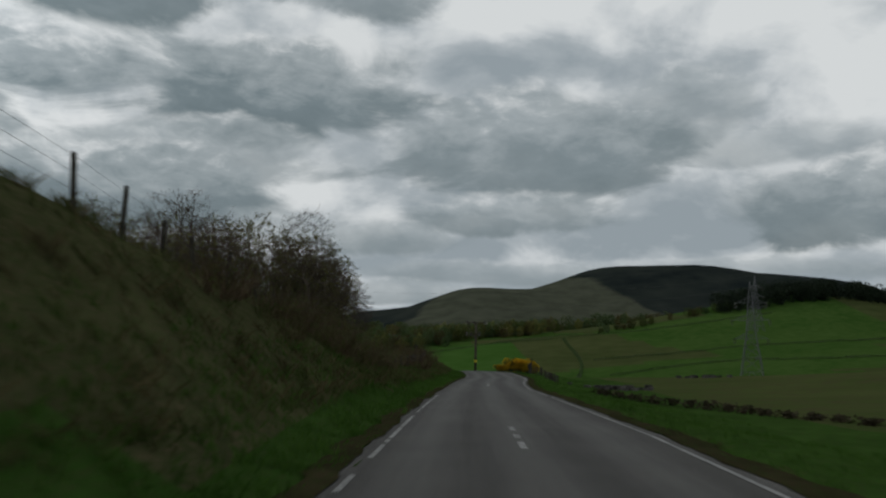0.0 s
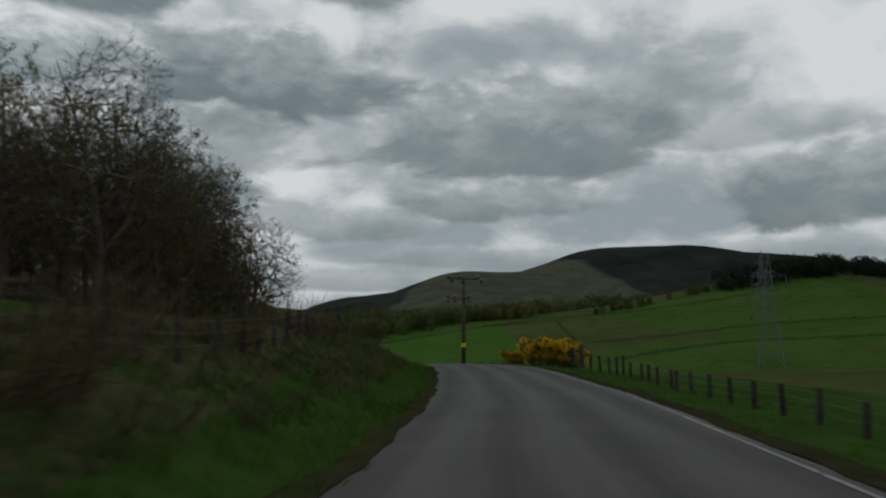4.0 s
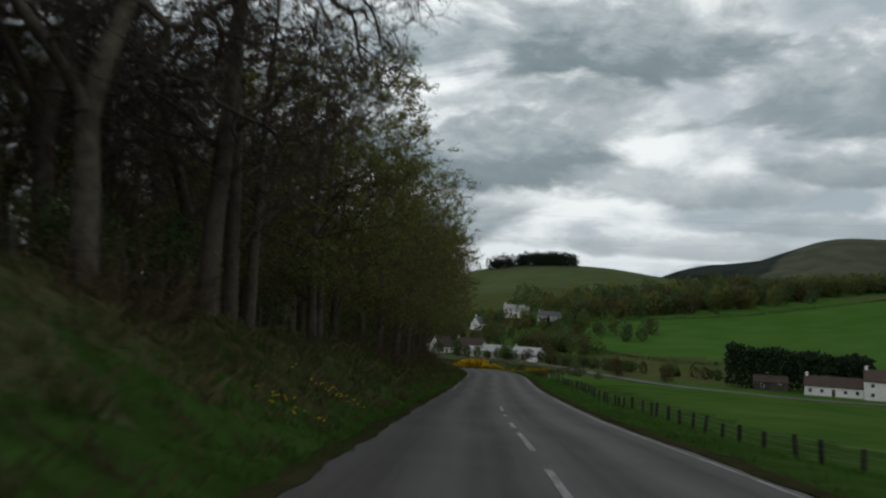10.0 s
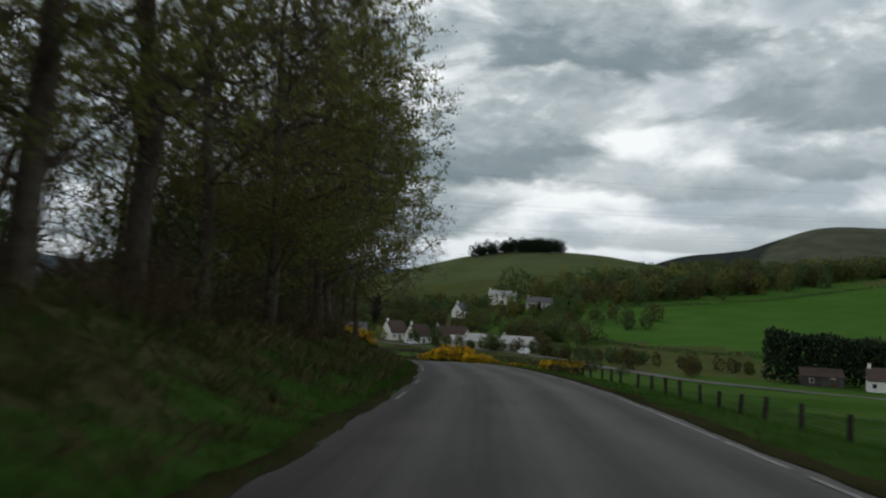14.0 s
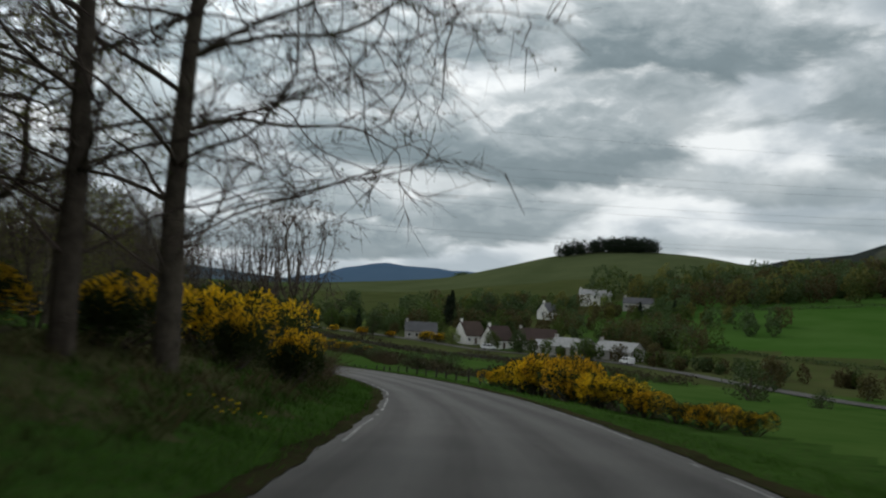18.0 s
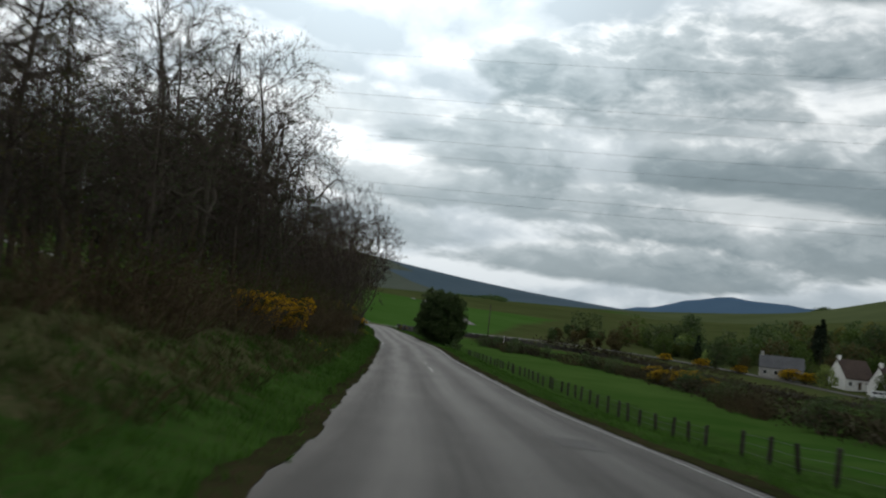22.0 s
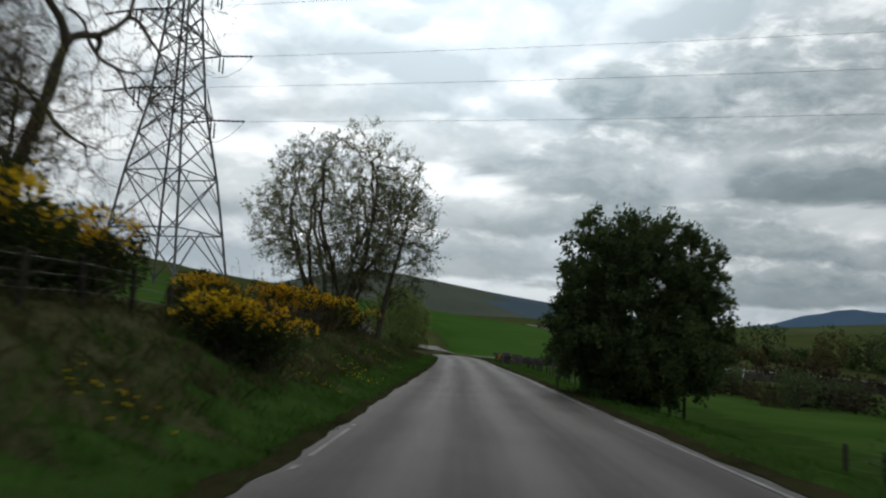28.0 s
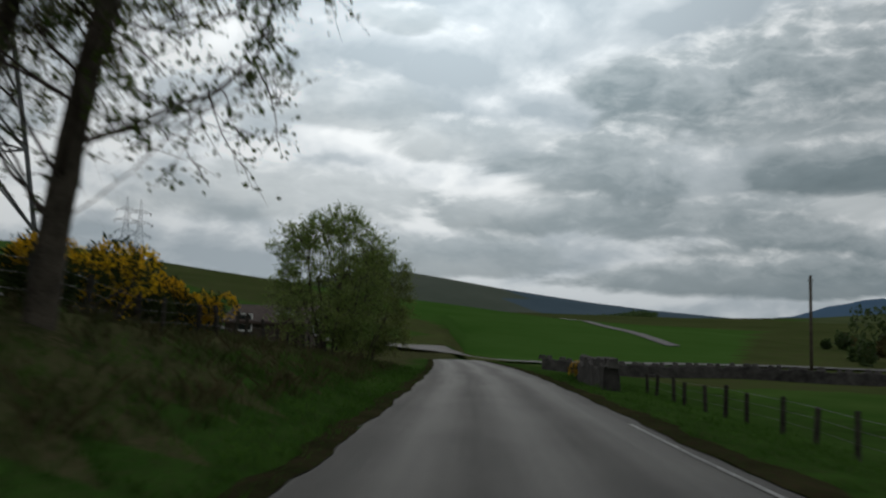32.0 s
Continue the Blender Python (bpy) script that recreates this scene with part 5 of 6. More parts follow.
fence(119, 178, right_off, 2.0, "weathered post and wire fence along the road", tall=0.68)
fence(180, 250, right_off, 2.0, "weathered post and wire fence above the valley field", tall=0.72)
fence(297, 322, right_off, 2.0, "post and wire fence round the outside of the bend")
fence(324, 396, right_off, 2.0, "dark post and wire fence below the road", tall=0.85)
fence(408, 462, right_off, 2.0, "post and wire fence above the last field")
fence(-18, 34, left_off, 2.6, "leaning fence posts with wire along the bank top", tall=1.3)
fence(54, 103, left_off, 1.7, "old post and wire fence on the bank", tall=0.85)
fence(128, 245, left_off, 2.4, "thin fence along the edge of the wood")
fence(384, 470, left_off, 2.2, "post and wire fence behind the gorse")


def gate(s, d, width, label):
    thing = new("field_gate")
    a, b = along(s, d), along(s + width, d + 0.6)
    a.z, b.z = ground_at(a.x, a.y), ground_at(b.x, b.y)
    for p in (a, b):
        q = Build()
        q.tube([p + Vector((0, 0, -0.4)), p + Vector((0, 0, 1.3)), p + Vector((0, 0, 1.36))], [0.13, 0.12, 0.08], 8)
        part("gate_post", q.mesh("gate_post", M_WOOD), thing)
    for h in (0.35, 0.6, 0.85, 1.1):
        part("rail", Build().beam(a + Vector((0, 0, h)), b + Vector((0, 0, h)), 0.035, 0.09).mesh("rail", M_WOOD), thing)
    part("brace", Build().beam(a + Vector((0, 0, 0.35)), b + Vector((0, 0, 1.1)), 0.03, 0.08).mesh("brace", M_WOOD), thing)
    tagged(thing, label, "gate")


gate(101.6, 5.8, 3.8, "weathered wooden field gate beside the gorse")
gate(105.5, -7.5, 3.0, "dark wooden gate at the corner of the wood")


# ---- the electricity pole ----
def electricity_pole():
    x, y = 7.36, 128.0
    z0 = ground_at(x, y)
    top = 8.15
    thing = new("electricity_pole")
    b = Build()
    b.tube([(x, y, z0 - 0.6), (x, y, (z0 + top) / 2), (x, y, top)], [0.19, 0.17, 0.14], 12)
    pole = part("pole", b.mesh("pole", M_POLE, True), thing)
    q = Build()
    q.tube([(x, y, z0 + 2.0), (x, y, z0 + 2.35)], [0.196, 0.195], 12)
    part("warning_plate", q.mesh("warning_plate", M_YTAG), pole, "yellow warning band")
    for h, w, shift in ((top - 0.12, 2.65, 0.0), (top - 1.82, 2.1, -0.35)):
        a = part("cross_arm", Build().beam((x - w / 2 + shift, y - 0.2, h), (x + w / 2 + shift, y - 0.2, h), 0.1, 0.12).mesh("cross_arm", M_POLE), thing)
        for e in (-0.45, 0.45):
            part("strut", Build().beam((x, y - 0.16, h - 0.6), (x + e, y - 0.2, h - 0.05), 0.04).mesh("strut", M_STEEL), a)
        spots = [-w / 2 + 0.02, -0.35, w / 2 - 0.1] if h > top - 1 else [-w / 2 + 0.05, -w / 2 + 0.65, w / 2 - 0.25]
        for e in spots:
            for dy, hh in (((-0.2, 0.12), (0.05, -0.2)) if h > top - 1 else ((-0.2, 0.16), (-0.2, -0.18))):
                i = Build()
                cx, cz = x + e + shift + (0.28 if hh < 0 and h > top - 1 else 0), h + hh
                i.tube([(cx, y - 0.2 + dy - 0.06 * k, cz) for k in range(5)], [0.045, 0.14, 0.15, 0.13, 0.055], 10)
                part("insulator", i.mesh("insulator", M_GLASSY), a)
    return tagged(thing, "dark timber electricity pole with two cross arms and insulators", "utility pole")


electricity_pole()


# ---- pylons and their wires ----
def pylon(x, y, z0, turn, label):
    """A steel lattice tower 47 m tall with three pairs of arms; its wires leave along its own y."""
    thing = new("pylon")
    wide = lambda h: np.interp(h, [0, 12, 20.4, 29, 37, 47], [5.2, 3.7, 2.3, 1.6, 1.1, 0.08])
    levels = [0, 5.3, 12.0, 16.6, 20.4, 23.4, 26.3, 29.0, 31.6, 34.2, 37.0, 39.5]
    for cx, cy in ((1, 1), (-1, 1), (-1, -1), (1, -1)):
        b = Build()
        hs = levels + [47]
        b.tube([(cx * wide(a), cy * wide(a), a - (0.6 if a == 0 else 0)) for a in hs], [0.15] * len(hs), 4)
        part("leg", b.mesh("leg", M_STEEL), thing)
    for side in range(4):
        b = Build()
        r = Matrix.Rotation(side * math.pi / 2, 3, "Z")
        for i, (a, c) in enumerate(zip(levels, levels[1:])):
            wa, wc = wide(a), wide(c)
            if i == 0:
                b.beam(r @ Vector((-wa, wa, a)), r @ Vector((0, wc, c)), 0.13)
                b.beam(r @ Vector((wa, wa, a)), r @ Vector((0, wc, c)), 0.13)
            else:
                b.beam(r @ Vector((-wa, wa, a)), r @ Vector((wc, wc, c)), 0.12)
                b.beam(r @ Vector((wa, wa, a)), r @ Vector((-wc, wc, c)), 0.12)
            if i in (0, 1, 3, 6, 9):
                b.beam(r @ Vector((-wc, wc, c)), r @ Vector((wc, wc, c)), 0.13)
            if i < 3:
                m = (wa + wc) / 2
                b.beam(r @ Vector((-m, m, (a + c) / 2)), r @ Vector((-wc * 0.5, wc, c)), 0.08)
                b.beam(r @ Vector((m, m, (a + c) / 2)), r @ Vector((wc * 0.5, wc, c)), 0.08)
        part("bracing", b.mesh("bracing", M_STEEL), thing)
    tips = []
    for h, reach in ((20.4, 7.4), (29.0, 8.2), (37.0, 6.8)):
        for e in (-1, 1):
            b = Build()
            w = wide(h)
            tip = Vector((e * reach, 0, h))
            for cy in (-1, 1):
                b.beam((e * w, cy * w, h), tip, 0.13)
                b.beam((e * w, cy * w, h + 2.4), tip, 0.11)
                for k in (0.3, 0.6):
                    lo = Vector((e * w, cy * w, h)).lerp(tip, k)
                    hi = Vector((e * w, cy * w, h + 2.4)).lerp(tip, k - 0.15)
                    b.beam(lo, hi, 0.08)
            for k in (0.2, 0.45, 0.7):
                b.beam(Vector((e * w, -w, h)).lerp(tip, k), Vector((e * w, w, h)).lerp(tip, k + 0.12), 0.08)
            arm = part("cross_arm", b.mesh("cross_arm", M_STEEL), thing)
            n = 13
            for way in (-1, 1):
                q = Build()
                q.tube([(tip.x, way * (0.2 + 4.4 * k / n), tip.z - 0.25 * k / n) for k in range(n + 1)], [0.06 if k % 2 else 0.17 for k in range(n + 1)], 8)
                part("insulator", q.mesh("insulator", M_GLASSY), arm)
            for off in (-0.4, 0.4):
                q = Build()
                q.tube([(tip.x + off, 0, tip.z - 0.2 - 2.0 * k / 9) for k in range(10)], [0.05 if k % 2 else 0.15 for k in range(10)], 8)
                part("insulator", q.mesh("insulator", M_GLASSY), arm)
            q = Build()
            q.tube([(tip.x, 4.6 * u, tip.z - 0.25 - 2.6 * (1 - u * u)) for u in (-1, -0.6, -0.2, 0.2, 0.6, 1)], [0.03] * 6, 4, False)
            part("jumper_wire", q.mesh("jumper_wire", M_WIRE), arm)
            tips.append(tip)
    tips.append(Vector((0, 0, 47)))
    thing.matrix_basis = Matrix.Translation((x, y, z0)) @ Matrix.Rotation(turn, 4, "Z")
    tagged(thing, label, "pylon", "pylons")
    return thing, tips


PY = [(-225.2, 364.8), (276.0, 724.0), (-842.0, 536.0), (181.0, 482.0)]
zs = [ground_at(*p) for p in PY]
line_turn = math.atan2(PY[1][1] - PY[0][1], PY[1][0] - PY[0][0]) - math.pi / 2
back_turn = math.atan2(PY[0][1] - PY[2][1], PY[0][0] - PY[2][0]) - math.pi / 2
tower, tips = pylon(*PY[0], -4.6, line_turn, "grey steel lattice pylon with six arms behind the trees")
second = copy_thing(tower, Matrix.Translation((*PY[1], zs[1])) @ Matrix.Rotation(line_turn, 4, "Z"))
third = copy_thing(tower, Matrix.Translation((*PY[2], zs[2])) @ Matrix.Rotation(back_turn, 4, "Z"))
tagged(third, "distant steel pylon on the western skyline")
tagged(copy_thing(tower, Matrix.Translation((-800.0, 535.0, ground_at(-800, 535))) @ Matrix.Rotation(back_turn, 4, "Z")), "second distant steel pylon on the western skyline")
tagged(copy_thing(tower, Matrix.Translation((*PY[3], zs[3])) @ Matrix.Rotation(line_turn + 0.5, 4, "Z") @ Matrix.Scale(1.2, 4)), "pale steel pylon in the pasture across the valley")
wires = new("power_line")
for a_ob, b_ob, way in ((tower, second, 1), (tower, third, -1)):
    for tip in tips:
        e = Vector((0, 4.6 * way if tip.z < 46 else 0, -0.25))
        a, b = a_ob.matrix_basis @ (tip + e), b_ob.matrix_basis @ (tip - e)
        pts = []
        for k in range(33):
            q = k / 32
            p = a.lerp(b, q)
            p.z -= 4 * 15.0 * q * (1 - q)
            pts.append(p)
        w = Build()
        w.tube(pts, [0.017] * 33, 4, False)
        part("wire", w.mesh("wire", M_WIRE), wires)
tagged(wires, "sagging grey high-voltage wires strung between pylons", "power line")


# ---- warning sign seen from behind ----
def warning_sign():
    p = along(411.6, 3.15)
    z0 = ground_at(p.x, p.y)
    thing = new("road_sign")
    b = Build()
    b.tube([(0, 0, -0.4), (0, 0, 2.95)], [0.038, 0.038], 10)
    part("post", b.mesh("post", M_SIGNBACK, True), thing)
    q = Build()
    w, h, zb, c = 0.42, 0.74, 2.25, 0.04
    ring = [(-w + c, zb), (w - c, zb), (w, zb + c), (c, zb + h), (-c, zb + h), (-w, zb + c)]
    q.add([(x, y, z) for y in (-0.045, -0.06) for x, z in ring], [tuple(range(6)), tuple(range(11, 5, -1))] + [(i, i + 6, (i + 1) % 6 + 6, (i + 1) % 6) for i in range(6)])
    plate = part("plate", q.mesh("plate", M_SIGNBACK), thing)
    for z in (2.42, 2.74):
        part("bracket", Build().box(-0.2, -0.045, z, 0.2, -0.03, z + 0.04).mesh("bracket", M_STEEL), plate)
    thing.matrix_basis = Matrix.Translation((p.x, p.y, z0)) @ Matrix.Rotation(heading(411) + math.pi, 4, "Z")
    tagged(thing, "triangular road sign on a post, dull grey back", "road sign")


warning_sign()


def small_pole(x, y, h, label):
    thing = new("telegraph_pole")
    z0 = ground_at(x, y)
    b = Build()
    b.tube([(x, y, z0 - 0.4), (x, y, z0 + h)], [0.13, 0.1], 10)
    part("pole", b.mesh("pole", M_POLE, True), thing)
    part("cap", Build().beam((x - 0.25, y, z0 + h - 0.4), (x + 0.25, y, z0 + h - 0.4), 0.06).mesh("cap", M_POLE), thing)
    tagged(thing, label, "utility pole")


small_pole(-203.0, 423.3, 8.0, "thin dark telegraph pole by the valley road")


# ---- houses ----
def house(x, y, turn, length, width, eaves, ridge, wall, roof, label, rows=1, bays=4, chimneys=1, porch=False, z=None):
    """A gabled house: walls with set-in windows, roof slopes, chimneys."""
    thing = new("house")
    b = Build()
    L, W = length / 2, width / 2
    b.add([(sx * L, sy * W, zz) for zz in (-1.5, eaves) for sx, sy in ((-1, -1), (1, -1), (1, 1), (-1, 1))] + [(-L, 0, ridge), (L, 0, ridge)],
          [(0, 1, 5, 4), (1, 2, 6, 9, 5), (2, 3, 7, 6), (3, 0, 4, 8, 7)])
    part("wall", b.mesh("wall", wall), thing)
    for sy in (-1, 1):
        r = Build()
        slope = (ridge - eaves) / W
        pts = [(sx * (L + 0.25), sy * yy, eaves + (W - yy) * slope + off) for off in (0.02, 0.2) for sx in (-1, 1) for yy in (W + 0.3, 0.0)]
        r.add(pts, [(0, 1, 3, 2), (4, 6, 7, 5), (0, 2, 6, 4), (1, 5, 7, 3), (0, 4, 5, 1), (2, 3, 7, 6)])
        part("roof", r.mesh("roof", roof), thing)
    for k in range(chimneys):
        cx = (-L + 0.5) if k == 0 else (L - 0.5)
        c = part("chimney", Build().box(cx - 0.4, -0.35, ridge - 0.7, cx + 0.4, 0.35, ridge + 1.1).mesh("chimney", wall), thing)
        part("pot", Build().box(cx - 0.12, -0.12, ridge + 1.1, cx + 0.12, 0.12, ridge + 1.45).mesh("pot", M_TILE), c)
    storey = eaves / rows
    for sy in (-1, 1):
        for row in range(rows):
            for k in range(bays):
                wx = -L + length * (k + 0.5) / bays
                zb = row * storey + 0.9
                if row == 0 and k == bays // 2 and sy < 0:
                    d = part("door", Build().box(wx - 0.5, sy * W - 0.05, 0.0, wx + 0.5, sy * W + 0.05, 2.05).mesh("door", M_DEADSTEM), thing)
                    part("frame", Build().box(wx - 0.6, sy * W - 0.03, 2.05, wx + 0.6, sy * W + 0.07, 2.2).mesh("frame", M_FRAME), d)
                    continue
                win = part("window", Build().box(wx - 0.55, sy * (W + 0.005) - 0.03, zb, wx + 0.55, sy * (W + 0.005) + 0.03, zb + 1.15).mesh("window", M_FRAME), thing)
                part("pane", Build().box(wx - 0.46, sy * (W + 0.03) - 0.015, zb + 0.08, wx + 0.46, sy * (W + 0.03) + 0.015, zb + 1.07).mesh("pane", M_GLASS), win)
    for sx in (-1, 1):
        win = part("window", Build().box(sx * (L + 0.005) - 0.03, -0.5, eaves * 0.5, sx * (L + 0.005) + 0.03, 0.5, eaves * 0.5 + 1.1).mesh("window", M_FRAME), thing)
        part("pane", Build().box(sx * (L + 0.03) - 0.015, -0.42, eaves * 0.5 + 0.08, sx * (L + 0.03) + 0.015, 0.42, eaves * 0.5 + 1.02).mesh("pane", M_GLASS), win)
    if porch:
        pb = part("porch", Build().add([(-0.2, -W - 1.4, -0.5), (2.2, -W - 1.4, -0.5), (2.2, -W, -0.5), (-0.2, -W, -0.5), (-0.2, -W - 1.4, 2.2), (2.2, -W - 1.4, 2.2), (2.2, -W, 2.2), (-0.2, -W, 2.2), (1.0, -W - 1.4, 3.2), (1.0, -W, 3.2)],
                                       [(0, 1, 5, 8, 4), (1, 2, 6, 5), (3, 0, 4, 7)]).mesh("porch", wall), thing)
        part("roof", Build().add([(-0.4, -W - 1.6, 2.1), (1.0, -W - 1.6, 3.35), (2.4, -W - 1.6, 2.1), (-0.4, -W, 2.1), (1.0, -W, 3.35), (2.4, -W, 2.1)], [(0, 1, 4, 3), (1, 2, 5, 4)]).mesh("roof", roof), pb)
    zz = ground_at(x, y) if z is None else z
    thing.matrix_basis = Matrix.Translation((x, y, zz)) @ Matrix.Rotation(turn, 4, "Z")
    return tagged(thing, label, "house")


# the white farm across the field
house(28.5, 417.0, -0.05, 13.0, 7.6, 5.4, 8.6, M_HARL, M_TILE, "white two-storey farmhouse with brown roof and porch", 2, 3, 2, True)
house(14.0, 420.5, -0.05, 16.0, 6.4, 2.9, 5.6, M_HARL, M_TILE, "long low white farm cottage with dark brown roof", 1, 5, 1)
house(40.5, 424.5, -0.15, 12.0, 8.0, 4.4, 7.6, M_HARL, M_SLATE, "white farm wing with grey slate roof", 2, 4, 1)
house(37.0, 416.0, 1.5, 8.0, 6.0, 5.4, 8.8, M_HARL, M_TILE, "white gabled farm wing facing the road", 2, 2, 1)
house(-4.0, 428.0, 0.1, 10.0, 7.0, 2.6, 4.4, M_STONE, M_TILE, "low dark stone farm shed with brown roof", 1, 2, 0)
# the village
house(-104.0, 503.0, -0.35, 14.0, 8.0, 2.7, 5.4, M_GREYHARL, M_PALEROOF, "grey bungalow with a pale roof", 1, 5, 1)
house(-120.0, 507.0, -0.35, 14.0, 8.0, 2.7, 5.4, M_GREYHARL, M_PALEROOF, "pale grey bungalow with a pale grey roof", 1, 5, 1)
house(-131.0, 512.0, -0.3, 7.0, 6.0, 2.5, 4.2, M_HARL, M_PALEROOF, "small white garage with a pale roof", 1, 2, 0)
house(-151.0, 519.5, 1.1, 9.0, 7.5, 3.0, 7.6, M_HARL, M_TILE, "white gabled house with steep brown roof", 1, 3, 1)
house(-163.0, 522.5, 1.1, 9.0, 7.5, 3.0, 7.6, M_HARL, M_TILE, "white gabled house with dark steep roof beside another", 1, 3, 1)
house(-137.5, 522.5, 0.6, 13.0, 9.0, 2.8, 6.6, M_GREYHARL, M_TILE, "low house under a wide brown roof", 1, 4, 1)
house(-177.0, 511.5, 0.5, 11.0, 7.5, 2.8, 5.8, M_GREYHARL, M_SLATE, "grey house with slate roof among trees", 1, 4, 1)
house(-160.5, 602.0, 1.2, 8.0, 6.5, 3.2, 7.0, M_HARL, M_SLATE, "white gable end among dark trees", 1, 2, 1)
house(-158.0, 667.0, 0.2, 16.0, 8.0, 5.0, 7.6, M_HARL, M_PALEROOF, "tall pale house above the village", 2, 5, 1)
house(-132.0, 650.0, 0.1, 14.0, 7.0, 3.0, 5.6, M_GREYHARL, M_SLATE, "grey-roofed house above the village", 1, 5, 1)
# up on the far slope
house(31.0, 912.0, 0.1, 14.0, 7.0, 3.4, 6.0, M_HARL, M_PALEROOF, "small white cottage high on the far slope", 1, 4, 1)
house(-28.0, 818.0, 0.1, 13.0, 7.0, 3.2, 6.0, M_GREYHARL, M_SLATE, "grey cottage on the edge of the far wood", 1, 4, 1)
house(-219.0, 386.5, 0.75, 5.6, 4.0, 1.5, 2.5, M_POLE, M_TILE, "dark low timber barn with brown roof", 1, 2, 0)


# ---- the clipped shelter belt beside the farm ----
def shelter_belt():
    rng = np.random.default_rng(5)
    thing = new("conifer_hedge")
    n = 12000
    a = np.array([-17.5, 430.0])
    b = np.array([26.0, 436.0])
    q = rng.uniform(0, 1, n)
    k = a + (b - a) * q[:, None]
    k[:, 1] += rng.uniform(-3.4, 3.4, n)
    z0 = seat(k[:, 0], k[:, 1])
    h = 13.4 + 0.9 * np.sin(q * 23) * 0.5 - 2.0 * q + rng.normal(0, 0.15, n)
    z = z0 + h * rng.uniform(0.02, 1.0, n) ** 0.8
    v, f = leaf_quads(rng, np.stack([k[:, 0], k[:, 1], z], 1), 0.85)
    part("foliage", mesh_from("foliage", v, f, M_CONIFER), thing)
    for i in range(14):
        x, y = a + (b - a) * (i + 0.5) / 14
        t = Build()
        g = ground_at(x, y)
        t.tube([(x, y, g - 0.3), (x, y, g + 8)], [0.16, 0.06], 6)
        part("trunk", t.mesh("trunk", M_BARK), thing)
    tagged(thing, "tall dense dark conifer hedge beside the farm", "hedge")


shelter_belt()


# ---- the valley road and the lanes ----
def lane(name, pts, width, label, lift=0.16):
    c = spline([np.array(p, float) for p in pts], 3.0)
    t = np.gradient(c, axis=0)
    t /= np.linalg.norm(t, axis=1)[:, None]
    rows = []
    for k in range(5):
        d = width * (k / 4 - 0.5)
        x, y = c[:, 0] + t[:, 1] * d, c[:, 1] - t[:, 0] * d
        rows.append((x, y))
    zc = seat(c[:, 0], c[:, 1])
    for _ in range(4):
        zc[1:-1] = (zc[:-2] + 2 * zc[1:-1] + zc[2:]) / 4
    v = np.stack([np.stack([x, y, np.maximum(zc, seat(x, y)) + lift], 1) for x, y in rows], 1)
    uv = [(width * (k / 4 - 0.5), 3.0 * i) for i in range(len(c)) for k in range(5)]
    return tagged(strip_object(name, v.reshape(-1, 3), grid_faces(len(c), 5)[:, ::-1], uv, M_ASPHALT), label, "road", kind="structure")


lane("road_2", [(-420, 300), (-330, 345), (-262, 392), (-234, 436), (-212, 486), (-185, 501), (-150, 500), (-125, 496), (-100, 487), (-76, 465), (-54, 433), (-33, 410), (0, 399), (50, 394), (120, 386), (260, 380)], 5.6, "grey valley road along the burn")
lane("road_3", [(-258, 472), (-282, 488), (-306, 503), (-350, 535), (-420, 585)], 2.4, "pale lane climbing away over the fields")
lane("track", [(48, 400), (60, 418), (78, 440), (120, 470)], 4.0, "farm track up from the valley road")


# ---- walls and hedges between the fields ----
def stone_wall(pts, height, label, count):
    c = spline([np.array(p, float) for p in pts], 0.5)
    thing = new("stone_wall")
    zc = seat(c[:, 0], c[:, 1])
    t = np.gradient(c, axis=0)
    t /= np.linalg.norm(t, axis=1)[:, None]
    prof = [(-0.32, -0.4), (-0.24, height * 0.9), (-0.15, height), (0.15, height), (0.24, height * 0.9), (0.32, -0.4)]
    v = []
    for i in range(len(c)):
        for d, h in prof:
            w = 0.05 * math.sin(i * 1.9 + h * 7) + 0.04 * math.sin(i * 0.7)
            v.append((c[i, 0] + t[i, 1] * (d + w), c[i, 1] - t[i, 0] * (d + w), zc[i] + h + (0.07 * math.sin(i * 2.3) + 0.05 * math.sin(i * 0.9) if h > 0 else 0)))
    ends = [(b, b + 1, b + 4, b + 5) for b in (0, 6 * len(c) - 6)] + [(b + 1, b + 2, b + 3, b + 4) for b in (0, 6 * len(c) - 6)]
    part("core", mesh_from("core", v, np.concatenate([grid_faces(len(c), 6), ends]), M_STONE, smooth_faces=False), thing)
    rng = np.random.default_rng(7)
    cap = Build().add([(-0.2, -0.17, -0.1), (0.19, -0.15, -0.1), (0.2, 0.16, -0.1), (-0.18, 0.17, -0.1), (-0.15, -0.12, 0.14), (0.14, -0.1, 0.1), (0.13, 0.12, 0.15), (-0.12, 0.12, 0.11)],
                      [(3, 2, 1, 0), (4, 5, 6, 7), (0, 1, 5, 4), (1, 2, 6, 5), (2, 3, 7, 6), (3, 0, 4, 7)]).mesh("stone", M_STONE)
    for k in range(count):
        i = int(k * len(c) / count)
        ob = part("stone", cap, thing)
        ob.matrix_basis = Matrix.Translation((c[i, 0], c[i, 1], zc[i] + height + 0.06)) @ Matrix.Rotation(math.atan2(t[i, 1], t[i, 0]) + rng.normal(0, 0.25), 4, "Z") @ Matrix.Diagonal((rng.uniform(0.8, 1.5), 1.1, rng.uniform(0.7, 1.5), 1))
    return tagged(thing, label, "wall")


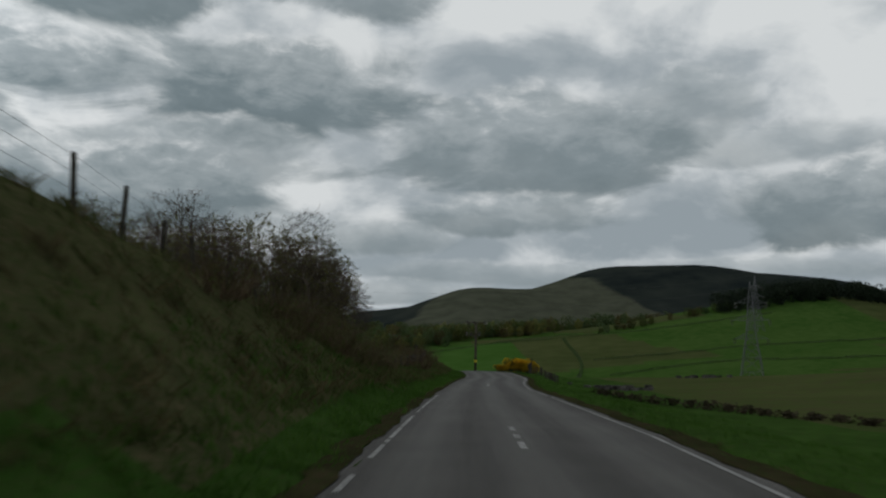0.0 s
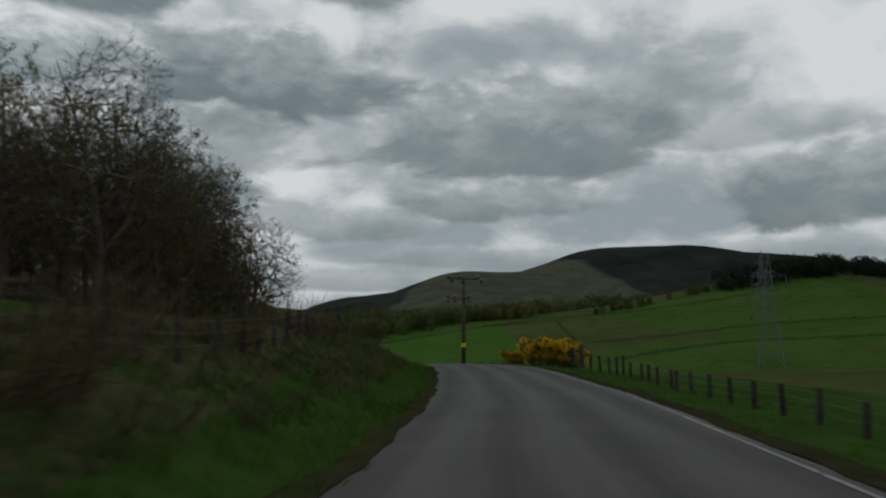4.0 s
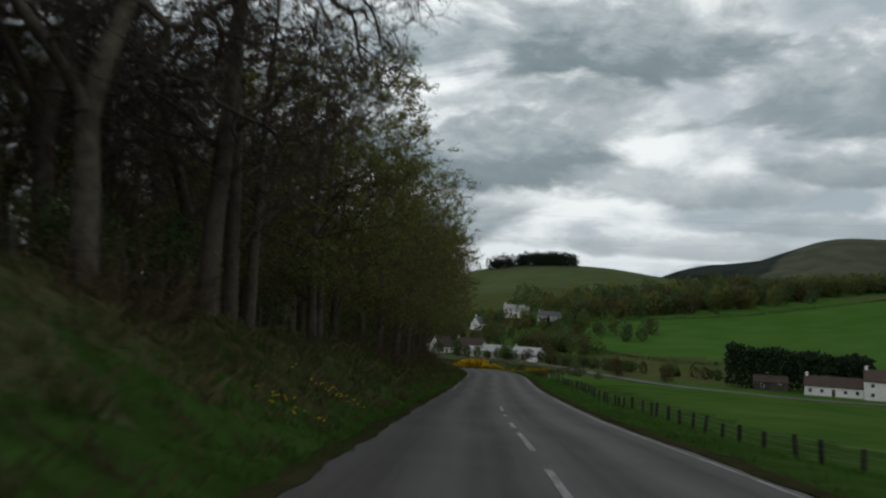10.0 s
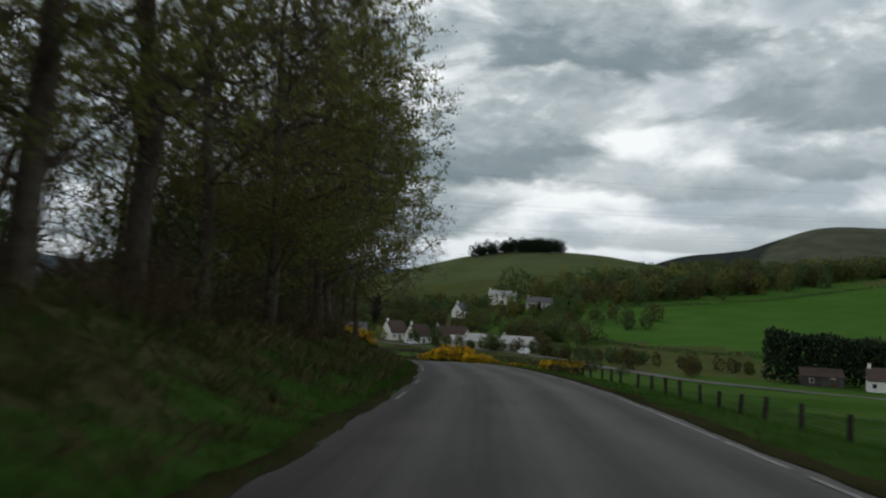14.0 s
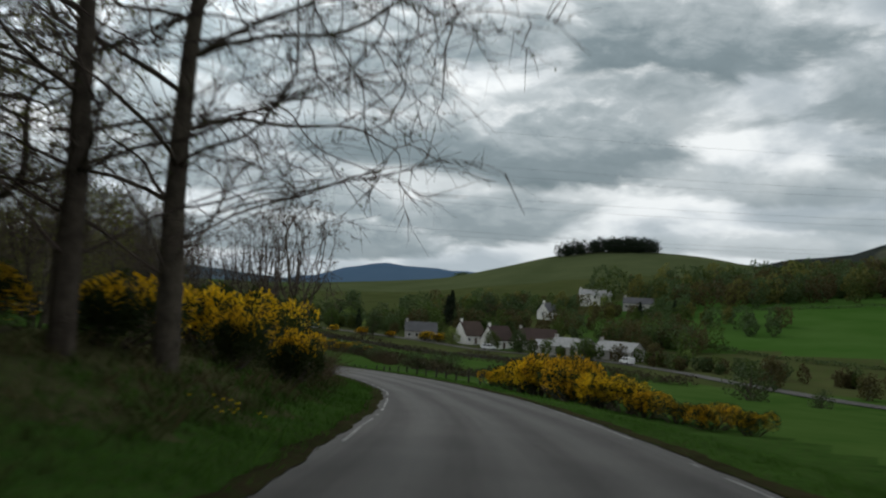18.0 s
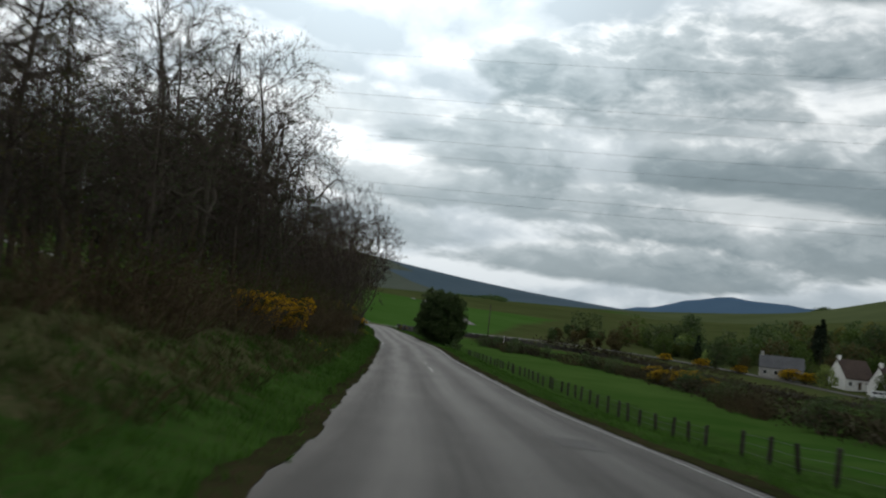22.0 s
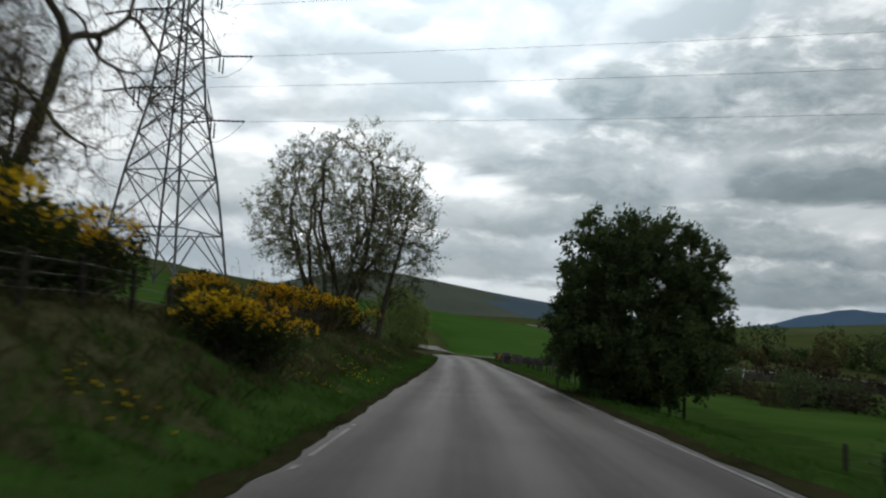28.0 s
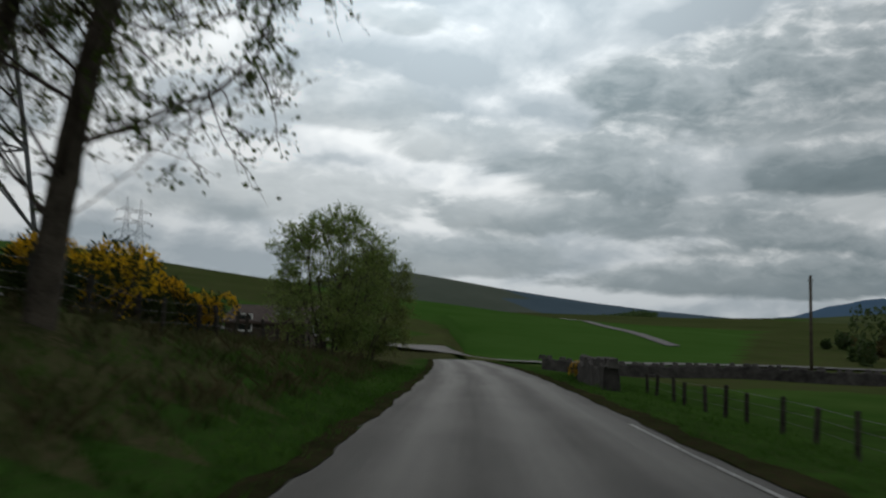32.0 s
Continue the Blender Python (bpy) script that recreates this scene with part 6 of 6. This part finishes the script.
def hedgerow(pts, height, label, mat, per=26, leaf=0.4, thick=0.9):
    rng = np.random.default_rng(int(abs(pts[0][0]) + len(pts)))
    c = spline([np.array(p, float) for p in pts], 1.0)
    n = len(c) * per
    i = rng.integers(0, len(c), n)
    x, y = c[i, 0] + rng.normal(0, thick * 0.6, n), c[i, 1] + rng.normal(0, thick * 0.6, n)
    top = height * (0.75 + 0.3 * np.sin(i * 0.31) * np.sin(i * 0.11 + 1))
    z = seat(x, y) + top * rng.uniform(0, 1, n) ** 0.8
    v, f = leaf_quads(rng, np.stack([x, y, z], 1), leaf)
    return tagged(new("hedgerow", mesh_from("hedgerow", v, f, mat)), label, "hedge", kind="stuff")


stone_wall([(-213, 405), (-196, 420), (-172, 444), (-146, 466), (-118, 462)], 0.85, "dark drystone wall beside the valley road", 150)
stone_wall([tuple(along(454, 3.9))[:2], tuple(along(464, 4.4))[:2], tuple(along(474, 7.0))[:2]], 0.8, "low tumbled drystone wall by the junction", 40)
hedgerow([(-190, 428), (-160, 440), (-128, 446), (-96, 440), (-70, 428)], 2.6, "dark brown scrub hedge along the valley road", M_THICKET, 60, 0.42, 2.2)
hedgerow([(-170, 388), (-156, 381), (-130, 371), (-105, 348), (-79, 322), (-62, 311)], 1.5, "brown scrubby thicket at the foot of the field", M_THICKET, 110, 0.2, 1.6)
hedgerow([(-325, 1145), (-281, 1150), (-238, 1152)], 8.0, "dark undergrowth filling the copse on the hill", M_CONIFER, 60, 1.0, 9.0)
hedgerow([(-90, 652), (-20, 690), (60, 760), (140, 800)], 1.8, "hedge along the top of the crop", M_DEEP, 14, 0.6)
hedgerow([(-100, 560), (-60, 520), (-10, 500), (60, 478), (140, 470)], 1.5, "field hedge across the burn", M_DEEP, 14, 0.6)
hedgerow([(75, 470), (95, 540), (110, 620), (120, 760)], 1.6, "hedge between two pastures", M_DEEP, 14, 0.6)
hedgerow([(120, 620), (220, 640), (330, 660), (450, 700)], 1.6, "thin hedge across the hillside", M_DEEP, 12, 0.7)
hedgerow([(115, 540), (180, 560), (260, 540), (340, 560)], 1.5, "dark field boundary on the slope", M_DEEP, 12, 0.7)
hedgerow([(60, 760), (200, 780), (320, 800)], 1.6, "upper hedge on the eastern slope", M_DEEP, 12, 0.7)
hedgerow([(8.5, 42), (11.5, 38), (13.5, 32.5), (15.5, 28), (19, 22)], 0.3, "low dark field dyke of stones and rushes", M_THICKET, 150, 0.13, 0.3)
hedgerow([(-1400, 1150), (-1000, 1050), (-700, 900), (-520, 760)], 3.0, "far line of trees across the plain", M_DEEP, 10, 1.6, 3.0)
hedgerow([(-900, 1500), (-600, 1350), (-450, 1150)], 4.0, "far wood edge below the hills", M_DEEP, 12, 2.0, 5.0)
hedgerow([(-2300, 1500), (-1900, 1650), (-1500, 1750), (-1100, 1800)], 8.0, "distant dark conifer plantation", M_CONIFER, 8, 4.0, 12.0)


# ---- the white van on the valley road ----
def van(x, y, turn):
    thing = new("van")
    z0 = ground_at(x, y) + 0.2
    body = Build()
    prof = [(-2.5, 0.35), (-2.5, 1.75), (-2.3, 1.98), (0.9, 1.98), (1.7, 1.2), (2.45, 1.0), (2.5, 0.4)]
    body.add([(px, sy * 0.95, pz) for sy in (-1, 1) for px, pz in prof], [tuple(range(7)), tuple(range(13, 6, -1))] + [(i, i + 7, (i + 1) % 7 + 7, (i + 1) % 7) for i in range(7)])
    b = part("body", body.mesh("body", M_WHITECAR), thing)
    for sy in (-1, 1):
        for a, c in ((-2.1, -0.9), (-0.7, 0.3), (0.45, 1.2)):
            part("window", Build().box(a, sy * 0.955 - 0.01, 1.25, c, sy * 0.955 + 0.01, 1.75).mesh("window", M_GLASS), b)
        for wx in (-1.6, 1.6):
            w = Build()
            w.tube([(wx, sy * 0.85, 0.34), (wx, sy * 0.98, 0.34)], [0.34, 0.34], 14)
            wh = part("wheel", w.mesh("wheel", M_TYRE), thing)
            r = Build()
            r.tube([(wx, sy * 0.985, 0.34), (wx, sy * 0.992, 0.34)], [0.19, 0.17], 10)
            part("rim", r.mesh("rim", M_STEEL), wh)
    thing.matrix_basis = Matrix.Translation((x, y, z0)) @ Matrix.Rotation(turn, 4, "Z")
    return tagged(thing, "white van with dark side windows on the valley road", "van")


first_van = van(-97.0, 484.6, 2.4)
parked = copy_thing(first_van, Matrix.Translation((-148.0, 505.0, ground_at(-148, 505) + 0.1)) @ Matrix.Rotation(0.4, 4, "Z"))
tagged(parked, "white car parked outside the village houses", "car")


# ---- the far hills, with blue haze put into their colour ----
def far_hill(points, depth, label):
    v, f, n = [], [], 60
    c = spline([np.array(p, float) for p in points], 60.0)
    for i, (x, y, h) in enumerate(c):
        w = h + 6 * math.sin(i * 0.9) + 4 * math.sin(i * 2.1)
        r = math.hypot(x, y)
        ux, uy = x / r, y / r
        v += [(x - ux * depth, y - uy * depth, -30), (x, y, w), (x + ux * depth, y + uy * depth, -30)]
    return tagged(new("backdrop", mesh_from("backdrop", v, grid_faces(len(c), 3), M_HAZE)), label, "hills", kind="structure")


far_hill([(-2500, 3300, 20), (-2250, 3520, 110), (-1980, 3700, 172), (-1700, 3800, 160), (-1450, 3880, 120), (-1150, 3950, 30)], 500, "far hills under the cloud, tinted blue for haze")
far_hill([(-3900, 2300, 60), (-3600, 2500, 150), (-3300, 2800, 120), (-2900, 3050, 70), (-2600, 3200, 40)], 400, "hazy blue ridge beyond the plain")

# ---- road markings ----
def markings(name, spans, d0, d1, label, lift=0.008):
    vs, fs = [], []
    n = 0
    for a, b in spans:
        v, f, _ = ribbon(a, b, d0, d1, lift, 0.5, 2)
        vs += v
        fs.append(f + n)
        n += len(v)
    return tagged(new(name, mesh_from(name, vs, np.concatenate(fs), M_PAINT)), label, "road marking", kind="structure")


def worn(s0, s1, keep, gap, seed):
    rng = np.random.default_rng(seed)
    out, s = [], s0
    while s < s1:
        a = rng.exponential(keep) + 0.3
        out.append((s, min(s + a, s1)))
        s += a + rng.exponential(gap) + 0.1
    return out


in_right = lambda s: edge(s, 1) - 0.30
out_right = lambda s: edge(s, 1) - 0.225
in_left = lambda s: edge(s, -1) + 0.24
out_left = lambda s: edge(s, -1) + 0.31
markings("edge_line", worn(-30, 100, 9.0, 0.5, 1) + worn(100, 175, 14.0, 0.3, 2) + worn(182, 300, 5.0, 2.0, 3) + worn(300, 395, 14.0, 0.4, 4) + worn(398, 440, 16.0, 0.3, 5), in_right, out_right, "worn white line along the road edge")
markings("edge_line_2", worn(5, 30, 1.2, 1.0, 6) + worn(180, 192, 4.0, 0.3, 7) + worn(205, 290, 3.5, 2.5, 8) + worn(368, 400, 1.2, 2.2, 9), in_left, out_left, "worn broken white line along the verge")
dash = [(s, s + 4.0) for s in (46.0, 104.0, 110.0, 133.5, 140.0, 146.5, 333.5)] + [(12.0, 13.0), (13.6, 14.2), (15.0, 15.8), (117, 120.5), (152, 154), (160, 163), (341, 341.6), (57, 57.4), (157, 157.5)]
markings("centre_line", dash, lambda s: -0.07, lambda s: 0.03, "worn white centre line dashes", 0.009)


# ---- earthy road edges ----
def earth_strip(side):
    vs, fs, uv = [], None, None
    wob = lambda s: 0.08 * math.sin(s * 0.9) + 0.06 * math.sin(s * 2.3 + 1) + 0.04 * math.sin(s * 5.1)
    inner = (lambda s: edge(s, -1) + 0.1 + 0.5 * wob(s)) if side < 0 else (lambda s: edge(s, 1) - 0.05 + 0.4 * wob(s + 7))
    outer = (lambda s: edge(s, -1) - 0.3 + wob(s)) if side < 0 else (lambda s: edge(s, 1) + 0.45 + wob(s))
    lo, hi = (outer, inner) if side < 0 else (inner, outer)
    ss = np.arange(-45, RUN[-1], 0.45)
    for s in ss:
        for k in range(4):
            d = lo(s) + (hi(s) - lo(s)) * k / 3
            p = along(s, d)
            v = 0.012 + 0.04 * (1 - (d / 2.6) ** 2) + 0.035 * math.sin(math.pi * k / 3)
            vs.append((p.x, p.y, max(p.z + v, ground_at(p.x, p.y) + 0.02) if k in ((0,) if side < 0 else (3,)) else p.z + v))
    return tagged(new("road_edge", mesh_from("road_edge", vs, grid_faces(len(ss), 4)[:, ::-1], M_EARTH)), "strip of dark earth and grit at the road edge", "verge", kind="structure")


earth_strip(-1)
earth_strip(1)


# ---- tar patches ----
def patches(spots, label):
    vs, fs, n = [], [], 0
    for s, d, ln, w in spots:
        v, f, _ = ribbon(s, s + ln, lambda q: d - w / 2 + 0.04 * math.sin(q * 5), lambda q: d + w / 2 + 0.05 * math.sin(q * 4 + 1), 0.006, 0.4, 2)
        vs += v
        fs.append(f + n)
        n += len(v)
    return tagged(new("road_patch", mesh_from("road_patch", vs, np.concatenate(fs), material("dark_tar_patch", (0.022, 0.021, 0.02), (0.042, 0.04, 0.037), 4.0, 0.7, 0.4, 60))), label, "road", kind="structure")


patches([(54, -1.3, 1.4, 0.9), (310, 1.3, 1.6, 0.7), (372, -0.4, 1.2, 1.4), (225, 1.6, 2.4, 0.6)], "dark tar patches on the worn road")


# ---- grass ----
M_BANKBLADE = material("rough_bank_grass_blades", (0.034, 0.052, 0.014), (0.095, 0.104, 0.042), 0.5, 0.9, spec=0.0, coarse=0.5)
def blades(name, s0, s1, side, near, far, count, tall, width, mat, label, seed, clump=9, bend=0.35):
    """Grass blades in tufts along one side of the road."""
    rng = np.random.default_rng(seed)
    m = count // clump
    s = rng.uniform(s0, s1, m)
    e = near + (far - near) * rng.uniform(0, 1, m) ** 1.4
    cen = np.stack([np.interp(s, RUN, CEN[:, i]) for i in range(2)], 1)
    rt = np.stack([np.interp(s, RUN, RIGHT[:, i]) for i in range(2)], 1)
    xy = cen + rt * (edge(s, side) + side * e)[:, None]
    xy = np.repeat(xy, clump, 0) + rng.normal(0, 0.09, (m * clump, 2))
    z = seat(xy[:, 0], xy[:, 1])
    n = len(xy)
    base = np.column_stack([xy, z - 0.02])
    a = rng.uniform(0, 6.283, n)
    w = np.stack([np.cos(a), np.sin(a), np.zeros(n)], 1) * width * rng.uniform(0.6, 1.3, (n, 1))
    h = tall * rng.uniform(0.45, 1.25, (n, 1)) * np.repeat(rng.uniform(0.6, 1.3, (m, 1)), clump, 0)
    d = np.column_stack([rng.normal(0, bend, (n, 2)), np.ones(n)]) * h
    v = np.stack([base - w, base + w, base + d * np.array([0.45, 0.45, 0.62]) + w * 0.6, base + d], 1).reshape(-1, 3)
    f = np.arange(4 * n).reshape(n, 4)
    return tagged(new(name, mesh_from(name, v, f, mat)), label, "grass", kind="stuff")


blades("verge_grass", -12, 470, -1, 0.05, 3.4, 130000, 0.17, 0.009, M_BLADE, "long green verge grass below the bank", 1)
blades("bank_grass", -12, 470, -1, 1.4, 7.0, 90000, 0.24, 0.009, M_BANKBLADE, "rough olive and tawny grass up the bank", 6)
blades("verge_grass", -12, 470, 1, 0.05, 5.5, 120000, 0.13, 0.009, M_BLADE, "short green verge grass beside the road", 2)
blades("dead_grass", -12, 470, -1, 1.6, 6.5, 36000, 0.28, 0.007, M_STRAW, "pale dead grass and stalks on the bank", 3, 14, 0.5)
blades("dead_grass", 100, 250, -1, 0.6, 4.2, 14000, 0.26, 0.007, M_STRAW, "straw-coloured grass at the wood's foot", 4, 14, 0.5)
blades("dead_grass", -12, 470, 1, 0.0, 0.7, 9000, 0.1, 0.010, M_STRAW, "thin dry grass and grit on the road edge", 5, 7, 0.6)


M_DANDELION = material("lemon_yellow_petals", (0.6, 0.42, 0.01), (0.8, 0.62, 0.03), 20.0, 0.7, spec=0.1)


# ---- dandelions and daffodils in the verge ----
def flower_patch(s, d, count, label):
    rng = np.random.default_rng(int(s * 10))
    p = along(s, d)
    thing = new("wild_flowers")
    st, hd = [], []
    for k in range(count):
        x, y = p.x + rng.normal(0, 0.35), p.y + rng.normal(0, 0.35)
        z, h = ground_at(x, y), rng.uniform(0.16, 0.34)
        top = np.array([x + rng.normal(0, 0.03), y + rng.normal(0, 0.03), z + h])
        st.append((np.array([(x, y, z - 0.03), top]), 0.006, 0.005))
        hd.append((np.array([top, top + (0, 0, 0.012), top + (0, 0, 0.03)]), 0.009, 0.021))
    v, f = tubes(st, 3)
    stalks = tagged(part("stalk_tuft", mesh_from("stalk_tuft", v, f, M_BLADE), thing), kind="stuff")
    v, f = tubes(hd, 6)
    tagged(part("bloom", mesh_from("bloom", v, f, M_DANDELION), stalks, "bright yellow flower heads"), kind="stuff")
    tagged(thing, label, "flowers", "verge flowers")


for s, d, n in ((134.4, -4.1, 9), (147.4, -4.0, 16), (153.0, -4.1, 26), (186.0, -4.6, 8), (297.0, -3.9, 26), (300.5, -4.3, 26), (332.2, -4.6, 14), (384.5, -4.4, 20), (402.5, -3.9, 30), (405.5, -4.4, 24), (414, -4.4, 16), (426, -4.6, 10), (257, -4.3, 14), (396, -4.2, 16)):
    flower_patch(s, d, n, "clump of yellow flowers in the grass verge")


# ---- loose stones and white stubs in the field ----
def white_stub(x, y, h, lean):
    z = ground_at(x, y)
    thing = new("marker_post")
    b = Build()
    b.tube([(0, 0, -0.3), (lean * h, 0.05 * h, h)], [0.05, 0.045], 8)
    part("stake", b.mesh("stake", M_FRAME), thing)
    part("cap", Build().box(lean * h - 0.05, 0.05 * h - 0.05, h, lean * h + 0.05, 0.05 * h + 0.05, h + 0.04).mesh("cap", M_STEEL), thing)
    thing.matrix_basis = Matrix.Translation((x, y, z))
    tagged(thing, "pale leaning marker stake in the field", "post", "field stakes")


for x, y, h, lean in ((-139.0, 392.0, 1.5, 0.25), (-136.5, 394.5, 1.5, 0.05), (-178.0, 402.0, 1.6, 0.1), (-172.0, 399.5, 1.5, 0.2)):
    white_stub(x, y, h, lean)


def stone_heap(x, y, n, label):
    rng = np.random.default_rng(int(abs(x) + n))
    thing = new("stone_heap")
    cap = None
    for k in range(n):
        b = Build()
        q = rng.uniform(0.15, 0.4)
        c = np.array([rng.normal(0, 1.6), rng.normal(0, 0.7), 0])
        z = ground_at(x + c[0], y + c[1]) - ground_at(x, y)
        pts = [(c[0] + q * math.cos(a) * rng.uniform(0.7, 1.2), c[1] + q * math.sin(a) * rng.uniform(0.7, 1.2), z + hh) for hh in (-0.1, q * 0.5, q * 0.9) for a in (0.3, 1.5, 2.7, 3.9, 5.2)]
        b.add(pts, [(i + 5 * r, (i + 1) % 5 + 5 * r, (i + 1) % 5 + 5 * r + 5, i + 5 * r + 5) for r in (0, 1) for i in range(5)] + [(10, 11, 12, 13, 14)])
        part("stone", b.mesh("stone", M_STONE), thing)
    thing.matrix_basis = Matrix.Translation((x, y, ground_at(x, y)))
    tagged(thing, label, "stones")


stone_heap(14.6, 65.8, 26, "heap of dark field stones in the grass")
stone_heap(30.0, 95.0, 18, "dark tumbled stones in the pasture")
